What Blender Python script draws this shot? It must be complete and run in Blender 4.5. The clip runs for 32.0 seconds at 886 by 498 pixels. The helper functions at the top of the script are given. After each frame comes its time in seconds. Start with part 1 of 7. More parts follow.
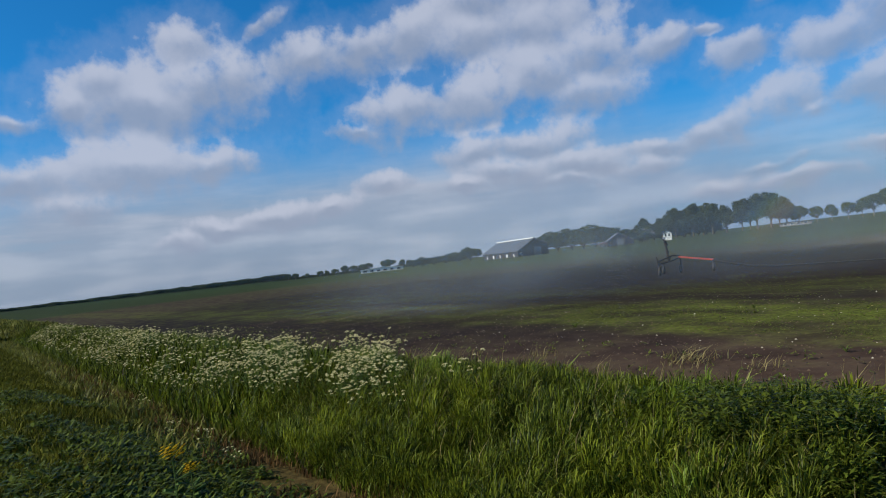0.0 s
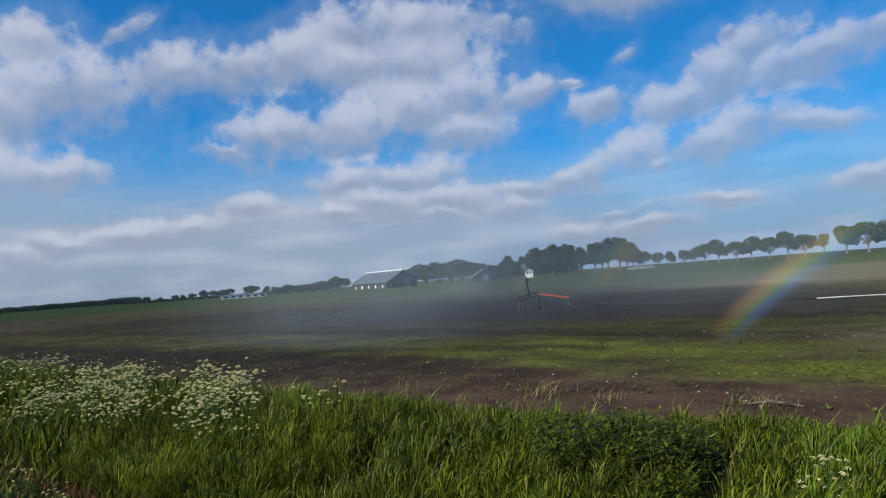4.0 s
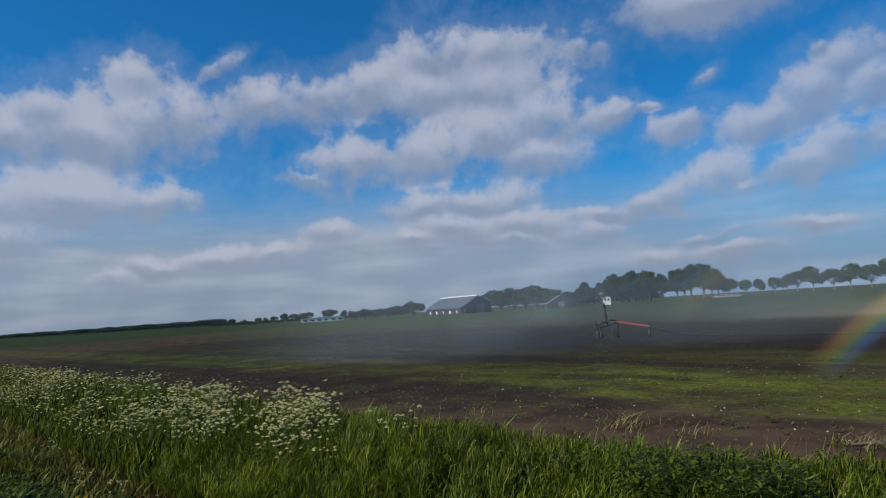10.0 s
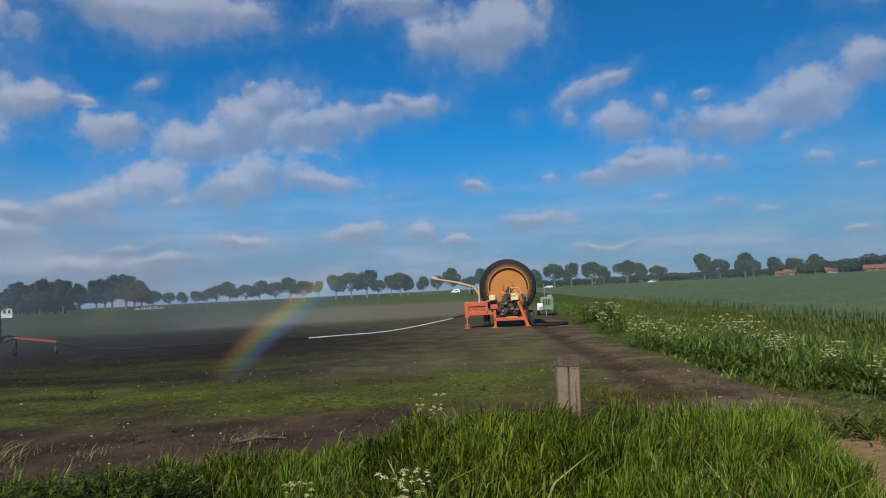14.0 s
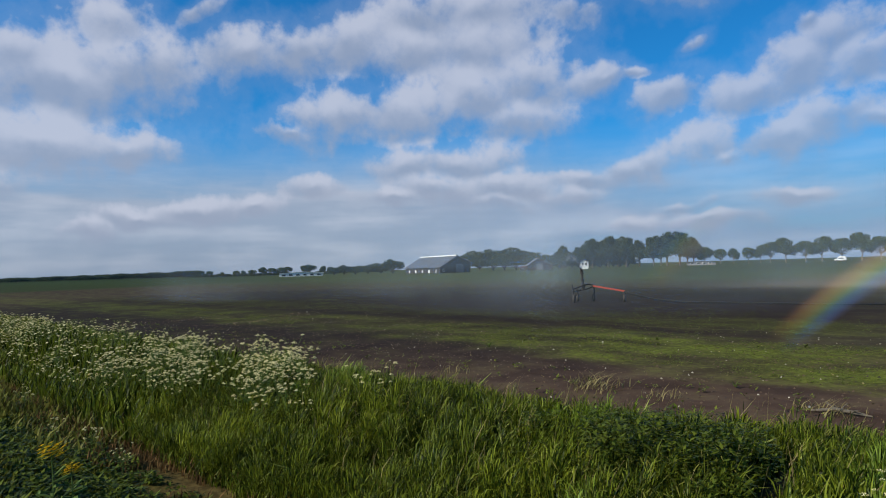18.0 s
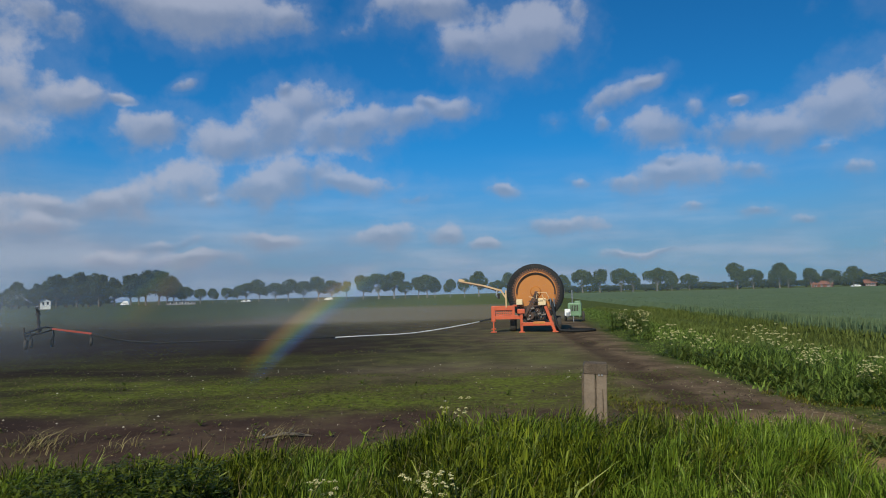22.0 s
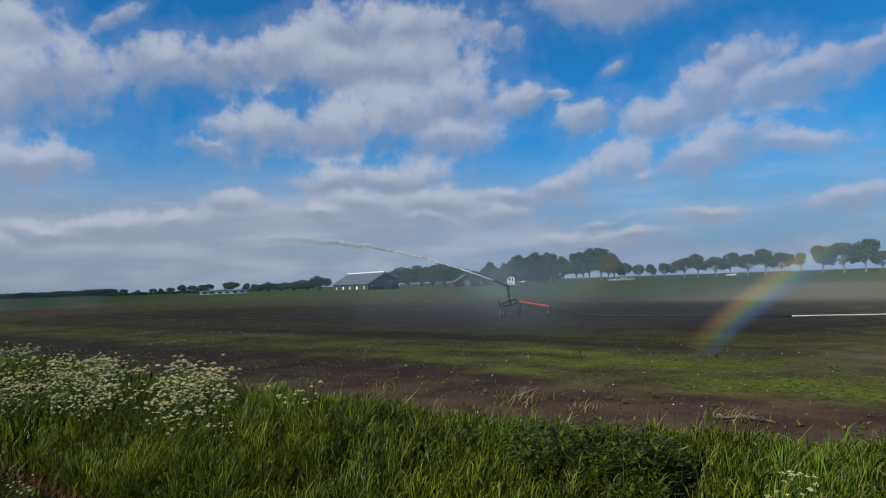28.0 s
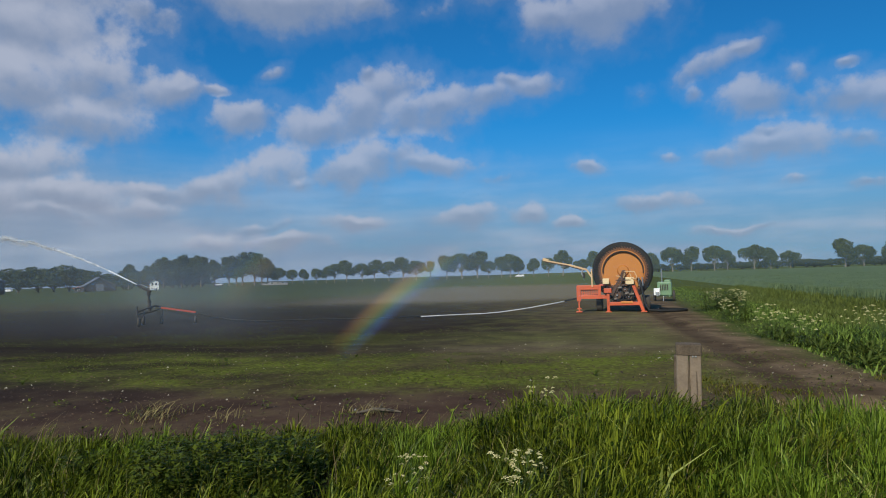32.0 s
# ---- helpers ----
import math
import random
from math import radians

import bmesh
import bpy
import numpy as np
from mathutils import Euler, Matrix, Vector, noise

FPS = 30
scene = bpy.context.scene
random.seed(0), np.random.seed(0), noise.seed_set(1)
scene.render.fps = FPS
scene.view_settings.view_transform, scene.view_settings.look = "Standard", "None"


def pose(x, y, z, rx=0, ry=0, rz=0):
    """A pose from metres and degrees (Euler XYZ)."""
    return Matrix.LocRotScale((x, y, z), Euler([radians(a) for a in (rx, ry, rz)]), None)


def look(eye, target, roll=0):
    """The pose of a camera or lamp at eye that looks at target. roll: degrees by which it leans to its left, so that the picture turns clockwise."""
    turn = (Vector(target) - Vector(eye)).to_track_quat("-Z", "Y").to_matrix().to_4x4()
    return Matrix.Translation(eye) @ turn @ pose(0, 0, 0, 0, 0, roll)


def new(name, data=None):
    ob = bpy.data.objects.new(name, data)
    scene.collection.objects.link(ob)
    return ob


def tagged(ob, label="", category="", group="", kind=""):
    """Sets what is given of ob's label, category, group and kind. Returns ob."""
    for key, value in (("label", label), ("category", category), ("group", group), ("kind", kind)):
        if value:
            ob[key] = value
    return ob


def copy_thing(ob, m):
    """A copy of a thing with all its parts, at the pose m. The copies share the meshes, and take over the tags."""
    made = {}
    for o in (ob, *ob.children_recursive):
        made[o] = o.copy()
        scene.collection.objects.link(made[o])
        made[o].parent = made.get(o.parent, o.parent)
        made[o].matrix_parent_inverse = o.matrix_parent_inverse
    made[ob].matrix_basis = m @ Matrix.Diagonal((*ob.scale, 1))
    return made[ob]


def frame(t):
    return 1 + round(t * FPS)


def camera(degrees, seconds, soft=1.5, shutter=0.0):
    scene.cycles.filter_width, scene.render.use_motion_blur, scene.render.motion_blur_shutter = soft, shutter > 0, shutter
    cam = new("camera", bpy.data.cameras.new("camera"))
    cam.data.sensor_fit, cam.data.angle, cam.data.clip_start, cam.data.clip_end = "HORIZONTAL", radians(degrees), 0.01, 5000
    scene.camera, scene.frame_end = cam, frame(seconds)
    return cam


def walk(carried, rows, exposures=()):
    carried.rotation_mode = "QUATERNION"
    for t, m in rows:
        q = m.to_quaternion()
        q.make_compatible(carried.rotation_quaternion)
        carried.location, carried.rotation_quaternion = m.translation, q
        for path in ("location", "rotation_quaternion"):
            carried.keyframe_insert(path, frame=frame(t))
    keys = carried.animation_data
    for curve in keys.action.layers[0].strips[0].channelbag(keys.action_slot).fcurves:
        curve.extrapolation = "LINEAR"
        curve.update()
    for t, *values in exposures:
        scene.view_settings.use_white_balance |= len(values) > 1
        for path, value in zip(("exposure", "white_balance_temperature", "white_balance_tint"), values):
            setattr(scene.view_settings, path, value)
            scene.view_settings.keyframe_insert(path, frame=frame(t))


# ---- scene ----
# ---------------------------------------------------------------- camera and its walk
cam = camera(70.6, 32.0, soft=1.0)
EYE = 1.75                      # above the field
REACH = 0.16                    # the lens swings on an arm's reach about the holder

# seconds, yaw to the left of the way straight into the field, pitch, roll
PATH = [
    (0, 51.62, 1.07, -6.45),
    (0.5, 41.59, -0.87, -6.47),
    (1, 40.35, 0.85, -4.98),
    (1.5, 41.10, 1.32, -5.10),
    (2, 40.22, 1.68, -4.97),
    (2.5, 39.30, 2.27, -4.76),
    (4.5, 39.48, 2.95, -4.00),
    (5, 38.20, 3.31, -3.60),
    (5.5, 38.06, 3.74, -4.38),
    (6, 37.80, 3.52, -4.93),
    (6.5, 37.96, 4.08, -4.03),
    (7, 39.47, 3.91, -4.11),
    (7.5, 42.93, 4.07, -4.54),
    (8, 50.41, 4.21, -4.65),
    (8.5, 53.95, 4.77, -4.16),
    (9, 54.14, 3.88, -3.60),
    (9.5, 51.91, 5.20, -2.97),
    (10, 46.19, 5.57, -3.52),
    (10.5, 37.30, 5.08, -2.60),
    (11, 29.57, 5.64, -2.65),
    (11.5, 10.89, 5.99, -2.54),
    (12, -1.64, 5.71, -3.11),
    (12.5, -14.40, 4.85, -2.49),
    (13, -21.62, 4.74, -2.95),
    (13.5, -14.86, 4.23, -2.69),
    (14, -3.07, 3.77, -2.90),
    (14.5, 20.18, 3.06, -3.75),
    (15, 35.21, 2.33, -5.03),
    (15.5, 40.35, 1.04, -3.88),
    (17.5, 46.40, 1.24, -2.26),
    (18, 44.57, 1.78, -1.65),
    (18.5, 38.42, 2.36, -1.68),
    (19, 26.86, 2.09, -1.42),
    (19.5, 14.09, 2.96, -0.82),
    (20, 2.96, 4.40, -1.18),
    (20.5, -3.15, 4.58, -1.34),
    (21, -4.41, 4.49, -1.08),
    (21.5, -1.38, 4.29, -1.25),
    (22, -0.53, 4.12, -1.42),
    (22.5, -0.71, 4.00, -1.88),
    (23, -0.45, 4.15, -1.76),
    (23.5, 6.77, 4.08, -1.39),
    (24, 18.70, 3.67, -1.51),
    (24.5, 28.76, 2.64, -2.17),
    (25, 36.42, 3.51, -2.10),
    (25.5, 40.04, 3.70, -2.10),
    (27.5, 40.11, 3.79, -1.67),
    (28, 37.97, 3.06, -1.98),
    (28.5, 36.26, 2.98, -1.71),
    (29, 27.01, 3.13, -2.30),
    (29.5, 3.03, 3.08, -1.27),
    (30, -6.32, 2.71, -2.17),
    (30.5, 3.25, 1.85, -2.44),
    (31, 8.79, 2.03, -2.50),
    (31.5, 5.68, 1.97, -1.89),
    (32, 7.09, 2.47, -1.70),
]


def gaze(yaw, pitch, roll):
    y, p = radians(yaw), radians(pitch)
    flat = Vector((-math.sin(y), math.cos(y), 0))
    eye = Vector((0, 0, EYE)) + REACH * (flat - Vector((-0.35, 0.93, 0)))
    return look(eye, eye + flat * math.cos(p) + Vector((0, 0, math.sin(p))), roll)


walk(cam, [(t, gaze(yaw, pitch, roll)) for t, yaw, pitch, roll in PATH],
     exposures=[(0, 0.12), (2, 0.24), (5, 0.14), (6, 0.03), (8, 0.03), (9, -0.08), (10, -0.06), (12, -0.14), (13, -0.15), (15, 0.0), (18, 0.2), (19, 0.17), (20, -0.12), (22, -0.13), (24, -0.18), (25, 0.03),
                (28, 0.0), (30, -0.01), (32, -0.06)])

# ---------------------------------------------------------------- sky, clouds and sun
SUN_UP, SUN_FROM = 33.0, 197.5   # degrees; clockwise from the way into the field


def nodes_of(tree):
    tree.nodes.clear()

    def add(kind, links=(), **values):
        n = tree.nodes.new(kind)
        if "operation" in values:
            n.operation = values["operation"]
        if "interpolation_type" in values:
            n.interpolation_type = values["interpolation_type"]
        if "data_type" in values:
            n.data_type = values["data_type"]
        if "blend_type" in values:
            n.blend_type = values["blend_type"]
        if "vector_type" in values:
            n.vector_type = values["vector_type"]
        if "sky_type" in values:
            n.sky_type = values["sky_type"]
        if "sun_disc" in values:
            n.sun_disc = values["sun_disc"]
        if "sun_elevation" in values:
            n.sun_elevation = values["sun_elevation"]
        if "sun_rotation" in values:
            n.sun_rotation = values["sun_rotation"]
        if "air_density" in values:
            n.air_density = values["air_density"]
        if "dust_density" in values:
            n.dust_density = values["dust_density"]
        if "ozone_density" in values:
            n.ozone_density = values["ozone_density"]
        for slot, source in dict(links).items():
            if isinstance(source, bpy.types.NodeSocket):
                tree.links.new(source, n.inputs[slot])
            else:
                n.inputs[slot].default_value = source
        return n
    return add


def make_sky():
    world = bpy.data.worlds.new("sky")
    scene.world = world
    world.use_nodes = True
    add = nodes_of(world.node_tree)

    def num(op, a, b=0.0, c=0.0):
        return add("ShaderNodeMath", {0: a, 1: b, 2: c}, operation=op).outputs[0]

    sky = add("ShaderNodeTexSky", sky_type="NISHITA", sun_disc=False, sun_elevation=radians(SUN_UP),
              sun_rotation=radians(SUN_FROM), air_density=1.0, dust_density=0.6, ozone_density=2.0)
    way = add("ShaderNodeTexCoord").outputs["Generated"]
    split = add("ShaderNodeSeparateXYZ", {0: way})
    x, y, z = split.outputs
    az = num("DEGREES", num("ARCTAN2", x, y))
    el = num("DEGREES", num("ARCSINE", z))
    flat = add("ShaderNodeCombineXYZ", {0: az, 1: el, 2: 0.0}).outputs[0]
    swirl = add("ShaderNodeTexNoise", {"Vector": way, "Scale": 9.0, "Detail": 4.0, "Roughness": 0.5})
    bend = add("ShaderNodeVectorMath", {0: swirl.outputs["Color"], 1: (0.5, 0.5, 0.5)}, operation="SUBTRACT").outputs[0]
    bend = add("ShaderNodeVectorMath", {0: bend, "Scale": 3.3}, operation="SCALE").outputs[0]
    spot = add("ShaderNodeVectorMath", {0: flat, 1: bend}, operation="ADD").outputs[0]
    field = {"body": None, "above": None, "last": None}

    THIN = 0.5

    def puff(az, el, wide, high, tilt=0, thin=0.0):
        """A cloud's lobe: its middle, half width and half height in degrees, its lean, and how thin it is."""
        for key, up in (("body", 0.0), ("above", 0.55)):
            where = spot
            if field["last"] is not None:      # each lobe waits for the one before it
                where = add("ShaderNodeVectorMath", {0: field["last"], 1: (1e-9, 1e-9, 0), 2: spot}, operation="MULTIPLY_ADD").outputs[0]
            m = add("ShaderNodeMapping", {"Vector": where, "Location": (az, el + up * high, 0), "Rotation": (0, 0, radians(tilt)),
                                          "Scale": (wide * 1.08, high * 1.08, 1)}, vector_type="TEXTURE")
            r = add("ShaderNodeVectorMath", {0: m.outputs[0]}, operation="LENGTH").outputs["Value"]
            if thin:
                r = num("ADD", r, thin)
            field[key] = r if field[key] is None else num("SMOOTH_MIN", field[key], r, 0.32)
            field["last"] = field[key]

    puff(-72.4, 19.8, 2.5, 2.0, 12)
    puff(-78.4, 16.3, 3.4, 1.9, 5)
    puff(-72.4, 16.1, 5.8, 3.3, 3)
    puff(-75.8, 15.0, 6.4, 2.8, 3)
    puff(-68.9, 16.8, 3.1, 2.7, 15)
    puff(-81.5, 15.2, 2.0, 1.6, 12)
    puff(-85.2, 13.9, 2.3, 1.1, -0, THIN)
    puff(-84.6, 9.2, 4.4, 1.6, 7)
    puff(-77.4, 10.0, 5.8, 2.2, 4)
    puff(-71.4, 10.2, 3.9, 1.5, -0)
    puff(-87.3, 8.4, 2.3, 1.3, 15)
    puff(-81.8, 7.1, 8.6, 1.6, -0, THIN)
    puff(-66.4, 5.5, 6.4, 1.1, 6)
    puff(-61.2, 6.0, 2.0, 0.9, 7)
    puff(-74.2, 3.8, 2.3, 1.0, 3)
    puff(-70.3, 4.9, 3.4, 1.0, -2)
    puff(-56.1, 7.6, 2.1, 1.1, -3)
    puff(-65.5, 21.4, 2.0, 0.9, 27)
    puff(-61.6, 18.5, 3.7, 2.3, 13)
    puff(-57.2, 19.1, 4.3, 2.3, 7)
    puff(-56.3, 22.5, 1.9, 1.0, 6, THIN)
    puff(-51.8, 19.8, 4.8, 2.5, 13)
    puff(-45.6, 21.7, 5.7, 2.9, 15)
    puff(-40.3, 22.0, 5.0, 2.6, 4)
    puff(-40.7, 19.2, 5.6, 2.8, 1)
    puff(-47.0, 18.9, 4.8, 2.2, 3)
    puff(-32.8, 21.5, 3.6, 1.8, -12, THIN)
    puff(-54.1, 13.4, 4.3, 2.0, 11)
    puff(-57.5, 12.1, 2.2, 0.8, -3)
    puff(-46.7, 13.9, 5.8, 2.3, 6)
    puff(-41.3, 15.3, 5.1, 3.0, 2)
    puff(-36.1, 16.1, 4.2, 2.5, -0)
    puff(-37.5, 13.1, 4.5, 1.9, -3)
    puff(-30.4, 16.1, 2.1, 1.2, 9)
    puff(-27.2, 16.2, 2.1, 0.7, -1, THIN)
    puff(-47.8, 9.3, 3.7, 1.5, 5)
    puff(-42.6, 9.4, 5.1, 1.8, -1)
    puff(-37.5, 6.8, 4.4, 1.3, -6)
    puff(-45.0, 7.0, 5.2, 1.5, -5)
    puff(-31.8, 7.4, 4.1, 1.1, 2)
    puff(-27.7, 8.2, 2.5, 1.4, 9)
    puff(-37.7, 5.4, 7.2, 0.9, -5, THIN)
    puff(-49.2, 6.4, 3.2, 1.0, -4)
    puff(-24.3, 14.1, 2.6, 1.5, 12)
    puff(-29.9, 16.0, 1.9, 0.8, 14)
    puff(-22.2, 18.2, 1.7, 0.7, 25, THIN)
    puff(-18.1, 13.4, 3.0, 1.8, 19)
    puff(-14.8, 15.0, 3.1, 2.3, 27)
    puff(-11.9, 16.6, 3.0, 2.0, 12)
    puff(-13.5, 17.9, 1.2, 0.9, 5)
    puff(-10.2, 14.2, 2.7, 1.8, 20)
    puff(-6.7, 14.7, 3.2, 1.7, 14)
    puff(-2.5, 15.7, 3.3, 1.3, 13)
    puff(1.6, 16.9, 2.7, 0.9, 5)
    puff(-0.5, 17.2, 1.7, 0.8, -1)
    puff(-22.9, 9.1, 4.4, 2.0, 8)
    puff(-25.4, 8.8, 2.1, 1.2, 4)
    puff(-15.9, 9.3, 3.0, 1.6, 12)
    puff(-12.1, 10.4, 4.1, 2.0, 6)
    puff(-8.0, 9.9, 4.5, 1.1, -2)
    puff(-20.1, 7.8, 3.8, 1.0, 1, THIN)
    puff(-31.4, 7.3, 4.2, 1.5, 9, THIN)
    puff(-33.1, 5.9, 3.0, 0.9, 2)
    puff(-2.5, 8.4, 2.7, 0.7, -1, THIN)
    puff(-4.9, 5.4, 2.6, 0.9, -1)
    puff(-15.2, 4.9, 3.0, 0.7, -0)
    puff(0.8, 5.2, 1.6, 0.8, -1)
    puff(4.5, 4.2, 1.5, 0.5, -2)
    puff(-23.4, 4.4, 4.4, 0.9, 4, THIN)
    puff(-21.1, 3.3, 3.7, 0.6, -0)
    puff(-27.2, 3.6, 2.1, 0.6, 0)
    puff(6.9, 9.5, 1.1, 0.6, -3)
    puff(-21.7, 23.8, 9.3, 2.0, 2)
    puff(-13.4, 24.0, 2.7, 1.3, 5)
    puff(-31.7, 21.0, 2.5, 1.6, 16, THIN)
    puff(-0.3, 25.0, 4.9, 1.4, -2)
    puff(3.6, 21.8, 3.0, 1.5, 5)
    puff(7.3, 22.1, 4.8, 2.3, 4)
    puff(9.9, 22.6, 3.7, 2.3, -7)
    puff(5.1, 24.8, 6.4, 1.6, -4, THIN)
    puff(12.9, 24.1, 2.1, 1.8, -18, THIN)
    puff(-7.1, 23.6, 2.7, 0.9, 10, THIN)
    puff(16.8, 16.8, 2.9, 1.1, 21)
    puff(18.9, 17.8, 1.8, 0.7, 12)
    puff(11.3, 14.9, 1.5, 1.2, 1, THIN)
    puff(15.8, 14.4, 1.3, 1.0, 6, THIN)
    puff(20.4, 13.6, 3.1, 1.7, 5)
    puff(22.7, 14.8, 1.2, 0.8, -1)
    puff(26.4, 15.3, 1.3, 0.5, 12)
    puff(26.2, 13.2, 3.5, 1.5, -3)
    puff(29.5, 12.7, 3.6, 1.6, -0)
    puff(33.4, 13.6, 3.2, 2.0, 6)
    puff(32.6, 10.7, 1.6, 0.8, -10, THIN)
    puff(20.9, 9.7, 3.6, 1.5, 3)
    puff(17.6, 9.3, 2.5, 0.9, -5)
    puff(20.9, 10.9, 1.5, 0.9, -7)
    puff(13.0, 9.6, 1.6, 0.7, -4, THIN)
    puff(26.6, 9.7, 2.3, 1.2, -7, THIN)
    puff(22.7, 6.7, 1.6, 0.6, -4, THIN)
    puff(27.3, 6.4, 1.5, 0.6, -5, THIN)
    puff(11.3, 6.0, 2.9, 0.8, 0)
    puff(16.0, 3.4, 1.5, 0.6, -2, THIN)
    puff(20.3, 3.2, 2.8, 0.5, -3, THIN)
    puff(38.3, 15.5, 3.0, 1.6, 1)
    puff(40.7, 15.4, 2.5, 1.2, -9)
    puff(43.4, 14.6, 1.7, 0.7, -9, THIN)
    puff(34.7, 9.0, 1.6, 0.9, -5, THIN)
    puff(38.1, 8.0, 1.0, 0.5, -6, THIN)
    puff(45.1, 21.7, 6.0, 1.8, -4)
    puff(39.4, 21.2, 2.5, 1.4, 7)
    puff(50.0, 21.7, 3.5, 1.5, -10)
    puff(55.7, 19.7, 0.9, 0.7, -34, THIN)
    puff(55.7, 16.4, 2.7, 1.6, 14)
    puff(58.0, 17.4, 1.8, 1.7, -22)
    puff(53.6, 15.1, 1.4, 0.6, 4, THIN)
    puff(51.7, 11.8, 2.9, 1.0, -8)
    puff(55.2, 11.8, 2.7, 1.2, -6)
    puff(57.3, 11.8, 1.8, 1.1, -15)
    puff(37.4, 3.1, 1.0, 0.4, -4)
    puff(18.3, 3.3, 3.2, 0.5, -3, THIN)
    puff(31.1, 5.0, 1.6, 0.8, -4, THIN)
    for far_az in range(75, 285, 17):
        puff(far_az, 12 + (far_az * 37) % 23, 8, 3, 8)
    fine = add("ShaderNodeTexNoise", {"Vector": way, "Scale": 11.0, "Detail": 5.0, "Roughness": 0.46}).outputs[0]
    finer = add("ShaderNodeTexNoise", {"Vector": way, "Scale": 34.0, "Detail": 5.0, "Roughness": 0.55}).outputs[0]
    fluff = num("ADD", num("MULTIPLY", num("SUBTRACT", fine, 0.5), 1.5), num("MULTIPLY", num("SUBTRACT", finer, 0.5), 1.15))
    edge = num("ADD", field["body"], fluff)
    lit = add("ShaderNodeMapRange", {0: num("ADD", num("SUBTRACT", field["body"], field["above"]), num("MULTIPLY", fluff, -0.4)), 1: -0.5, 2: 0.45, 3: 0.0, 4: 1.0},
              interpolation_type="SMOOTHSTEP").outputs[0]
    # firm tops, undersides that dissolve
    crisp = add("ShaderNodeMapRange", {0: edge, 1: 1.34, 2: 0.66, 3: 0.0, 4: 0.9}, interpolation_type="SMOOTHSTEP").outputs[0]
    faint = add("ShaderNodeMapRange", {0: edge, 1: 1.5, 2: 0.25, 3: 0.0, 4: 0.85}, interpolation_type="SMOOTHSTEP").outputs[0]
    cover = add("ShaderNodeMix", {"Factor": lit, "A": faint, "B": crisp}).outputs[0]
    wisp = add("ShaderNodeMapRange", {0: num("ADD", field["body"], num("MULTIPLY", fluff, 1.3)), 1: 2.0, 2: 1.0, 3: 0.0, 4: 0.16}, interpolation_type="SMOOTHSTEP").outputs[0]
    cover = num("MAXIMUM", cover, wisp)
    # the clouds thin out towards the clearer side
    cover = num("MULTIPLY", cover, add("ShaderNodeMapRange", {0: az, 1: -45.0, 2: -5.0, 3: 1.0, 4: 0.8}).outputs[0])
    # thin veil low over the horizon
    low = add("ShaderNodeMapRange", {0: el, 1: 14.0, 2: 0.5, 3: 0.0, 4: 0.97}, interpolation_type="SMOOTHSTEP").outputs[0]
    heavy = add("ShaderNodeMapRange", {0: el, 1: 13.0, 2: 4.5, 3: 0.0, 4: 0.95}, interpolation_type="SMOOTHSTEP").outputs[0]
    banked = num("MULTIPLY", add("ShaderNodeMapRange", {0: az, 1: -18.0, 2: -40.0}, interpolation_type="SMOOTHSTEP").outputs[0],
                 add("ShaderNodeMapRange", {0: az, 1: -95.0, 2: -78.0, 3: 0.4, 4: 1.0}, interpolation_type="SMOOTHSTEP").outputs[0])
    low = add("ShaderNodeMix", {"Factor": banked, "A": low, "B": heavy}).outputs[0]
    veil_side = add("ShaderNodeMapRange", {0: az, 1: 30.0, 2: -40.0, 3: 0.9, 4: 1.15}).outputs[0]
    streak = add("ShaderNodeTexNoise", {"Vector": add("ShaderNodeVectorMath", {0: flat, 1: (0.05, 0.3, 1)}, operation="MULTIPLY").outputs[0],
                                        "Scale": 1.6, "Detail": 4.0}).outputs[0]
    veil = num("MULTIPLY", num("MULTIPLY", low, veil_side), num("ADD", 0.6, num("MULTIPLY", streak, 0.75)))
    tone = add("ShaderNodeMix", {"Factor": lit, "A": (3.2, 3.8, 5.1, 1), "B": (5.35, 5.8, 7.05, 1)}, data_type="RGBA")
    blue = add("ShaderNodeMix", {"Factor": 1.0, "A": sky.outputs[0], "B": (0.12, 0.84, 1.4, 1)}, data_type="RGBA", blend_type="MULTIPLY")
    side_on = add("ShaderNodeMapRange", {0: az, 1: -60.0, 2: 40.0, 3: 1.05, 4: 0.82}).outputs[0]
    blue = add("ShaderNodeMix", {"Factor": 1.0, "A": blue.outputs["Result"], "B": add("ShaderNodeCombineXYZ", {0: side_on, 1: side_on, 2: side_on}).outputs[0]},
               data_type="RGBA", blend_type="MULTIPLY")
    lump = add("ShaderNodeMapRange", {0: num("ADD", num("MULTIPLY", streak, 0.7), num("MULTIPLY", fine, 0.3)), 1: 0.42, 2: 0.66}, interpolation_type="SMOOTHSTEP").outputs[0]
    bank = add("ShaderNodeMix", {"Factor": lump, "A": (2.6, 3.7, 5.55, 1), "B": (4.0, 4.95, 6.6, 1)}, data_type="RGBA")
    dull = add("ShaderNodeMix", {"Factor": lump, "A": (3.2, 3.95, 5.25, 1), "B": (4.5, 5.1, 6.3, 1)}, data_type="RGBA")
    clear_side = add("ShaderNodeMapRange", {0: az, 1: -55.0, 2: -15.0}, interpolation_type="SMOOTHSTEP").outputs[0]
    bank = add("ShaderNodeMix", {"Factor": clear_side, "A": dull.outputs["Result"], "B": bank.outputs["Result"]}, data_type="RGBA")
    hazy = add("ShaderNodeMix", {"Factor": num("MINIMUM", veil, 0.96), "A": blue.outputs["Result"], "B": bank.outputs["Result"]}, data_type="RGBA")
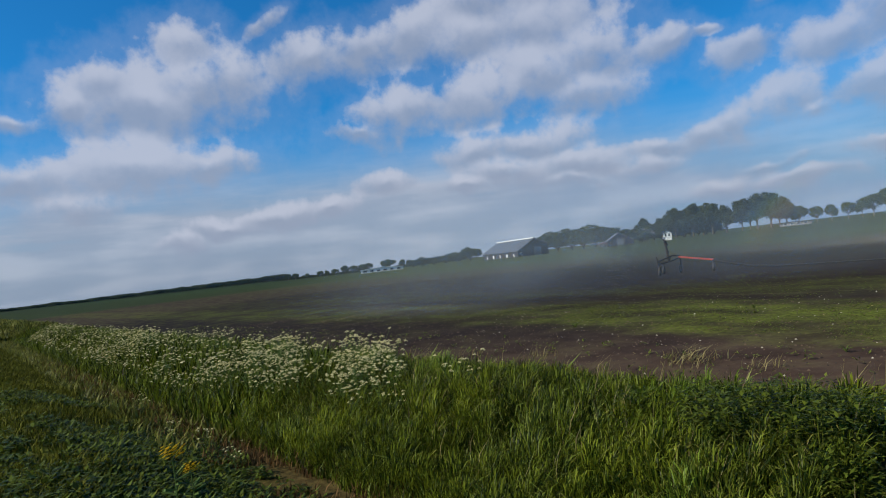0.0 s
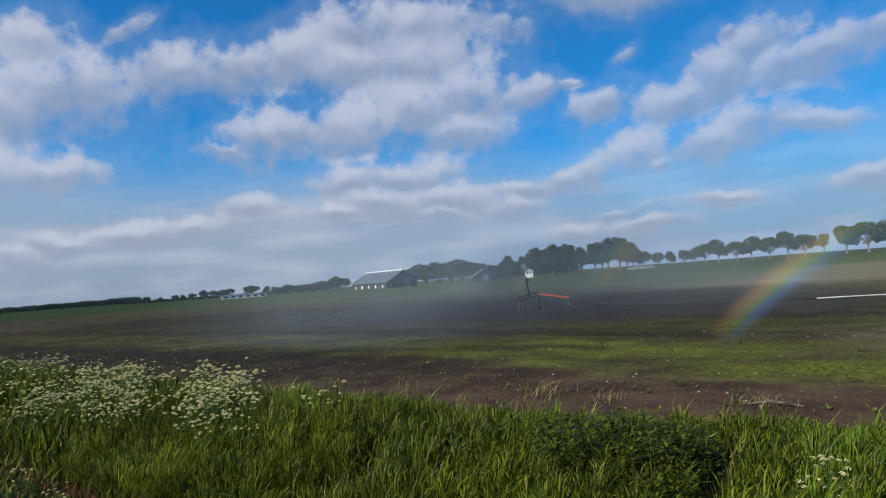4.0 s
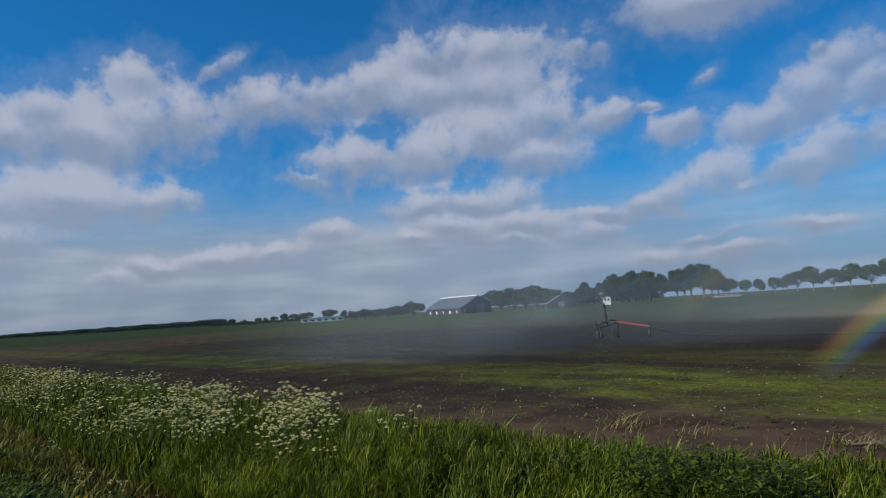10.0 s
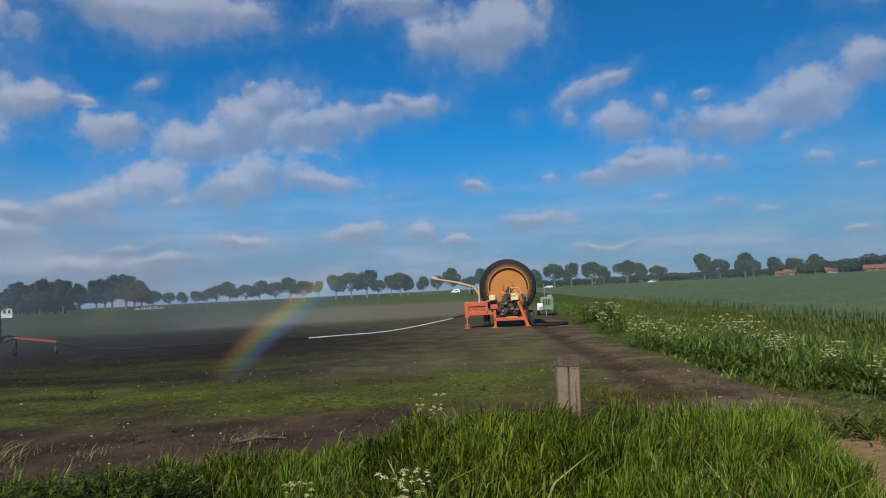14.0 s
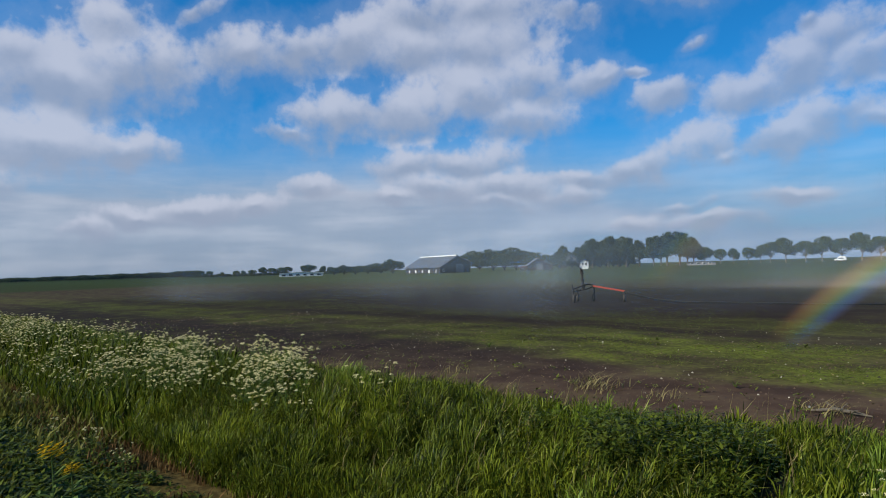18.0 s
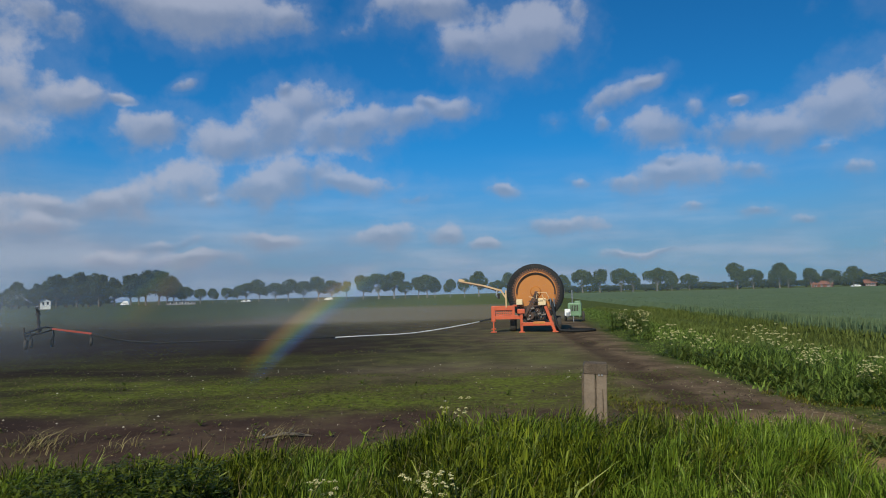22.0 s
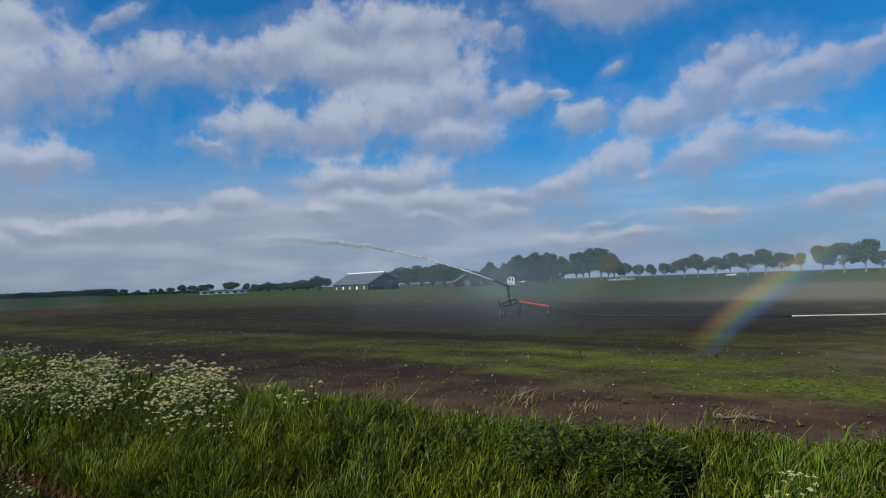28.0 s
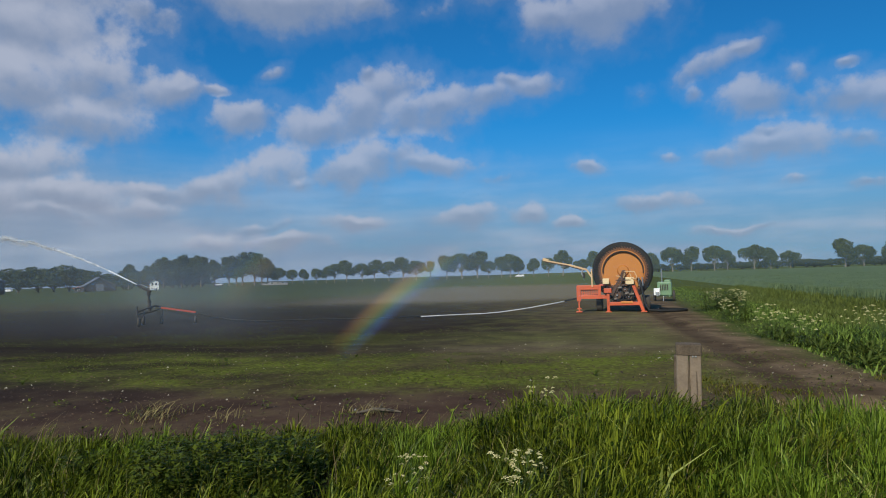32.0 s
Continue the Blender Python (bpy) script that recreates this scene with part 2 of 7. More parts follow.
    both = add("ShaderNodeMix", {"Factor": cover, "A": hazy.outputs["Result"], "B": tone.outputs["Result"]}, data_type="RGBA")
    glow = add("ShaderNodeBackground", {"Color": both.outputs["Result"], "Strength": 0.085})
    add("ShaderNodeOutputWorld", {"Surface": glow.outputs[0]})


make_sky()
sun = new("sun", bpy.data.lights.new("sun", "SUN"))
sun.data.energy, sun.data.angle, sun.data.color = 4.6, radians(0.5), (1.0, 0.93, 0.76)
_a, _e = radians(SUN_FROM), radians(SUN_UP)
sun.matrix_world = look((60 * math.sin(_a) * math.cos(_e), 60 * math.cos(_a) * math.cos(_e), 60 * math.sin(_e)), (0, 0, 0))

# ---------------------------------------------------------------- materials
MATS = {}


def paint(name, a, b=None, scale=4.0, rough=0.7, bump=0.15, metal=0.0, fine=9.0, spread=0.5, leafy=0.0, per_piece=0.0, coat=0.0, gloss=0.05):
    """A surface of two tones, mottled at two scales, with fine relief. leafy: how much light shines through."""
    if name in MATS:
        return MATS[name]
    m = bpy.data.materials.new(name)
    m.use_nodes = True
    add = nodes_of(m.node_tree)
    b = b or tuple(0.6 * c for c in a)
    at = add("ShaderNodeTexCoord").outputs["Object"]
    broad = add("ShaderNodeTexNoise", {"Vector": at, "Scale": scale, "Detail": 4.0, "Roughness": 0.6}).outputs[0]
    grain = add("ShaderNodeTexNoise", {"Vector": at, "Scale": scale * fine, "Detail": 5.0, "Roughness": 0.65}).outputs[0]
    mixed = add("ShaderNodeMath", {0: broad, 1: 0.6, 2: 0.0}, operation="MULTIPLY_ADD").outputs[0]
    mixed = add("ShaderNodeMath", {0: grain, 1: 0.4, 2: mixed}, operation="MULTIPLY_ADD").outputs[0]
    if per_piece:
        chance = add("ShaderNodeNewGeometry").outputs["Random Per Island"]
        chance = add("ShaderNodeMath", {0: chance, 1: 0.5}, operation="SUBTRACT").outputs[0]
        mixed = add("ShaderNodeMath", {0: chance, 1: per_piece, 2: mixed}, operation="MULTIPLY_ADD").outputs[0]
    f = add("ShaderNodeMapRange", {0: mixed, 1: 0.5 - spread * 0.4, 2: 0.5 + spread * 0.4}).outputs[0]
    tone = add("ShaderNodeMix", {"Factor": f, "A": (*b, 1), "B": (*a, 1)}, data_type="RGBA").outputs["Result"]
    relief = add("ShaderNodeBump", {"Strength": bump, "Distance": 0.05, "Height": grain})
    shade = add("ShaderNodeBsdfPrincipled", {"Base Color": tone, "Roughness": rough, "Metallic": metal, "Normal": relief.outputs[0], "Coat Weight": coat,
                                             "Specular IOR Level": gloss if leafy else 0.4})
    out = shade.outputs[0]
    if leafy:
        through_leaf = add("ShaderNodeBsdfTranslucent", {"Color": tone})
        out = add("ShaderNodeMixShader", {0: leafy, 1: out, 2: through_leaf.outputs[0]}).outputs[0]
    add("ShaderNodeOutputMaterial", {"Surface": out})
    MATS[name] = m
    return m


def glass(name="window_glass"):
    return paint(name, (0.03, 0.04, 0.05), (0.02, 0.025, 0.03), rough=0.06, bump=0.0)


BARK = paint("bark", (0.16, 0.13, 0.1), (0.07, 0.06, 0.045), 1.5, 0.9, 0.4)
PALE_BARK = paint("pale_bark", (0.26, 0.24, 0.2), (0.13, 0.115, 0.095), 1.5, 0.9, 0.3)
LEAF = paint("tree_leaf", (0.12, 0.155, 0.07), (0.06, 0.082, 0.042), 0.35, 0.6, 0.0, leafy=0.35, per_piece=0.5)
LEAF_DARK = paint("dark_tree_leaf", (0.1, 0.125, 0.068), (0.052, 0.072, 0.043), 0.35, 0.6, 0.0, leafy=0.35, per_piece=0.5)
LEAF_PALE = paint("young_tree_leaf", (0.2, 0.21, 0.07), (0.12, 0.13, 0.045), 0.35, 0.6, 0.0, leafy=0.25, per_piece=0.5)
ORANGE = paint("orange_paint", (0.62, 0.23, 0.045), (0.42, 0.14, 0.03), 1.2, 0.45, 0.05)
AMBER = paint("amber_paint", (0.5, 0.19, 0.03), (0.36, 0.125, 0.022), 1.0, 0.5, 0.05, spread=0.8)
RED = paint("red_lead_paint", (0.62, 0.11, 0.035), (0.4, 0.07, 0.025), 1.5, 0.45, 0.06)
YELLOW = paint("faded_yellow_paint", (0.66, 0.45, 0.24), (0.45, 0.28, 0.13), 2.0, 0.5, 0.05)
BLACK_PIPE = paint("black_pipe", (0.012, 0.012, 0.012), (0.005, 0.005, 0.005), 3.0, 0.75, 0.1)
RUBBER = paint("rubber", (0.03, 0.029, 0.028), (0.06, 0.05, 0.04), 3.0, 0.85, 0.2)
STEEL = paint("galvanised_steel", (0.42, 0.43, 0.44), (0.25, 0.26, 0.27), 4.0, 0.4, 0.05, metal=0.8)
DARK_STEEL = paint("oily_dark_steel", (0.045, 0.036, 0.032), (0.018, 0.015, 0.013), 4.0, 0.5, 0.1, metal=0.2)
OILY_RUST = paint("oily_rusty_steel", (0.11, 0.05, 0.028), (0.025, 0.017, 0.013), 7.0, 0.6, 0.2, spread=0.35)
GREEN = paint("pale_green_paint", (0.17, 0.29, 0.16), (0.09, 0.16, 0.085), 2.0, 0.5, 0.05)
CREAM = paint("cream_paint", (0.75, 0.6, 0.36), (0.6, 0.42, 0.22), 2.0, 0.5, 0.05)
DULL_RED = paint("dull_red_paint", (0.42, 0.06, 0.03), (0.26, 0.04, 0.02), 2.0, 0.55, 0.05)
WHITE = paint("white_paint", (0.8, 0.8, 0.78), (0.62, 0.62, 0.6), 1.5, 0.6, 0.05)
# near-white colour that paints the sun's glint on the black hose
GLINT_HOSE = paint("pale_glint_hose", (0.62, 0.62, 0.62), (0.3, 0.3, 0.3), 3.0, 0.25, 0.03)
WOOD = paint("weathered_post_wood", (0.25, 0.19, 0.135), (0.13, 0.096, 0.068), 5.0, 0.9, 0.3)
OLD_WOOD = paint("dark_cracked_wood", (0.21, 0.155, 0.105), (0.075, 0.055, 0.037), 9.0, 0.95, 0.8)

# ---------------------------------------------------------------- mesh helpers


def part(name, bm, material, parent=None, label="", smooth=False):
    """Links a bmesh as one mesh object, under a thing or a part if one is given."""
    me = bpy.data.meshes.new(name)
    bm.to_mesh(me)
    bm.free()
    me.materials.append(material)
    if smooth:
        me.polygons.foreach_set("use_smooth", [True] * len(me.polygons))
    ob = new(name, me)
    if parent:
        ob.parent = parent
    return tagged(ob, label)


def thing(name, m, label, category, group="", kind=""):
    ob = new(name)
    ob.matrix_basis = m
    return tagged(ob, label, category, group, kind)


def box(bm, x, y, z, sx, sy, sz, turn=None, bevel=0.0):
    """A box about (x, y, z), of full sizes."""
    made = bmesh.ops.create_cube(bm, size=1.0)["verts"]
    m = Matrix.Translation((x, y, z)) @ (turn or Matrix.Identity(4)) @ Matrix.Diagonal((sx, sy, sz, 1))
    bmesh.ops.transform(bm, matrix=m, verts=made)
    if bevel:
        edges = list({e for v in made for e in v.link_edges})
        bmesh.ops.bevel(bm, geom=edges, offset=bevel, segments=2, affect="EDGES", profile=0.5)
    return made


def tube(bm, points, radius, sides=10, cap=True):
    """A round bar along points; radius is a number or one a point."""
    pts = [Vector(p) for p in points]
    radii = radius if isinstance(radius, (list, tuple)) else [radius] * len(pts)
    rings, side = [], None
    for i, p in enumerate(pts):
        way = (pts[min(i + 1, len(pts) - 1)] - pts[max(i - 1, 0)]).normalized()
        if side is None:
            side = way.orthogonal().normalized()
        side = (side - way * side.dot(way)).normalized()
        up = way.cross(side)
        rings.append([bm.verts.new(p + radii[i] * (math.cos(a) * side + math.sin(a) * up)) for a in (2 * math.pi * k / sides for k in range(sides))])
    for a, b in zip(rings, rings[1:]):
        for k in range(sides):
            bm.faces.new((a[k], a[(k + 1) % sides], b[(k + 1) % sides], b[k]))
    if cap:
        bm.faces.new(rings[0][::-1])
        bm.faces.new(rings[-1])
    return bm


def beam(bm, a, b, wide, high):
    """A square bar from a to b."""
    a, b = Vector(a), Vector(b)
    turn = (b - a).to_track_quat("X", "Z").to_matrix().to_4x4()
    mid = (a + b) / 2
    return box(bm, *mid, (b - a).length, wide, high, turn, min(wide, high) * 0.12)


def lathe(bm, profile, steps=40, m=None):
    """A turned form about its own x axis, from (x, radius) pairs."""
    rings = [[bm.verts.new((x, r * math.cos(a), r * math.sin(a))) for a in (2 * math.pi * k / steps for k in range(steps))] for x, r in profile]
    for a, b in zip(rings, rings[1:]):
        for k in range(steps):
            bm.faces.new((a[k], b[k], b[(k + 1) % steps], a[(k + 1) % steps]))
    bm.faces.new(rings[0])
    bm.faces.new(rings[-1][::-1])
    bmesh.ops.recalc_face_normals(bm, faces=bm.faces)
    if m:
        bmesh.ops.transform(bm, matrix=m, verts=[v for ring in rings for v in ring])
    return bm


def sheet(name, verts, faces, material, label="", category="", kind="stuff", smooth=False):
    """One mesh straight from arrays: verts (n, 3), faces (m, 3 or 4)."""
    me = bpy.data.meshes.new(name)
    verts, faces = np.asarray(verts, np.float32), np.asarray(faces, np.int32)
    k = faces.shape[1]
    me.vertices.add(len(verts))
    me.vertices.foreach_set("co", verts.ravel())
    me.loops.add(faces.size)
    me.loops.foreach_set("vertex_index", faces.ravel())
    me.polygons.add(len(faces))
    me.polygons.foreach_set("loop_start", np.arange(0, faces.size, k, dtype=np.int32))
    if smooth:
        me.polygons.foreach_set("use_smooth", np.ones(len(faces), bool))
    me.update(calc_edges=True)
    me.materials.append(material)
    return tagged(new(name, me), label, category, "", kind)


def bearing(az, far):
    """A place on the ground: degrees clockwise from the way into the field, metres off."""
    return far * math.sin(radians(az)), far * math.cos(radians(az))


rng = np.random.default_rng(7)


# ---------------------------------------------------------------- the ground: field, ditch, dam, verges
def smooth(a, b, v):
    t = np.clip((v - a) / (b - a), 0, 1)
    return t * t * (3 - 2 * t)


def wave(x, y, k, seed):
    """A cheap soft noise of waves."""
    r = np.random.default_rng(seed)
    out = 0 * x
    for _ in range(7):
        a, p, s = r.uniform(0, 6.28), r.uniform(0, 6.28), k * r.uniform(0.6, 1.9)
        out = out + np.sin(s * (x * np.cos(a) + y * np.sin(a)) + p)
    return out / 7


def verge_left(y):
    return 5.8 + 0.6 * np.exp(-((y - 8.0) / 1.3) ** 2) + 0.3 * smooth(10, 16, y) + 0.165 * np.clip(y - 17, 0, 13) + 0.13 * np.maximum(y - 30, 0)


def verge_right(y):
    return 11.9 + 0.13 * y


def height(x, y):
    """The ground: level field, a dry ditch beside the road, a dam across it."""
    x, y = np.asarray(x, float), np.asarray(y, float)
    mid = 3.1 + 0.14 * np.sin(x * 0.35) + 0.1 * np.sin(x * 1.3)
    ditch = -0.6 * np.where(y < mid, smooth(2.7, 0.1, mid - y), smooth(1.7, 0.2, y - mid))
    dam = smooth(-1.7, -1.1, x) * smooth(12.5, 11.5, x)
    z = ditch * (1 - dam)
    z = z + 0.07 * smooth(2.0, 0.6, y)
    z = z - 0.4 * smooth(2.2, 0.3, np.abs(x - 9.6 - 0.13 * y)) * smooth(6.5, 10, y) * smooth(90, 60, y)
    near = smooth(60, 20, np.hypot(x, y))
    z = z + near * 0.03 * wave(x, y, 1.3, 3) + 0.015 * wave(x, y, 6, 4) * smooth(13, 9, y) * smooth(20, 14, np.abs(x))
    rut = 4.0 + 0.09 * y
    track = smooth(5.2, 7, y) * smooth(44, 34, y)
    z = z - 0.04 * track * (smooth(0.45, 0.1, np.abs(x - rut + 0.95)) + smooth(0.45, 0.1, np.abs(x - rut - 0.95)))
    return z


def ground_material():
    m = bpy.data.materials.new("ground")
    m.use_nodes = True
    add = nodes_of(m.node_tree)

    def num(op, a, b=0.0, c=0.0):
        return add("ShaderNodeMath", {0: a, 1: b, 2: c}, operation=op).outputs[0]

    def ramp(v, a, b, lo=0.0, hi=1.0):
        return add("ShaderNodeMapRange", {0: v, 1: a, 2: b, 3: lo, 4: hi}, interpolation_type="SMOOTHSTEP").outputs[0]

    def blend(f, a, b):
        a = (*a, 1) if isinstance(a, tuple) else a
        b = (*b, 1) if isinstance(b, tuple) else b
        return add("ShaderNodeMix", {"Factor": f, "A": a, "B": b}, data_type="RGBA").outputs["Result"]

    at = add("ShaderNodeNewGeometry").outputs["Position"]
    x, y, z = add("ShaderNodeSeparateXYZ", {0: at}).outputs

    def grainy(scale, detail=4.0, squash=(1, 1, 1)):
        v = add("ShaderNodeVectorMath", {0: at, 1: squash}, operation="MULTIPLY").outputs[0]
        return add("ShaderNodeTexNoise", {"Vector": v, "Scale": scale, "Detail": detail, "Roughness": 0.62}).outputs[0]

    broad, mid, fine = grainy(0.12), grainy(0.9, 5.0), grainy(9.0, 6.0)
    soil = blend(ramp(mid, 0.3, 0.7), (0.062, 0.037, 0.026), (0.1, 0.063, 0.045))
    soil = blend(ramp(fine, 0.55, 0.75, 0.0, 0.45), soil, (0.14, 0.095, 0.066))
    soil = blend(ramp(num("ADD", x, num("MULTIPLY", broad, 14.0)), 6, -14, 0.0, 0.85), soil, blend(ramp(mid, 0.35, 0.65), (0.03, 0.022, 0.018), (0.05, 0.039, 0.028)))
    # soaked ground under the sprinkler
    reach = add("ShaderNodeVectorMath", {0: at, 1: (-28.0, 23.0, 0.0)}, operation="SUBTRACT").outputs[0]
    reach = add("ShaderNodeVectorMath", {0: reach, 1: (1 / 33, 1 / 20, 0.0)}, operation="MULTIPLY").outputs[0]
    reach = add("ShaderNodeVectorMath", {0: reach}, operation="LENGTH").outputs["Value"]
    wet = ramp(num("ADD", reach, num("MULTIPLY", num("SUBTRACT", mid, 0.5), 0.35)), 1.15, 0.75)
    near_reel = num("MULTIPLY", num("MULTIPLY", ramp(x, -7, 0), ramp(y, 11.5, 16)), ramp(y, 34, 26))
    soil = blend(num("MULTIPLY", near_reel, ramp(mid, 0.3, 0.7, 0.65, 0.95)), soil, blend(ramp(broad, 0.4, 0.6), (0.18, 0.165, 0.07), (0.24, 0.187, 0.115)))
    soil = blend(num("MULTIPLY", wet, 0.85), soil, (0.019, 0.0145, 0.014))
    weed = blend(ramp(fine, 0.3, 0.7), (0.066, 0.08, 0.013), (0.15, 0.168, 0.028))
    wob = num("SUBTRACT", num("ADD", y, num("MULTIPLY", num("SUBTRACT", mid, 0.5), 2.4)), ramp(x, -3, -10, 0.0, 1.1))

    def band(a, b, soft):
        return num("MULTIPLY", ramp(wob, a - soft, a + soft), ramp(wob, b + soft, b - soft))

    green = num("MAXIMUM", num("MULTIPLY", band(9.6, 14.0, 0.9), 1.1), num("MULTIPLY", band(15.5, 19.0, 1.0), 0.45))
    green = num("MAXIMUM", green, num("MULTIPLY", ramp(y, 21, 50), 0.75))
    green = num("MULTIPLY", green, ramp(x, -15, -3, 0.42, 1.0))
    patch = ramp(num("ADD", num("MULTIPLY", mid, 0.65), num("MULTIPLY", fine, 0.35)), 0.4, 0.6)
    sprout = num("MULTIPLY", ramp(mid, 0.45, 0.75), num("ADD", 0.15, num("MULTIPLY", num("ADD", ramp(x, -3, 1.5), ramp(x, -22, -34)), 0.35)))
    cover = num("MAXIMUM", num("MULTIPLY", green, num("MULTIPLY", ramp(grainy(0.5, 3.0, (0.6, 1.3, 1)), 0.36, 0.6, 0.3, 1.0), num("ADD", 0.55, num("MULTIPLY", patch, 0.45)))), sprout)
    tone = blend(cover, soil, weed)
    # far field: even green sward, browner to the right-hand side
    far = ramp(y, 40, 75)
    sward = blend(ramp(broad, 0.35, 0.65), (0.046, 0.066, 0.028), (0.072, 0.094, 0.038))
    sward = blend(ramp(x, -45, 5), sward, blend(ramp(broad, 0.35, 0.65), (0.085, 0.115, 0.036), (0.12, 0.145, 0.048)))
    tone = blend(num("MULTIPLY", far, 0.8), tone, sward)
    dry = num("MULTIPLY", num("MULTIPLY", ramp(wob, 38, 46), ramp(wob, 110, 80)), num("MULTIPLY", ramp(x, -22, -6), ramp(x, 14, 6)))
    tone = blend(num("MULTIPLY", dry, 0.85), tone, (0.19, 0.155, 0.1))
    stalks = grainy(1.0, 4.0, (0.05, 2.6, 1))
    lines = num("MULTIPLY", ramp(stalks, 0.6, 0.68), num("MULTIPLY", ramp(y, 13, 15), ramp(y, 24, 20)))
    tone = blend(num("MULTIPLY", lines, 0.25), tone, (0.16, 0.13, 0.06))
    # dark potato crop far down the road
    crop = num("MULTIPLY", ramp(num("ADD", x, num("MULTIPLY", y, 0.25)), -95, -118), ramp(num("ADD", x, num("MULTIPLY", y, 1.9)), 70, -50))
    tone = blend(num("MULTIPLY", crop, 0.85), tone, blend(ramp(fine, 0.35, 0.65), (0.018, 0.03, 0.012), (0.035, 0.055, 0.02)))
    # the worn dam and track
    line = num("SUBTRACT", x, num("ADD", 4.0, num("MULTIPLY", y, 0.09)))
    worn = num("MULTIPLY", ramp(num("ABSOLUTE", line), 2.3, 0.9), num("MULTIPLY", ramp(y, -2, 2), ramp(y, 42, 30)))
    dust = blend(ramp(mid, 0.35, 0.65), (0.085, 0.056, 0.034), (0.19, 0.13, 0.08))
    dust = blend(ramp(y, 9.5, 6.5), dust, blend(ramp(mid, 0.38, 0.62), (0.125, 0.108, 0.026), (0.33, 0.215, 0.1)))
    tone = blend(num("MULTIPLY", worn, ramp(fine, 0.3, 0.55, 0.45, 1.0)), tone, dust)
    ruts = num("MULTIPLY", ramp(num("ABSOLUTE", num("SUBTRACT", num("ABSOLUTE", num("ADD", line, num("MULTIPLY", num("SUBTRACT", mid, 0.5), 0.5))), 0.95)), 0.5, 0.12), num("MULTIPLY", ramp(y, 7.5, 10), ramp(y, 40, 30)))
    tone = blend(num("MULTIPLY", ruts, 0.6), tone, (0.045, 0.029, 0.019))
    # verge turf and the ditch's reddish dead grass
    turf = blend(ramp(fine, 0.35, 0.65), (0.045, 0.05, 0.008), (0.11, 0.112, 0.017))
    bank = num("MULTIPLY", ramp(num("ADD", y, num("MULTIPLY", mid, 0.8)), 5.6, 4.9), num("SUBTRACT", 1.0, num("MULTIPLY", worn, 0.8)))
    tone = blend(bank, tone, turf)
    foot = num("ADD", num("ADD", 5.6, num("MULTIPLY", num("MAXIMUM", num("SUBTRACT", y, 17.0), 0.0), 0.15)), num("MULTIPLY", num("SUBTRACT", mid, 0.5), 1.5))
    strip = num("MULTIPLY", num("MULTIPLY", ramp(num("SUBTRACT", x, foot), -0.5, 0.4), ramp(num("SUBTRACT", x, num("MULTIPLY", y, 0.13)), 13.5, 12.0)), ramp(y, 4.3, 5.2))
    tone = blend(strip, tone, blend(ramp(fine, 0.35, 0.65), (0.045, 0.06, 0.014), (0.1, 0.12, 0.03)))
    straw = blend(ramp(fine, 0.35, 0.65), (0.05, 0.031, 0.015), (0.105, 0.066, 0.03))
    tone = blend(num("MULTIPLY", ramp(num("ADD", z, num("MULTIPLY", num("SUBTRACT", mid, 0.5), 0.3)), -0.46, -0.6), 0.8), tone, straw)
    relief = add("ShaderNodeBump", {"Strength": 0.5, "Distance": 0.03, "Height": fine})
    s = add("ShaderNodeBsdfPrincipled", {"Base Color": tone, "Roughness": 0.93, "Normal": relief.outputs[0], "Specular IOR Level": 0.03})
    add("ShaderNodeOutputMaterial", {"Surface": s.outputs[0]})
    return m


def spaced(stops):
    out = []
    for a, b, step in stops:
        out += list(np.arange(a, b, step))
    return np.array(out + [stops[-1][1]])


def make_ground():
    xs = spaced([(-3000, -400, 400), (-400, -60, 20), (-60, -20, 2), (-20, 14, 0.2), (14, 60, 2), (60, 400, 20), (400, 3000, 400)])
    ys = spaced([(-600, -20, 60), (-20, -2, 1.5), (-2, 9, 0.15), (9, 20, 0.5), (20, 60, 1), (60, 400, 20), (400, 3500, 400)])
    X, Y = np.meshgrid(xs, ys)
    v = np.stack([X, Y, height(X, Y)], -1).reshape(-1, 3)
    n, k = len(xs), np.arange(len(xs) * (len(ys) - 1)).reshape(-1, len(xs))[:, :-1].ravel()
    sheet("ground", v, np.stack([k, k + 1, k + n + 1, k + n], 1), ground_material(), "flat ploughed field with weedy green strips beside a dry grassy ditch",
          "field", "structure", True)


make_ground()


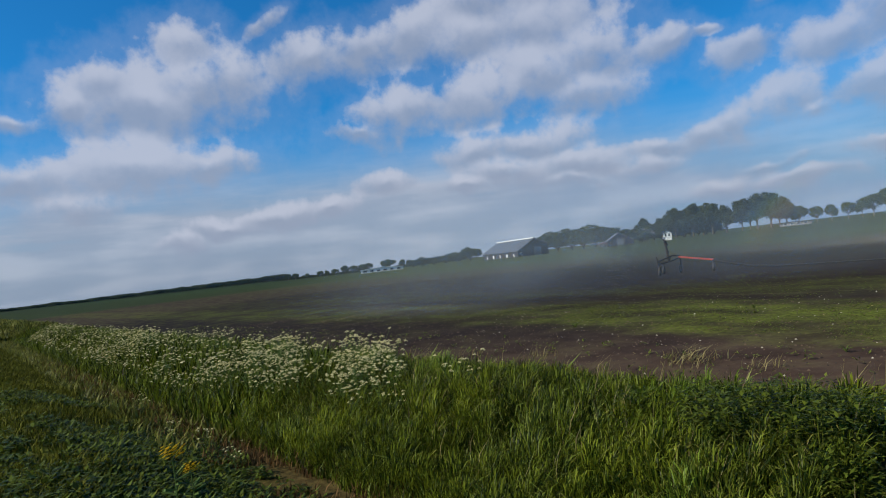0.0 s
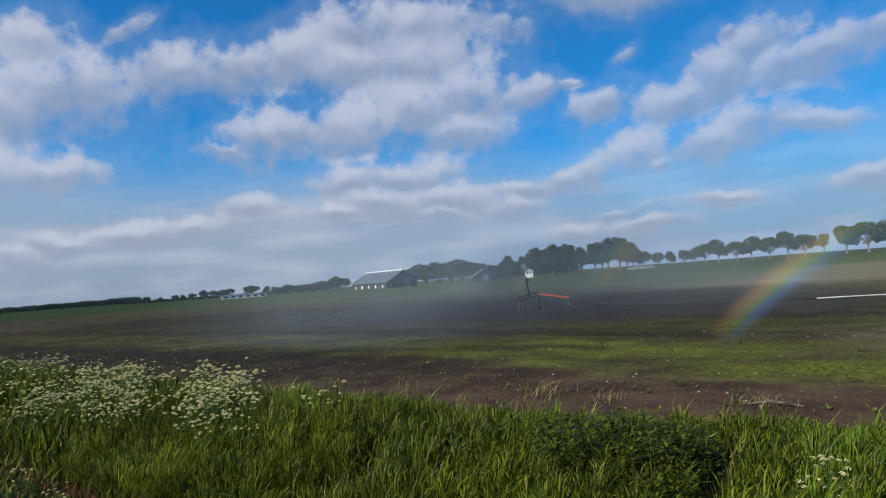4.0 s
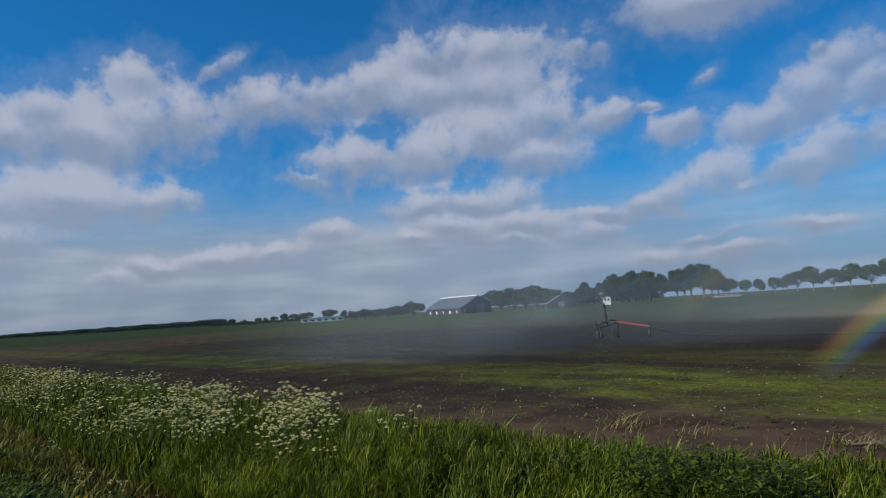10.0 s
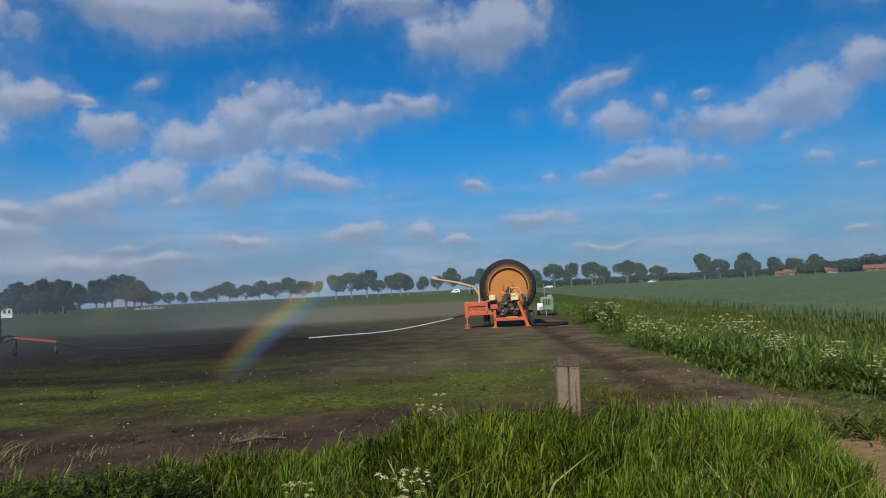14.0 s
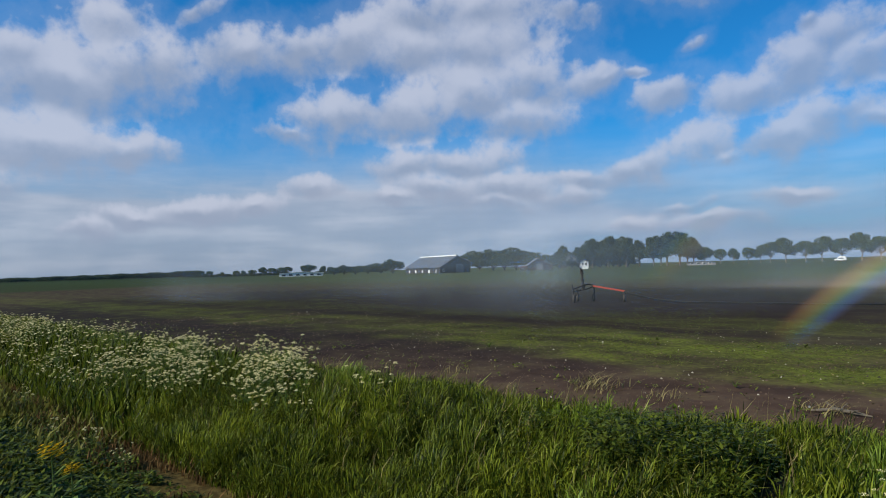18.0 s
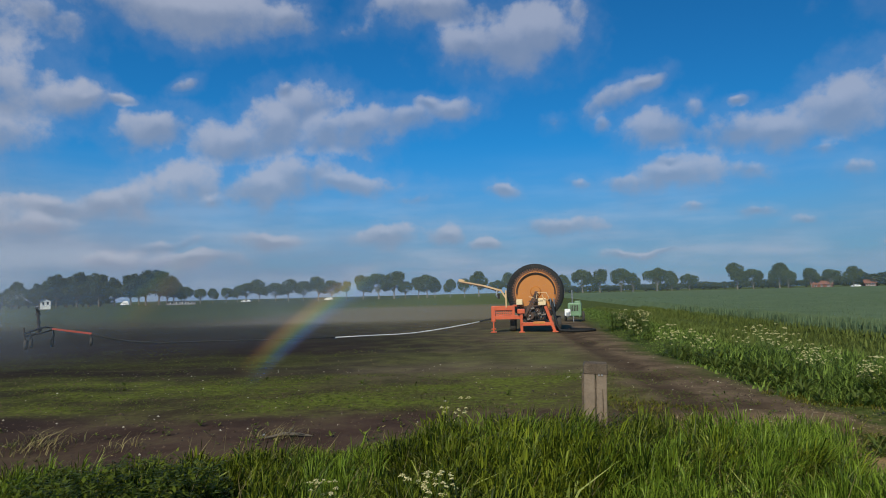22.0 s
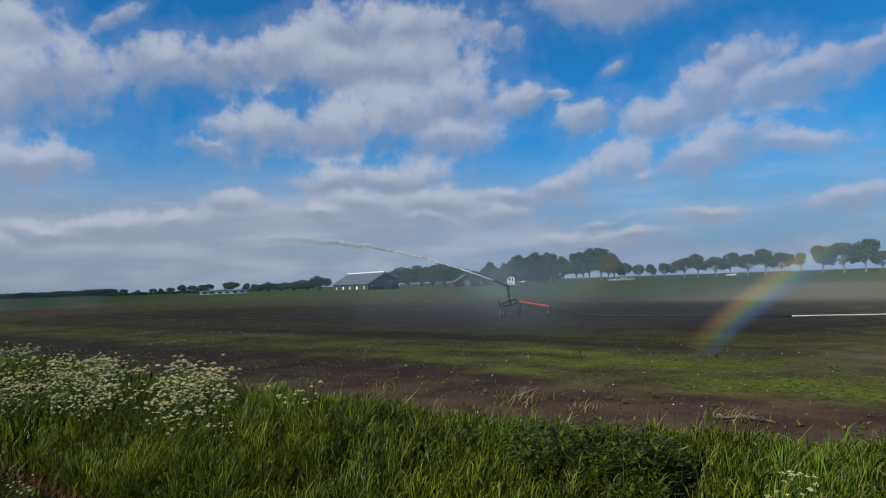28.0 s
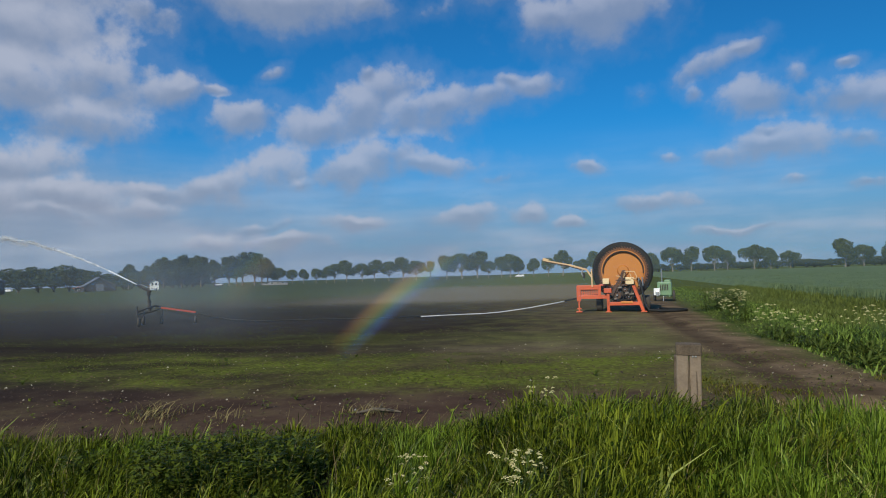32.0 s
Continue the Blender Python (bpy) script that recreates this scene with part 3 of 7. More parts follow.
# ---------------------------------------------------------------- trees, woods
def tree_mesh(trunk_high, crown_wide, crown_high, tall, seed, leaves=2000, leaf=0.3, trunk_r=0.2):
    """Trunk with limbs, and a crown of leaf clumps, as two bmeshes' worth of arrays; 1 unit is a metre."""
    r = np.random.default_rng(seed)
    bm = bmesh.new()
    lean = r.uniform(-0.2, 0.2, 2)
    top = (lean[0], lean[1], trunk_high + crown_high * 0.55)
    tube(bm, [(0, 0, -0.2), (lean[0] * 0.3, lean[1] * 0.3, trunk_high * 0.6), (lean[0] * 0.6, lean[1] * 0.6, trunk_high), top],
         [trunk_r * 1.3, trunk_r, trunk_r * 0.8, trunk_r * 0.25], 7)
    lobes = []
    for i in range(9):
        a, up = i * 2.4 + r.uniform(-0.4, 0.4), r.uniform(0.25, 0.85)
        reach = crown_wide * r.uniform(0.35, 0.75) * (1.1 - abs(up - 0.45))
        end = (reach * math.cos(a), reach * math.sin(a), trunk_high + crown_high * up)
        tube(bm, [(lean[0] * 0.6, lean[1] * 0.6, trunk_high * r.uniform(0.8, 1.05)), (end[0] * 0.5, end[1] * 0.5, (trunk_high + end[2]) / 2 + 0.2), end],
             [trunk_r * 0.45, trunk_r * 0.3, trunk_r * 0.1], 5)
        lobes.append((*end, crown_wide * r.uniform(0.3, 0.5), crown_high * r.uniform(0.16, 0.28)))
    lobes.append((lean[0], lean[1], tall - crown_high * 0.3, crown_wide * 0.55, crown_high * 0.3))
    lobes.append((lean[0], lean[1], trunk_high + crown_high * 0.45, crown_wide * 0.75, crown_high * 0.38))
    L = np.array(lobes)
    pick = r.integers(0, len(L), leaves)
    d = r.normal(size=(leaves, 3))
    d /= np.linalg.norm(d, axis=1, keepdims=True)
    d *= r.uniform(0.55, 1.05, (leaves, 1)) ** 0.7
    c = L[pick, :3] + d * np.stack([L[pick, 3], L[pick, 3], L[pick, 4]], 1)
    mid = trunk_high + crown_high * 0.38
    half = np.where(c[:, 2] > mid, crown_high * 0.65, crown_high * 0.38)
    off = np.sqrt((c[:, 0] ** 2 + c[:, 1] ** 2) / crown_wide ** 2 + ((c[:, 2] - mid) / half) ** 2)
    bump = np.random.default_rng(seed + 50).normal(size=(6, 3)) * 2.6
    lim = 0.98 + 0.1 * np.sin((c / [crown_wide, crown_wide, crown_high * 0.53]) @ bump.T).sum(1)
    pull = np.where(off > lim, lim * r.uniform(0.8, 1.04, leaves) / np.maximum(off, 1e-6), 1)
    c = (c - [0, 0, mid]) * pull[:, None] + [0, 0, mid]
    u = r.normal(size=(leaves, 3))
    u /= np.linalg.norm(u, axis=1, keepdims=True)
    w = np.cross(u, r.normal(size=(leaves, 3)))
    w /= np.linalg.norm(w, axis=1, keepdims=True)
    s = leaf * r.uniform(0.6, 1.5, (leaves, 1))
    v = np.stack([c - s * u, c + 0.7 * s * w, c + s * u, c - 0.7 * s * w], 1).reshape(-1, 3)
    f = np.arange(leaves * 4).reshape(-1, 4)
    return bm, v, f


def tree_kind(name, label, bark, leaf_mat, group="", category="tree", **shape):
    bm, v, f = tree_mesh(**shape)
    t = thing(name, Matrix.Identity(4), label, category, group)
    part("trunk", bm, bark, t)
    crown = sheet("crown", v, f, leaf_mat, kind="")
    crown.parent = t
    t["tall"] = shape["tall"]
    return t


def plant(kind, az, far, top_el, wide=1.0, spin=None):
    """Sets a tree of that kind at a bearing; its top shows at that elevation."""
    x, y = bearing(az, far)
    k = (EYE + far * math.tan(radians(top_el))) / kind["tall"]
    spin = (az * 77) % 360 if spin is None else spin
    return copy_thing(kind, Matrix.Translation((x, y, 0)) @ Matrix.Rotation(radians(spin), 4, "Z") @ Matrix.Diagonal((k * wide, k * wide, k, 1)))


ROUND = tree_kind("roadside_tree", "round-crowned green roadside tree with a bare pale trunk", PALE_BARK, LEAF, "trees along the far road",
                  trunk_high=2.3, crown_wide=3.7, crown_high=6.8, tall=9.2, seed=1, leaves=3300, leaf=0.25)
ROUND2 = tree_kind("roadside_tree", "round-crowned green roadside tree with a bare pale trunk", PALE_BARK, LEAF, "trees along the far road",
                   trunk_high=2.0, crown_wide=3.9, crown_high=7.2, tall=9.2, seed=2, leaves=3300, leaf=0.25)
PALE = tree_kind("roadside_tree", "small yellow-green young roadside tree with round crown", BARK, LEAF_PALE, "trees along the far road",
                 trunk_high=3.2, crown_wide=2.6, crown_high=5.0, tall=8.2, seed=3, leaves=3000, leaf=0.24)
BIG = tree_kind("big_tree", "broad dark green tree with a dense crown", BARK, LEAF_DARK, "tall trees by the farm",
                trunk_high=2.8, crown_wide=4.7, crown_high=10.2, tall=13, seed=4, leaves=5200, leaf=0.34, trunk_r=0.35)
BUSH = tree_kind("field_bush", "low dense dark green hedge bush", BARK, LEAF_DARK, "hedge by the farm",
                 trunk_high=0.4, crown_wide=4.2, crown_high=4.4, tall=4.6, seed=5, leaves=3600, leaf=0.2, trunk_r=0.15)
KINDS = [ROUND, ROUND2]
for i in range(11):            # undergrowth that closes the foot of the farm's trees
    plant(BUSH, -34.2 + 0.6 * i, 306, 0.55 + 0.2 * math.sin(i * 1.9), 1.2)

for i, (az, el, w) in enumerate([(-21.9, 1.17, 1.2), (-20.7, 1.08, .9), (-19.7, .98, .9), (-18.6, 1.12, .9), (-17.7, 1.17, .8), (-17, 1.52, .9), (-15.9, 1.69, 1), (-14.5, 1.49, 1),
                                 (-13.4, 1.67, 1), (-12.1, 1.61, 1), (-10.8, 1.84, 1), (-9.6, 1.62, 1), (-6.8, 1.9, 1.05), (-5.4, 2.2, 1.15), (-4, 2.2, 1.1), (-3, 1.36, 1),
                                 (-1.8, 1.6, .9), (-1, 1.99, 1), (-.3, 1.34, 1)]):
    plant(KINDS[i % 2], az, 325, el, w * 1.12)
for i, (az, el, w) in enumerate([(1.1, 1.37, 1), (2.4, 1.51, .9), (3.7, 2.01, 1), (5.4, 1.27, 1.1), (6.5, 1.83, 1), (9.2, 1.4, 1.1), (11.4, 1.5, 1), (13, 2.06, 1), (14.5, 1.89, 1),
                                 (16.3, 2.06, 1), (17.3, 1.47, 1), (19.3, 1.98, 1.1), (20.5, 1.54, 1), (21.9, 1.34, 1.1), (25.6, 2, 1.1), (26.8, 1.59, 1.1), (28.7, 1.86, 1),
                                 (29.3, 1.32, 1), (30.9, 1.36, 1.1), (32.2, 1.32, 1.1), (33.7, 1.39, 1.1)]):
    plant(KINDS[i % 2], az, 330, el, w)
plant(PALE, -8.3, 320, 1.36)
for az, el, w in [(-35.2, .9, 1.1), (-33, 1.1, 1.1), (-31.8, 1.7, 1), (-30.5, 2.0, 1.1), (-29, 2.1, 1.1), (-27.2, 1.9, 1.1), (-25.4, 2.1, 1), (-23.3, 1.9, 1)]:
    plant(BIG, az, 318, el, w)
for az, el, w in [(-33.8, 1.66, 1), (-32.3, 1.5, 1), (-31.2, 2.16, 1), (-29.8, 2.34, 1), (-28.3, 2.26, 1), (-26, 2.2, 1), (-24.9, 2.5, 1), (-23.9, 2.5, 1), (-22.8, 2.0, .9)]:
    plant(BIG, az, 300, el, w)
for az, el, w in [(-41.3, 1.3, 1.3), (-40, 1.35, 1.4), (-39, 1.45, 1.4), (-38, 1.2, 1.4), (-36.9, 1.18, 1.3), (-35.2, .8, 1.3), (-34, .9, 1.3), (-49.2, .8, 1.3), (-50.3, .55, 1.4),
                  (-51.5, .45, 1.4), (-52.6, .4, 1.4), (-53.6, .45, 1.4), (-54.5, .35, 1.3)]:
    plant(BUSH, az, 290, el, w)
for i, (az, el, w) in enumerate([(-55.5, .42, 1.2), (-56.7, .66, 1.3), (-57.1, .5, 1.2), (-58.6, .5, 1.2), (-59.2, .4, 1.2), (-59.9, .42, 1.3), (-60.7, .45, 1.3), (-61.6, .3, 1.2), (-62.3, .2, 1.2), (-62.9, .25, 1.2),
                                 (-64.1, .12, 1.2), (-65.1, .28, 1.2), (-65.7, .2, 1.2)]):
    plant(KINDS[i % 2], az, 420, el + 0.12, w * 1.1)
for i in range(70):            # the wood behind the wheat, lower before the houses, tallest at its end
    az = 7.5 + i * 0.76 + 0.3 * math.sin(i * 5.1)
    top = float(np.interp(az, (7, 30, 34.4, 37, 38.8, 41.1, 43.8, 46.5, 50.6, 53.3, 56, 62), (0.35, 0.45, 0.72, 0.7, 1.2, 0.85, 0.8, 1.15, 1.15, 1.25, 1.6, 1.5)))
    plant((BUSH, BIG, ROUND2, BIG)[i % 4] if az > 37 else BUSH, az, 440 + 50 * math.sin(i * 1.7), top * (0.86 + 0.2 * math.sin(i * 2.3) ** 2), (1.0 if i % 4 else 1.5) * (1.0 if az > 37 else 1.5))
for i in range(30):
    plant(BUSH, 33.5 + i * 0.85, 428, 0.22 + 0.2 * math.sin(i * 2.1) ** 2, 1.6)
for i in range(26):            # low hedge under the trees down the road
    plant(BUSH, -55.2 - i * 0.45, 450 + 12 * math.sin(i * 2.2), 0.04 + 0.04 * math.sin(i * 1.7), 1.9)
hedge = np.random.default_rng(77)
for i in range(96):            # the long low wood on the horizon, sinking away along the road
    az = -66.2 - 30 * (i + hedge.uniform(-0.4, 0.4)) / 96
    plant(BUSH, az, 760 + hedge.uniform(-60, 60), float(np.interp(az, (-96, -80, -70, -66), (0.06, 0.14, 0.26, 0.34))) + hedge.uniform(-0.05, 0.05), hedge.uniform(2.2, 3.6))
for kind in (ROUND, ROUND2, PALE, BIG, BUSH):
    for ob in (*kind.children, kind):
        bpy.data.objects.remove(ob)


# ---------------------------------------------------------------- grass
GRASS = paint("long_grass", (0.225, 0.262, 0.022), (0.02, 0.036, 0.003), 0.9, 0.45, 0.0, leafy=0.4, per_piece=0.5, gloss=0.12)
SEED = paint("pale_seed_heads", (0.5, 0.45, 0.24), (0.33, 0.3, 0.13), 0.8, 0.7, 0.0, leafy=0.3, per_piece=0.8)
DRY = paint("dry_grass", (0.33, 0.27, 0.12), (0.2, 0.16, 0.07), 0.8, 0.7, 0.0, leafy=0.3, per_piece=0.8)
DEAD = paint("reddish_dead_grass", (0.17, 0.1, 0.042), (0.06, 0.036, 0.016), 1.2, 0.8, 0.0, leafy=0.25, per_piece=0.9)
TURF = paint("short_dark_turf", (0.15, 0.152, 0.018), (0.034, 0.04, 0.005), 0.8, 0.6, 0.0, leafy=0.25, per_piece=0.9)
WHEAT = paint("blue_green_wheat", (0.205, 0.265, 0.115), (0.085, 0.125, 0.055), 0.5, 0.55, 0.0, leafy=0.3, per_piece=0.9)
VERGE = paint("verge_grass_leaf", (0.22, 0.305, 0.058), (0.04, 0.068, 0.014), 0.9, 0.5, 0.0, leafy=0.35, per_piece=0.7, gloss=0.1)
DIP = paint("dip_grass", (0.15, 0.18, 0.045), (0.085, 0.108, 0.027), 0.7, 0.6, 0.0, leafy=0.3, per_piece=0.7)
DOCK = paint("dock_leaf", (0.21, 0.25, 0.06), (0.08, 0.11, 0.02), 3.0, 0.5, 0.0, leafy=0.3, per_piece=0.9, gloss=0.2)
NEAR_WHEAT = paint("blue_green_stalks", (0.17, 0.23, 0.115), (0.065, 0.1, 0.055), 0.8, 0.55, 0.0, leafy=0.3, per_piece=0.8)
NETTLE = paint("nettle_leaf", (0.115, 0.145, 0.017), (0.022, 0.036, 0.004), 1.2, 0.5, 0.0, leafy=0.3, per_piece=0.9, gloss=0.12)


def blades(name, x, y, tall, material, label, width=0.007, bend=0.35, wind=(0.12, 0.05), category="grass"):
    """Grass: bent tapering blades rooted at the given places, as one mesh of stuff."""
    n = len(x)
    z = height(x, y)
    a = rng.uniform(0, 6.283, n)
    d = np.stack([np.cos(a), np.sin(a)], 1) * (rng.uniform(0.1, 1, n) * bend * tall)[:, None] + np.outer(tall, wind)
    side = np.stack([-np.sin(a + rng.uniform(-.9, .9, n)), np.cos(a), 0 * a], 1) * (width * rng.uniform(0.6, 1.5, n))[:, None]
    base = np.stack([x, y, z - 0.02], 1)
    midp = base + np.stack([d[:, 0] * 0.3, d[:, 1] * 0.3, tall * 0.55], 1)
    tip = base + np.stack([d[:, 0], d[:, 1], tall * rng.uniform(0.8, 1.0, n)], 1)
    v = np.stack([base - side, base + side, midp + 0.8 * side, midp - 0.8 * side, tip], 1).reshape(-1, 3)
    k = np.arange(n)[:, None] * 5
    f = np.concatenate([k + [0, 1, 2], k + [0, 2, 3], k + [3, 2, 4]], 0)
    return sheet(name, v, f, material, label, category)


def scatter(n, x0, x1, y0, y1):
    return rng.uniform(x0, x1, n), rng.uniform(y0, y1, n)


def keep(x, y, mask):
    return x[mask], y[mask]


# the far bank's long grass, thinning with distance
PALE_BLADE = paint("pale_grass_blade", (0.36, 0.4, 0.1), (0.15, 0.19, 0.035), 1.3, 0.45, 0.0, leafy=0.35, per_piece=0.8, gloss=0.1)
SWARD = paint("olive_grass", (0.2, 0.2, 0.04), (0.045, 0.052, 0.009), 1.3, 0.5, 0.0, leafy=0.35, per_piece=0.8, gloss=0.1)
DEEP_GRASS = paint("deep_green_grass", (0.15, 0.185, 0.016), (0.014, 0.026, 0.002), 2.4, 0.45, 0.0, leafy=0.3, per_piece=0.75, gloss=0.15)
def tuft_height(x, y):
    """How tall the grass grows: taller round the gate post and in clumps."""
    return (1 + 0.3 * wave(x, y, 2.2, 8) + 0.2 * wave(x, y, 5.0, 9)) * (1 + 0.6 * smooth(2.4, 0.9, np.hypot(x - 1.2, y - 6.0)))


def rim(x):
    """How much further into the field the grass reaches beside the dam."""
    return 0.4 * smooth(-3.4, -1.9, x) + 0.55 * smooth(-0.9, 0.4, x)


def arching(name, x, y, tall, lean, material, label, width=0.008, droop=0.35, category="grass", up=0.0):
    """Blades in two lengths that rise, arch over and droop; lean: how far each one's tip goes sideways, (n, 2); up: where on its stem it springs."""
    n = len(x)
    side_a = rng.uniform(0, 6.283, n)
    side = np.stack([np.cos(side_a), np.sin(side_a) * 0.6, rng.uniform(-.2, .2, n)], 1) * (width * rng.uniform(0.6, 1.5, n))[:, None]
    base = np.stack([x, y, height(x, y) - 0.02 + up], 1)
    over = droop * rng.uniform(0.2, 1.6, n)
    rings = []
    for s_, w in ((0.0, 0.7), (0.58, 1.0), (1.0, 0.0)):
        p = base + np.stack([lean[:, 0] * s_ ** 1.7, lean[:, 1] * s_ ** 1.7, tall * (s_ - over * s_ ** 3)], 1)
        rings += [p - w * side, p + w * side] if w else [p]
    v = np.stack(rings, 1).reshape(-1, 3)
    k = np.arange(n)[:, None] * 5
    f = np.concatenate([k + [0, 1, 3], k + [0, 3, 2], k + [2, 3, 4]], 0)
    return sheet(name, v, f, material, label, category)


def tussocks(name, cx, cy, tall, blades_each, material, label, spread=0.13, width=0.008, droop=0.35, wind=(0.17, 0.04)):
    """Grass in tussocks: blades that spring from a common root and lean apart and with the wind."""
    n = len(cx) * blades_each
    grow = np.repeat(tall, blades_each)
    a, d = rng.uniform(0, 6.283, n), np.sqrt(rng.uniform(0, 1, n))
    out = np.stack([np.cos(a), np.sin(a)], 1) * d[:, None]
    x, y = np.repeat(cx, blades_each) + spread * 0.6 * out[:, 0], np.repeat(cy, blades_each) + spread * 0.6 * out[:, 1]
    up = grow * rng.uniform(0.0, 0.8, n) * (1.05 - 0.3 * d)
    high = np.minimum(grow, 0.46) * rng.uniform(0.2, 0.5, n)
    blow = np.repeat(np.stack([wind[0] + 0.55 * wave(cx, cy, 1.9, 61) + rng.normal(0, 0.14, len(cx)), wind[1] + 0.5 * wave(cx, cy, 2.3, 62) + rng.normal(0, 0.14, len(cx))], 1), blades_each, 0)
    lean = out * (high * rng.uniform(0.1, 1.1, n))[:, None] + high[:, None] * blow
    return arching(name, x + wind[0] * up, y + wind[1] * up, high, lean, material, label, width, droop, "grass", up)


def bank_edge(x, y):
    """The line where the bank's grass gives way to soil, and to the worn dam."""
    soil = 6.1 + 0.2 * wave(x, y * 0, 1.7, 5) + 0.15 * wave(x, y * 0, 6, 51) + rim(x)
    return (y < soil) & (x < 3.25 + 0.4 * (y - 4.5) + 0.2 * wave(y, x * 0, 3, 50)) & (np.hypot(x - 4.0, (y - 3.6) * 0.8) > 0.9)


def bank_gap(x, y):
    """The bare slip in the bank beside the nettles."""
    return np.abs(x + 1.5 + 0.12 * (y - 4)) < 0.13 * smooth(6.0, 4.9, y)


LIGHT_GRASS = paint("yellow_green_grass", (0.205, 0.29, 0.03), (0.042, 0.07, 0.006), 2.2, 0.45, 0.0, leafy=0.35, per_piece=0.7, gloss=0.15)
# low dense undergrowth
x, y = scatter(62000, -10, 4.3, 3.1, 7.3)
x, y = keep(x, y, bank_edge(x, y) & ~bank_gap(x, y))
short = rng.uniform(0.1, 0.24, len(x)) * (0.35 + 0.65 * smooth(6.2 + rim(x), 5.3 + rim(x), y))
blades("undergrowth", x, y, short, DEEP_GRASS, "short dense dark grass under the tussocks", 0.007, 0.8)
# tussocks: deep green by the ditch, yellower beside the dam
x, y = scatter(2300, -10, 4.3, 3.2, 7.0)
x, y = keep(x, y, bank_edge(x, y) & ~bank_gap(x, y) & ((np.hypot((x + 2.35) / 0.85, (y - 4.8) / 0.55) > 1) | (rng.uniform(size=len(x)) < 0.2)))
edge = smooth(6.1 + rim(x), 5.3 + rim(x), y)
grow = (0.4 + 0.6 * edge) * tuft_height(x, y) * rng.uniform(0.32, 0.52, len(x))
tone = wave(x, y, 1.6, 52) + 0.6 * np.exp(-((x + 0.9) / 0.55) ** 2) + 0.9 * smooth(0.9, 2.4, x - 0.4 * (y - 5)) + rng.normal(0, 0.22, len(x)) - 0.2 - 0.35 * smooth(-2.5, -5.0, x)
light = tone > 0.32
broad = ~light & (wave(x, y, 2.9, 53) > 0.05 + 0.25 * smooth(-3.0, -6.0, x))
deep = ~light & ~broad
tussocks("grass_tussocks", x[deep], y[deep], grow[deep], 150, DEEP_GRASS, "deep green grass tussocks on the ditch bank", 0.18, 0.0038, 0.5)
tussocks("grass_tussocks", x[broad], y[broad], grow[broad] * 1.05, 110, GRASS, "broad-bladed green grass tussocks on the ditch bank", 0.17, 0.0048, 0.45)
tussocks("grass_tussocks", x[light], y[light], grow[light], 170, LIGHT_GRASS, "yellow-green grass tussocks beside the dam", 0.16, 0.0037, 0.3)
x, y = scatter(2400, -10, 3.4, 3.4, 5.9)
x, y = keep(x, y, bank_edge(x, y) & ~bank_gap(x, y) & (wave(x, y, 1.8, 57) > -0.15))
high = rng.uniform(0.34, 0.52, len(x)) * tuft_height(x, y)
arching("reed_blades", x, y, high, np.stack([high * rng.uniform(-0.5, 0.8, len(x)), high * rng.uniform(-0.6, 0.5, len(x))], 1), PALE_BLADE, "long pale bent-over blades in the bank's grass", 0.011, 0.6)
x, y = scatter(15000, -10, 4.2, 3.4, 6.6)
x, y = keep(x, y, bank_edge(x, y) & ~bank_gap(x, y) & (wave(x, y, 3.1, 63) > -0.1))
over = rng.uniform(0.1, 0.36, len(x)) * tuft_height(x, y) * (0.4 + 0.6 * smooth(6.1 + rim(x), 5.3 + rim(x), y))
high = rng.uniform(0.05, 0.13, len(x))
a = rng.uniform(0, 6.283, len(x))
arching("bent_leaves", x, y, high, np.stack([np.cos(a), np.sin(a)], 1) * (high * rng.uniform(0.8, 2.2, len(x)))[:, None], SWARD, "bent olive leaves matted among the bank's tussocks", 0.0055, 0.9, "grass", over)
x, y = scatter(900, -9, 4.2, 3.6, 6.9)
x, y = keep(x, y, bank_edge(x, y))
blades("seeding_grass", x, y, rng.uniform(0.35, 0.6, len(x)), DRY, "straw-coloured seeding grass stems on the ditch bank", 0.004, 0.4, (0.25, 0.06))
x, y = rng.normal(3.55, 0.12, 170), rng.normal(6.4, 0.12, 170)
blades("seeding_grass", x, y, rng.uniform(0.22, 0.6, len(x)), SEED, "pale tuft of seeding grass by the dam", 0.006, 0.35, (0.3, 0.05))
x, y = rng.normal(0.95, 0.1, 40), rng.normal(6.5, 0.1, 40)
blades("seeding_grass", x, y, rng.uniform(0.3, 0.5, len(x)), SEED, "pale tuft of seeding grass beside the gate post", 0.006, 0.8, (0.5, 0.0))
x, y = scatter(34000, -60, -9.5, 3.1, 5.9)
blades("long_grass", x, y, rng.uniform(0.2, 0.5, len(x)) * tuft_height(x, y), DEEP_GRASS, "lush long green grass on the ditch bank", 0.014, 0.8)
# round the far gate post, where the bank goes on
x, y = scatter(62000, 5.2, 13, 3.9, 10.5)
u = x - verge_left(y) - 0.2 * wave(y, x * 0, 1.9, 2) - 0.3 * smooth(6.6, 5.0, y)
x, y, u = x[(u > 0) & (x < 9.5)], y[(u > 0) & (x < 9.5)], u[(u > 0) & (x < 9.5)]
bent = rng.uniform(size=len(x)) < 0.5
tall = rng.uniform(0.16, 0.52, len(x)) * tuft_height(x, y) * (0.4 + 0.6 * smooth(0, 1.1, u))
blades("long_grass", x[~bent], y[~bent], tall[~bent], VERGE, "lush long grass beside the dam and track", 0.008, 0.7)
blades("bent_grass", x[bent], y[bent], tall[bent], VERGE, "broad bent grass beside the dam and track", 0.011, 1.4)
x, y = scatter(150, 5.9, 9.4, 4.6, 6.6)
x, y = keep(x, y, x > verge_left(y) + 0.1)
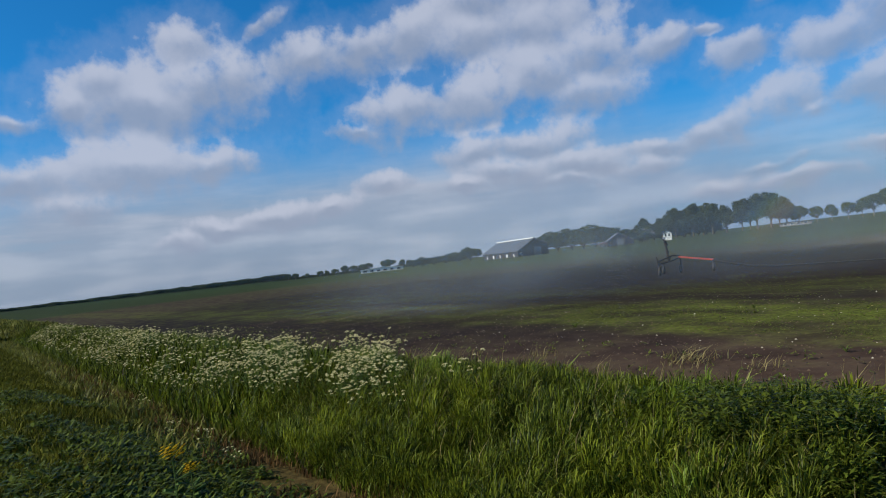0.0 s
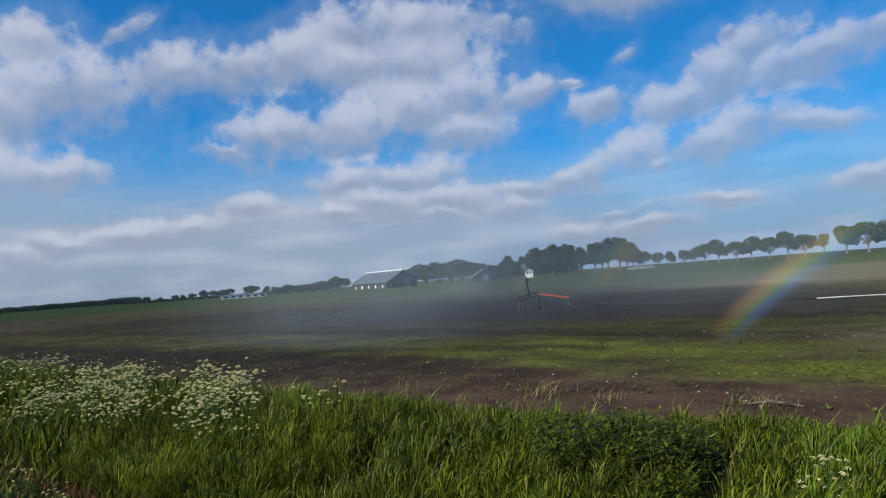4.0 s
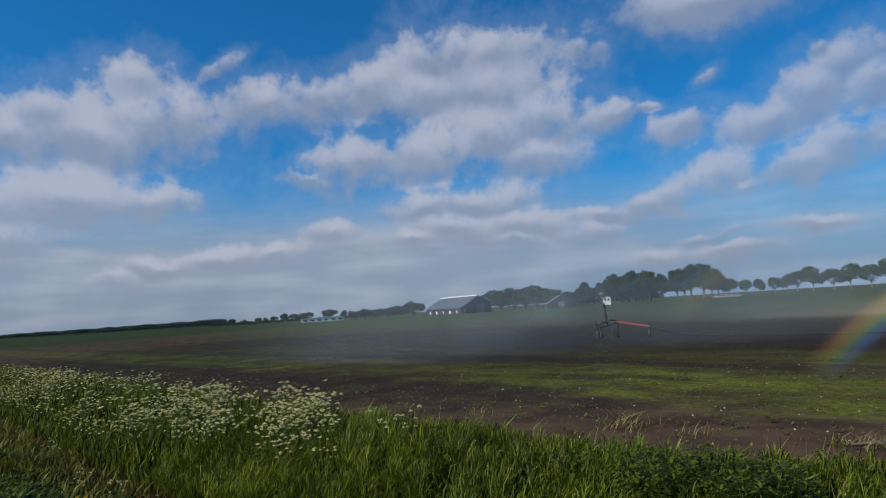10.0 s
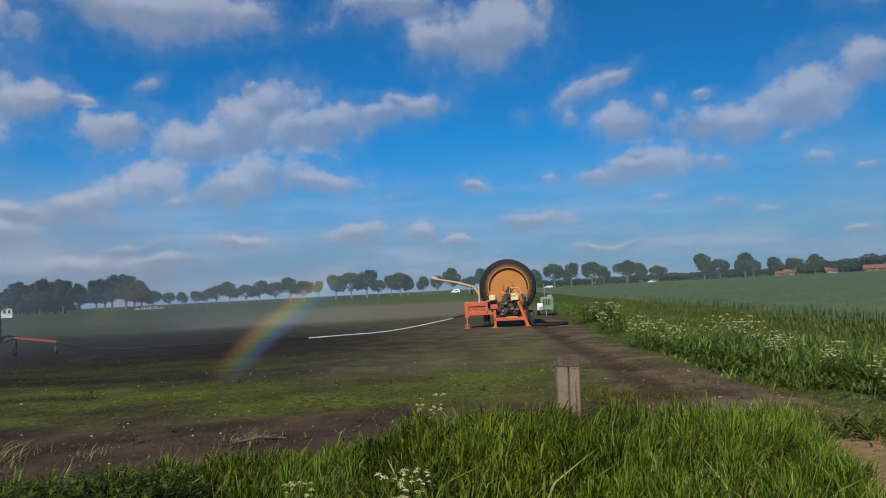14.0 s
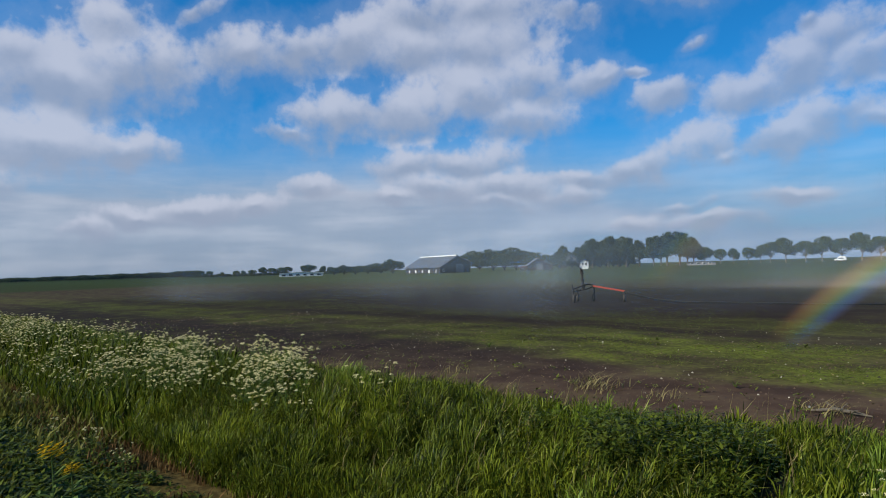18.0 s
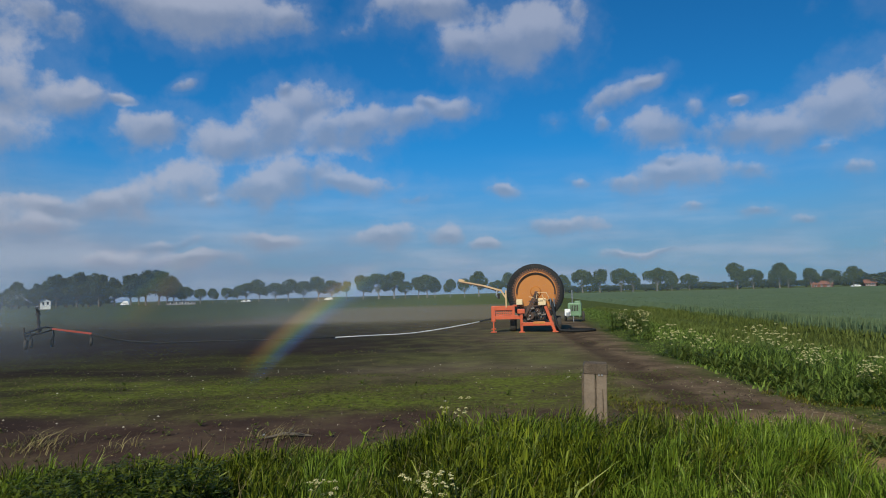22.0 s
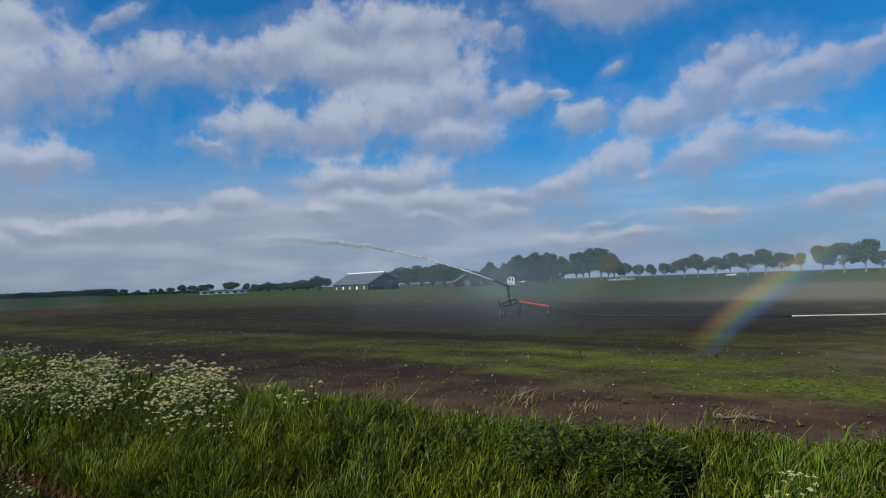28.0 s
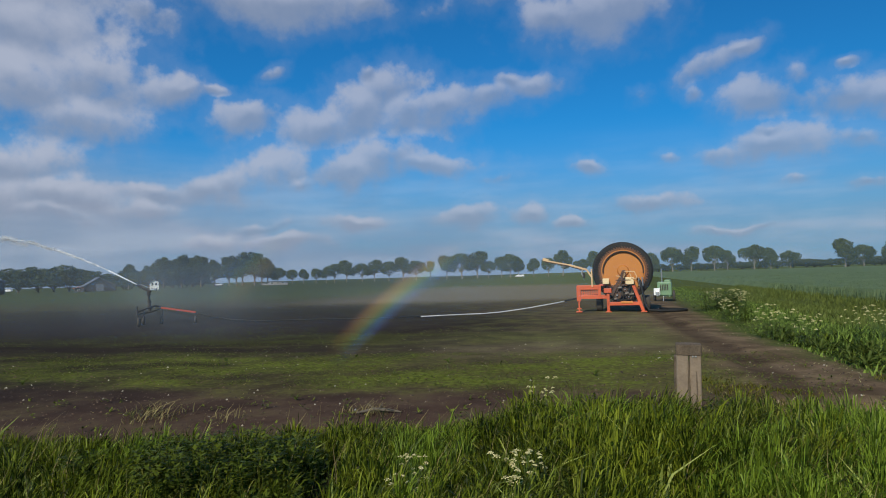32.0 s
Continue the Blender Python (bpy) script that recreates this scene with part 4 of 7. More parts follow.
tussocks("grass_tussocks", x, y, rng.uniform(0.34, 0.52, len(x)), 110, VERGE, "soft green grass tussocks round the gate post", 0.2, 0.0045, 0.35)
x, y = scatter(800, 6.6, 9.5, 4.9, 6.5)
blades("seeding_grass", x, y, rng.uniform(0.42, 0.66, len(x)), SEED, "pale seeding grass stems beside the gate post", 0.005, 0.5, (0.3, 0.05))
x, y = scatter(75000, 5, 16, 9, 60)
u = x - verge_left(y) - 0.4 * wave(y, x * 0, 1.1, 2)
x, y, u = x[(u > -0.25) & (u < 4.2)], y[(u > -0.25) & (u < 4.2)], u[(u > -0.25) & (u < 4.2)]
blades("verge_grass", x, y, rng.uniform(0.14, 0.48, len(x)) * (0.3 + 0.7 * smooth(-0.2, 1.3, u)) * smooth(5.5, 2.6, u) * (1 - 0.6 * smooth(14, 19, y)), VERGE, "long soft grass strip between track and wheat", 0.014, 1.1)
x, y = scatter(62000, 6, 20, 6.5, 60)
x, y = keep(x, y, (x > verge_left(y) + 2.4) & (x < verge_right(y)))
blades("verge_grass", x, y, rng.uniform(0.12, 0.34, len(x)), DIP, "olive grass in the dip before the wheat", 0.017, 0.9)
# near bank and the ditch's dead grass
OLIVE = paint("olive_turf", (0.2, 0.185, 0.026), (0.06, 0.062, 0.009), 1.6, 0.6, 0.0, leafy=0.3, per_piece=0.9)
x, y = scatter(100000, -45, 3, -2.5, 2.6)
x, y = keep(x, y, (y < 2.2 + 0.3 * wave(x, y * 0, 1.5, 6) + 0.15 * wave(x, y * 0, 4.5, 7)) & (y > -1.6 + 0.1 * x))
rough_x, rough_y = scatter(9000, -60, -9, 2.0, 3.4)
blades("ditch_grass", rough_x, rough_y, rng.uniform(0.1, 0.32, 9000), SWARD, "rough olive grass in the ditch further on", 0.016, 1.0)
rough_x, rough_y = -55 - 190 * rng.uniform(0, 1, 16000) ** 1.5, rng.uniform(0.5, 6.0, 16000)
blades("ditch_grass", rough_x, rough_y, rng.uniform(0.35, 0.7, 16000), SWARD, "rough grass that fills the ditch far along the road", 0.07, 1.0)
blades("turf", x, y, rng.uniform(0.03, 0.13, len(x)) * (1 + 0.8 * wave(x, y, 3.0, 12)), TURF, "short dark turf on the near ditch bank", 0.008, 0.9)
x, y = scatter(70000, -30, 1, -0.5, 3.0)
x, y = keep(x, y, wave(x, y, 2.2, 14) + 0.6 * wave(x, y, 7, 15) > -0.02)
blades("tussocks", x, y, rng.uniform(0.05, 0.15, len(x)) * smooth(2.7, 2.0, y), TURF, "olive grass tussocks on the near ditch bank", 0.007, 0.9)
x, y = scatter(22000, -30, -1.3, 2.3, 3.7)
blades("dead_grass", x, y, rng.uniform(0.06, 0.2, len(x)) * (wave(x, y, 3, 77) > -0.25), DEAD, "reddish dead grass in the dry ditch", 0.007, 0.9)


# ---------------------------------------------------------------- wheat
def make_wheat():
    ys = spaced([(6, 30, 0.5), (30, 80, 2), (80, 330, 10)])
    us = spaced([(0, 12, 0.5), (12, 60, 3), (60, 900, 40)])
    U, Y = np.meshgrid(us, ys)
    X = verge_right(Y) + U
    Z = 0.5 + 0.05 * wave(X, Y, 2.2, 21) + 0.03 * wave(X, Y, 7, 22) - 0.5 * (U == 0)
    n, k = len(us), np.arange(len(us) * (len(ys) - 1)).reshape(-1, len(us))[:, :-1].ravel()
    sheet("wheat_crop", np.stack([X, Y, Z], -1).reshape(-1, 3), np.stack([k, k + 1, k + n + 1, k + n], 1), WHEAT, "blue-green young wheat crop standing knee high", "crop", "stuff", True)


make_wheat()
x, y = scatter(190000, 12, 34, 5, 50)
x, y = keep(x, y, (x > verge_right(y) - 0.15) & (rng.uniform(size=len(x)) < np.clip(14 / np.hypot(x, y), 0, 1) ** 1.2))
blades("wheat_plants", x, y, rng.uniform(0.5, 0.68, len(x)), NEAR_WHEAT, "blue-green wheat plants at the crop's edge", 0.013, 0.25, (0.05, 0.02), "crop")


x, y = scatter(70000, 13, 70, 6, 95)
x, y = keep(x, y, x > verge_right(y) + 0.3)
blades("wheat_plants", x, y, rng.uniform(0.52, 0.7, len(x)), NEAR_WHEAT, "blue-green wheat plants standing further into the crop", 0.026, 0.3, (0.06, 0.02), "crop")


# ---------------------------------------------------------------- weeds on the field
def leaf_clumps(name, x, y, size, material, label, leaves=9, category="weeds"):
    n = len(x)
    x, y, size = (np.repeat(v, leaves) for v in (x, y, size))
    a, up = rng.uniform(0, 6.283, n * leaves), rng.uniform(0.15, 1.0, n * leaves)
    c = np.stack([x + np.cos(a) * size * rng.uniform(0.1, 0.7, n * leaves), y + np.sin(a) * size * rng.uniform(0.1, 0.7, n * leaves), height(x, y) + size * up * 0.8], 1)
    out = np.stack([np.cos(a), np.sin(a), rng.uniform(-0.5, 0.9, n * leaves)], 1) * (size * 0.4)[:, None]
    side = np.stack([-np.sin(a), np.cos(a), 0 * a], 1) * (size * 0.16)[:, None]
    v = np.stack([c - out * 0.6, c + side, c + out, c - side], 1).reshape(-1, 3)
    return sheet(name, v, np.arange(len(v)).reshape(-1, 4), material, label, category)


WEED = paint("field_weed_leaf", (0.155, 0.18, 0.032), (0.065, 0.085, 0.017), 1.0, 0.6, 0.0, leafy=0.25, per_piece=0.9)
x, y = scatter(42000, -34, 5, 9.0, 14.6)
x, y = keep(x, y, (np.abs(y - 11.7 - 1.1 * smooth(-3, -10, x) - 0.6 * wave(x, y * 0, 0.5, 30)) < 2.2 - 0.7 * smooth(-3, -10, x)) & (wave(x, y, 1.1, 31) + 0.5 * wave(x, y, 4, 32) > -0.12 + 0.45 * smooth(-6, -14, x)))
leaf_clumps("weeds", x, y, rng.uniform(0.012, 0.045, len(x)) * np.where(rng.uniform(size=len(x)) > 0.985, 2.4, 1), WEED, "low bright green weeds in a strip across the field", 5)
x, y = scatter(14000, -40, 6, 14.5, 23)
x, y = keep(x, y, wave(x * 0.25, y, 1.3, 33) > 0.05)
leaf_clumps("weeds", x, y, rng.uniform(0.015, 0.05, len(x)), WEED, "low scattered green weeds on ploughed soil", 5)
x, y = scatter(900, -30, 8, 5.8, 9)
leaf_clumps("weeds", x, y, rng.uniform(0.03, 0.11, len(x)), WEED, "small scattered weeds on bare soil", 6)
x, y = scatter(2600, 1.5, 11, 3.0, 9.5)
x, y = keep(x, y, ((x < verge_left(y) + 0.4) | (y < 5.6)) & (wave(x, y, 1.9, 64) + 0.4 * wave(x, y, 5, 65) > 0.12))
leaf_clumps("weeds", x, y, rng.uniform(0.015, 0.06, len(x)), OLIVE, "low weeds trodden on the sandy dam", 6)
x, y = scatter(2000, 5, 9.5, 5.6, 17)
u = x - verge_left(y) - 0.3 * wave(y, x * 0, 1.4, 95)
x, y, u = x[(u > -0.1) & (u < 1.3)], y[(u > -0.1) & (u < 1.3)], u[(u > -0.1) & (u < 1.3)]
leaf_clumps("verge_weeds", x, y, rng.uniform(0.06, 0.17, len(x)) * (0.6 + 0.6 * smooth(0, 0.8, u)), NETTLE, "dark leafy weeds along the foot of the verge", 14)
x, y = scatter(60000, 2.6, 13, 2.5, 10.5)
x, y = keep(x, y, (wave(x, y, 1.3, 88) + 0.45 * wave(x, y, 4, 89) > rng.uniform(0.05, 0.4, len(x))) & (x < verge_left(y) + 0.6))
blades("trodden_grass", x, y, rng.uniform(0.02, 0.11, len(x)), OLIVE, "short trodden grass on the sandy dam", 0.005, 1.6)
x, y = scatter(9000, 2.8, 11, 2.5, 9)
x, y = keep(x, y, x < verge_left(y) + 0.3)
CRUMB = paint("sandy_crumb", (0.28, 0.2, 0.12), (0.11, 0.075, 0.045), 2.0, 0.95, 0.3, per_piece=0.9)
CRUMBS = (x, y)
y = rng.uniform(8, 26, 260)
blades("straw_bits", verge_left(y) - rng.uniform(0.15, 0.9, 260), y, rng.uniform(0.015, 0.04, 260), SEED, "pale straw swept along the foot of the verge", 0.012, 4.0, (0, 0), "straw")
x, y = scatter(1500, 2.6, 11, 2.5, 12)
blades("straw_bits", x, y, rng.uniform(0.02, 0.06, len(x)), SEED, "pale straw bits lying on the sandy dam", 0.006, 3.0, (0, 0), "straw")
x, y = rng.normal(5.0, 0.3, 500), rng.normal(6.6, 0.3, 500)
blades("wilted_grass", x, y, rng.uniform(0.05, 0.2, len(x)), SWARD, "wilted heap of grass and docks on the dam", 0.008, 2.0)
x, y = rng.normal(1.1, 0.4, 420), rng.normal(6.3, 0.14, 420)
leaf_clumps("bank_weeds", x, y, rng.uniform(0.06, 0.16, len(x)) * 1.2, NETTLE, "leafy green weeds round the gate post", 12)
x, y = scatter(2600, -28, 9, 5.8, 20)
blades("straw_bits", x, y, rng.uniform(0.02, 0.05, len(x)), DRY, "dry straw bits lying on the soil", 0.012, 2.5, (0, 0), "straw")
x, y = scatter(17000, -26, 8.5, 3.0, 15)
x, y = keep(x, y, (y > 6) | (x > 3.4))


def clods(name, x, y, size, material, label):
    """Broken lumps of earth: squat four-sided crumbs."""
    n = len(x)
    c = np.stack([x, y, height(x, y)], 1)
    a = rng.uniform(0, 6.283, n)[:, None] + np.array([0, 1.57, 3.14, 4.71]) + rng.uniform(-.4, .4, (n, 4))
    r = size[:, None] * rng.uniform(0.7, 1.3, (n, 4))
    ring = np.stack([r * np.cos(a), r * np.sin(a), 0 * a - 0.01], -1) + c[:, None]
    top = c + np.stack([0 * x, 0 * x, size * rng.uniform(0.4, 0.9, n)], 1)
    v = np.concatenate([ring, top[:, None]], 1).reshape(-1, 3)
    k = np.arange(n)[:, None] * 5
    f = np.concatenate([k + [0, 1, 4], k + [1, 2, 4], k + [2, 3, 4], k + [3, 0, 4]], 0)
    return sheet(name, v, f, material, label, "soil")


SOIL = paint("soil_clod", (0.115, 0.073, 0.047), (0.04, 0.026, 0.018), 2.0, 0.95, 0.3, per_piece=0.9)
clods("soil_clods", x, y, rng.uniform(0.007, 0.03, len(x)), SOIL, "crumbly brown clods of ploughed earth")
clods("sandy_crumbs", *CRUMBS, rng.uniform(0.005, 0.021, len(CRUMBS[0])), CRUMB, "sandy crumbs and clods on the worn dam")
x, y = scatter(500, -26, 8, 6, 16)
STONE = paint("pale_stubble", (0.5, 0.45, 0.36), (0.35, 0.3, 0.22), 2.0, 0.9, 0.2, per_piece=0.8)
clods("pale_stones", x, y, rng.uniform(0.01, 0.03, len(x)), STONE, "small pale stones lying on the field")

x, y = scatter(9000, -16, -1.6, 0.2, 2.8)
x, y = keep(x, y, wave(x, y, 1.7, 97) + 0.5 * wave(x, y, 5, 98) > -0.16)
leaf_clumps("bank_weeds", x, y, rng.uniform(0.04, 0.13, len(x)), NETTLE, "dark leafy weeds on the near ditch bank", 8)
# leafy weeds and nettles that stand by themselves


def nettle_kind(seed, tall, wide, n=620):
    r = np.random.default_rng(seed)
    t = thing("nettle_clump", Matrix.Identity(4), "dark green leafy nettle clump on the ditch bank", "weed", "nettles on the bank")
    bm = bmesh.new()
    for _ in range(9):
        a, d = r.uniform(0, 6.28), r.uniform(0, wide * 0.6)
        tube(bm, [(d * 0.5 * math.cos(a), d * 0.5 * math.sin(a), -0.05), (d * math.cos(a), d * math.sin(a), tall * r.uniform(0.7, 1))], [0.006, 0.003], 4)
    tagged(part("stem", bm, NETTLE, t), kind="stuff")
    a, up = r.uniform(0, 6.283, n), r.uniform(0.1, 1.0, n) * tall
    d = wide * np.sqrt(r.uniform(0, 1, n)) * (1.1 - 0.4 * up / tall)
    c = np.stack([d * np.cos(a), d * np.sin(a), up], 1)
    b = r.uniform(0, 6.283, n)
    s = r.uniform(0.016, 0.036, n)[:, None]
    out = np.stack([np.cos(b), np.sin(b), r.uniform(-0.7, 0.3, n)], 1) * s
    side = np.stack([-np.sin(b), np.cos(b), 0 * b], 1) * s * 0.45
    v = np.stack([c - out, c + side, c + out, c - side], 1).reshape(-1, 3)
    leaves = sheet("leaves", v, np.arange(n * 4).reshape(-1, 4), NETTLE, kind="")
    leaves.parent = t
    return t


N1, N2 = nettle_kind(41, 0.48, 0.34, 760), nettle_kind(42, 0.54, 0.38, 760)
for i, (px, py, k) in enumerate([(-2.0, 4.6, 1), (-2.35, 4.9, 1), (-2.7, 4.5, .9), (-2.1, 5.15, .8), (-1.75, 4.3, .8), (-3.05, 5.0, .8), (0.15, 5.9, .9), (0.55, 6.2, .8), (0.9, 6.1, .8), (1.2, 6.35, .85), (1.45, 6.15, .8), (2.0, 6.5, .8), (0.75, 7.15, .8), (0.2, 7.0, .6), (-0.15, 6.8, .6), (2.08, 6.95, .75), (0.5, 6.75, .7), (-2.5, 4.65, 1), (-2.9, 4.75, .9), (-1.85, 4.9, .95),
                                 (-3.6, 4.8, .8), (6.2, 5.9, .9), (6.9, 5.8, 1), (7.6, 5.9, .9), (6.6, 9.4, .9), (7.6, 27.2, 1.5), (8.2, 27.4, 1.7), (8.8, 27.8, 1.5), (8.4, 26.6, 1.3), (7.4, 23.5, 1.1), (7.2, 21.5, 1.0), (7.9, 25, 1.3)]):
    copy_thing((N1, N2)[i % 2], pose(px, py, float(height(px, py)), 0, 0, i * 70) @ Matrix.Scale(k, 4))
for kind in (N1, N2):
    for ob in (*kind.children, kind):
        bpy.data.objects.remove(ob)

# broad docks along the foot of the verge, and single tufts left standing on the field
def dock_kind(seed):
    r = np.random.default_rng(seed)
    t = thing("dock_plant", Matrix.Identity(4), "broad-leaved dark green dock plant by the worn dam", "weed", "docks along the verge")
    for i in range(13):
        a, h, l = i * 2.4 + r.uniform(-.3, .3), r.uniform(0.08, 0.34), r.uniform(0.1, 0.2)
        bm = bmesh.new()
        out, side = Vector((math.cos(a), math.sin(a), 0)), Vector((-math.sin(a), math.cos(a), 0))
        spine = [out * (0.02 + l * k) + Vector((0, 0, h * (0.25 + 1.2 * k - 0.75 * k * k))) for k in (0, 0.3, 0.65, 1.0)]
        rows = [(bm.verts.new(p - side * w + Vector((0, 0, 0.012))), bm.verts.new(p), bm.verts.new(p + side * w + Vector((0, 0, 0.012)))) for p, w in zip(spine, (0.004, 0.022, 0.02, 0.002))]
        for p, q in zip(rows, rows[1:]):
            bm.faces.new((p[0], p[1], q[1], q[0]))
            bm.faces.new((p[1], p[2], q[2], q[1]))
        part("leaf", bm, DOCK, t)
    return t


DOCKS = [dock_kind(71), dock_kind(72)]
r = np.random.default_rng(73)
for i in range(64):
    py = 5.0 + 13 * r.uniform() ** 1.3
    px = float(verge_left(py)) + 0.3 * float(smooth(6.6, 5.0, np.array(py))) + r.uniform(-0.15, 0.6)
    copy_thing(DOCKS[i % 2], pose(px, py, float(height(px, py)), 0, 0, r.uniform(0, 360)) @ Matrix.Scale(r.uniform(0.7, 1.25), 4))
for px, py, k in ((4.55, 6.55, .8), (4.35, 6.8, .6), (4.75, 6.4, .9), (4.6, 6.2, .7), (4.9, 6.15, .8), (4.45, 6.35, .7), (5.05, 6.4, .8), (5.75, 5.95, 1.0), (5.95, 5.75, 1.1), (6.1, 5.45, 1.0), (5.85, 6.4, 1.1), (6.35, 5.2, 1.0), (0.62, 6.75, .8), (1.95, 6.95, .8), (-3.3, 8.9, .4), (-9, 10.4, .5), (-6.5, 13.2, .4), (1.2, 10.8, .45), (-1.5, 12.6, .45)):
    copy_thing(DOCKS[0], pose(px, py, float(height(px, py)), 0, 0, px * 99) @ Matrix.Scale(k, 4))
for kind in DOCKS:
    for ob in (*kind.children, kind):
        bpy.data.objects.remove(ob)
for px, py in ((-5.0, 8.0), (-1.9, 7.9), (-7.5, 7.6), (-3.8, 7.7), (-4.9, 7.5)):
    x, y = rng.normal(px, 0.13, 34), rng.normal(py, 0.1, 34)
    blades("dry_tuft", x, y, rng.uniform(0.05, 0.22, 34), DRY, "dry reed tuft left standing on bare soil", 0.004, 1.6, (0.5, 0.0))
x, y = scatter(420, -12, 1.5, 5.9, 7.2)
blades("dry_stalks", x, y, rng.uniform(0.05, 0.17, len(x)), DRY, "thin dry stalks along the soil's edge", 0.004, 1.0, (0.4, 0.0))

def broken_branch(px, py, turn):
    t = thing("branch", pose(px, py, float(height(px, py)) + 0.02, 0, 0, turn), "broken dark branch lying on bare soil among dry grass", "branch")
    bm = bmesh.new()
    tube(bm, [(-0.28, 0, 0.0), (-0.05, 0.02, 0.035), (0.14, 0, 0.02), (0.3, -0.03, 0.0)], [0.012, 0.022, 0.02, 0.008], 7)
    part("stem", bm, BARK, t)
    bm = bmesh.new()
    for a, b in (((-0.05, 0.02, 0.035), (-0.15, 0.12, 0.09)), ((0.1, 0, 0.025), (0.17, -0.1, 0.07)), ((0.0, 0.01, 0.03), (0.06, 0.09, 0.1))):
        tube(bm, [a, b], [0.009, 0.004], 5)
    part("twigs", bm, BARK, t)


broken_branch(-1.85, 7.95, 8)
x, y = rng.normal(-2.05, 0.2, 90), rng.normal(8.05, 0.12, 90)
blades("dry_tuft", x, y, rng.uniform(0.05, 0.17, 90), DRY, "dry grass tuft round a broken branch", 0.006, 2.0, (0.6, 0.0))
x, y = rng.normal(-4.8, 0.25, 70), rng.normal(7.75, 0.2, 70)
blades("dry_tuft", x, y, rng.uniform(0.08, 0.26, 70), DRY, "bleached reed stalks blown over on bare soil", 0.007, 1.8, (0.7, 0.0))

# ---------------------------------------------------------------- cow parsley
PETAL = paint("cow_parsley_white", (0.68, 0.61, 0.33), (0.38, 0.35, 0.13), 6.0, 0.7, 0.0, leafy=0.15, per_piece=0.7)
STEM = paint("parsley_stem", (0.12, 0.18, 0.05), (0.07, 0.11, 0.03), 6.0, 0.6, 0.0, leafy=0.1)


def parsley_kind(seed, heads, label):
    r = np.random.default_rng(seed)
    t = thing("cow_parsley", Matrix.Identity(4), label, "wildflower", "cow parsley in bloom")
    stems = bmesh.new()
    tube(stems, [(0, 0, -0.05), (0.02, 0.0, 0.35), (0.03, 0.01, 0.5)], [0.007, 0.006, 0.004], 5)
    tops = []
    for i in range(heads):
        a = i * 2.4 + r.uniform(-.4, .4)
        d, h = r.uniform(0.05, 0.3), r.uniform(0.5, 0.95)
        top = Vector((d * math.cos(a), d * math.sin(a), h))
        tube(stems, [(0.02, 0, r.uniform(0.25, 0.48)), (top.x * 0.6, top.y * 0.6, h * 0.75), top], [0.004, 0.003, 0.0025], 4)
        tops.append(top)
    tagged(part("stem", stems, STEM, t), kind="stuff")
    for top in tops:
        um = bmesh.new()
        wide = r.uniform(0.025, 0.052)
        for j in range(11):
            a, d = j * 2.4, wide * math.sqrt((j + 0.3) / 11)
            c = Vector((top.x + d * math.cos(a), top.y + d * math.sin(a), top.z + 0.02 - d * 0.85 + r.uniform(-.008, .008)))
            s = r.uniform(0.009, 0.016)
            ring = [um.verts.new(c + Vector((s * math.cos(q), s * math.sin(q), r.uniform(-.004, .002)))) for q in (0.3, 1.5, 2.8, 4.0, 5.3)]
            peak = um.verts.new(c + Vector((0, 0, 0.006)))
            foot = um.verts.new(top)
            for u, w in zip(ring, ring[1:] + ring[:1]):
                um.faces.new((u, w, peak))
            um.faces.new((ring[0], foot, ring[1]))
        part("umbel", um, PETAL, t)
    n = 46
    a, d, up = r.uniform(0, 6.283, n), r.uniform(0.05, 0.3, n), r.uniform(0.08, 0.5, n)
    c = np.stack([d * np.cos(a), d * np.sin(a), up], 1)
    out = np.stack([np.cos(a), np.sin(a), r.uniform(-0.3, 0.3, n)], 1) * r.uniform(0.03, 0.07, n)[:, None]
    side = np.stack([-np.sin(a), np.cos(a), 0 * a], 1) * 0.02
    v = np.stack([c - out, c + side, c + out, c - side], 1).reshape(-1, 3)
    leaves = sheet("leaves", v, np.arange(n * 4).reshape(-1, 4), NETTLE, kind="")
    leaves.parent = t
    return t


PARSLEY = [parsley_kind(60 + i, 9 + i % 4, "white cow parsley in bloom on the grassy bank") for i in range(5)]


def set_parsley(n, x0, x1, y0, y1, seed, low=0.75, high=1.1, keep_if=None):
    r = np.random.default_rng(seed)
    for i in range(n):
        px, py = r.uniform(x0, x1), r.uniform(y0, y1)
        if keep_if and not keep_if(px, py):
            continue
        copy_thing(PARSLEY[i % 5], pose(px, py, float(height(px, py)), r.uniform(-6, 6), r.uniform(-6, 6), r.uniform(0, 360)) @ Matrix.Scale(r.uniform(low, high), 4))


def patchy(px, py):
    return float(wave(np.array(px), np.array(py), 2.0, 91)) > -0.06


set_parsley(190, -13.5, -6.2, 3.95, 5.3, 1, 0.5, 0.85, keep_if=lambda px, py: patchy(px, py) and py < 5.0 + 0.3 * math.sin(px * 2) and px < -6.7 + 0.5 * math.sin(py * 5))
set_parsley(130, -24, -12.0, 3.5, 5.2, 2, 0.5, 0.82, keep_if=patchy)
r = np.random.default_rng(29)          # further down the ditch the blossoms run together
far_x = -13 - 34 * r.uniform(0, 1, 5200) ** 1.2
far_y = r.uniform(3.4, 5.2, 5200)
kept = (wave(far_x, far_y, 1.4, 92) > -0.1) & (far_x < -20 + 8 * r.uniform(0, 1, 5200))
far_x, far_y = far_x[kept], far_y[kept]
n = len(far_x)
mid_p = np.stack([far_x, far_y, height(far_x, far_y) + r.uniform(0.3, 0.62, n)], 1)
turn_a, half = r.uniform(0, 6.283, n), r.uniform(0.018, 0.045, n)[:, None]
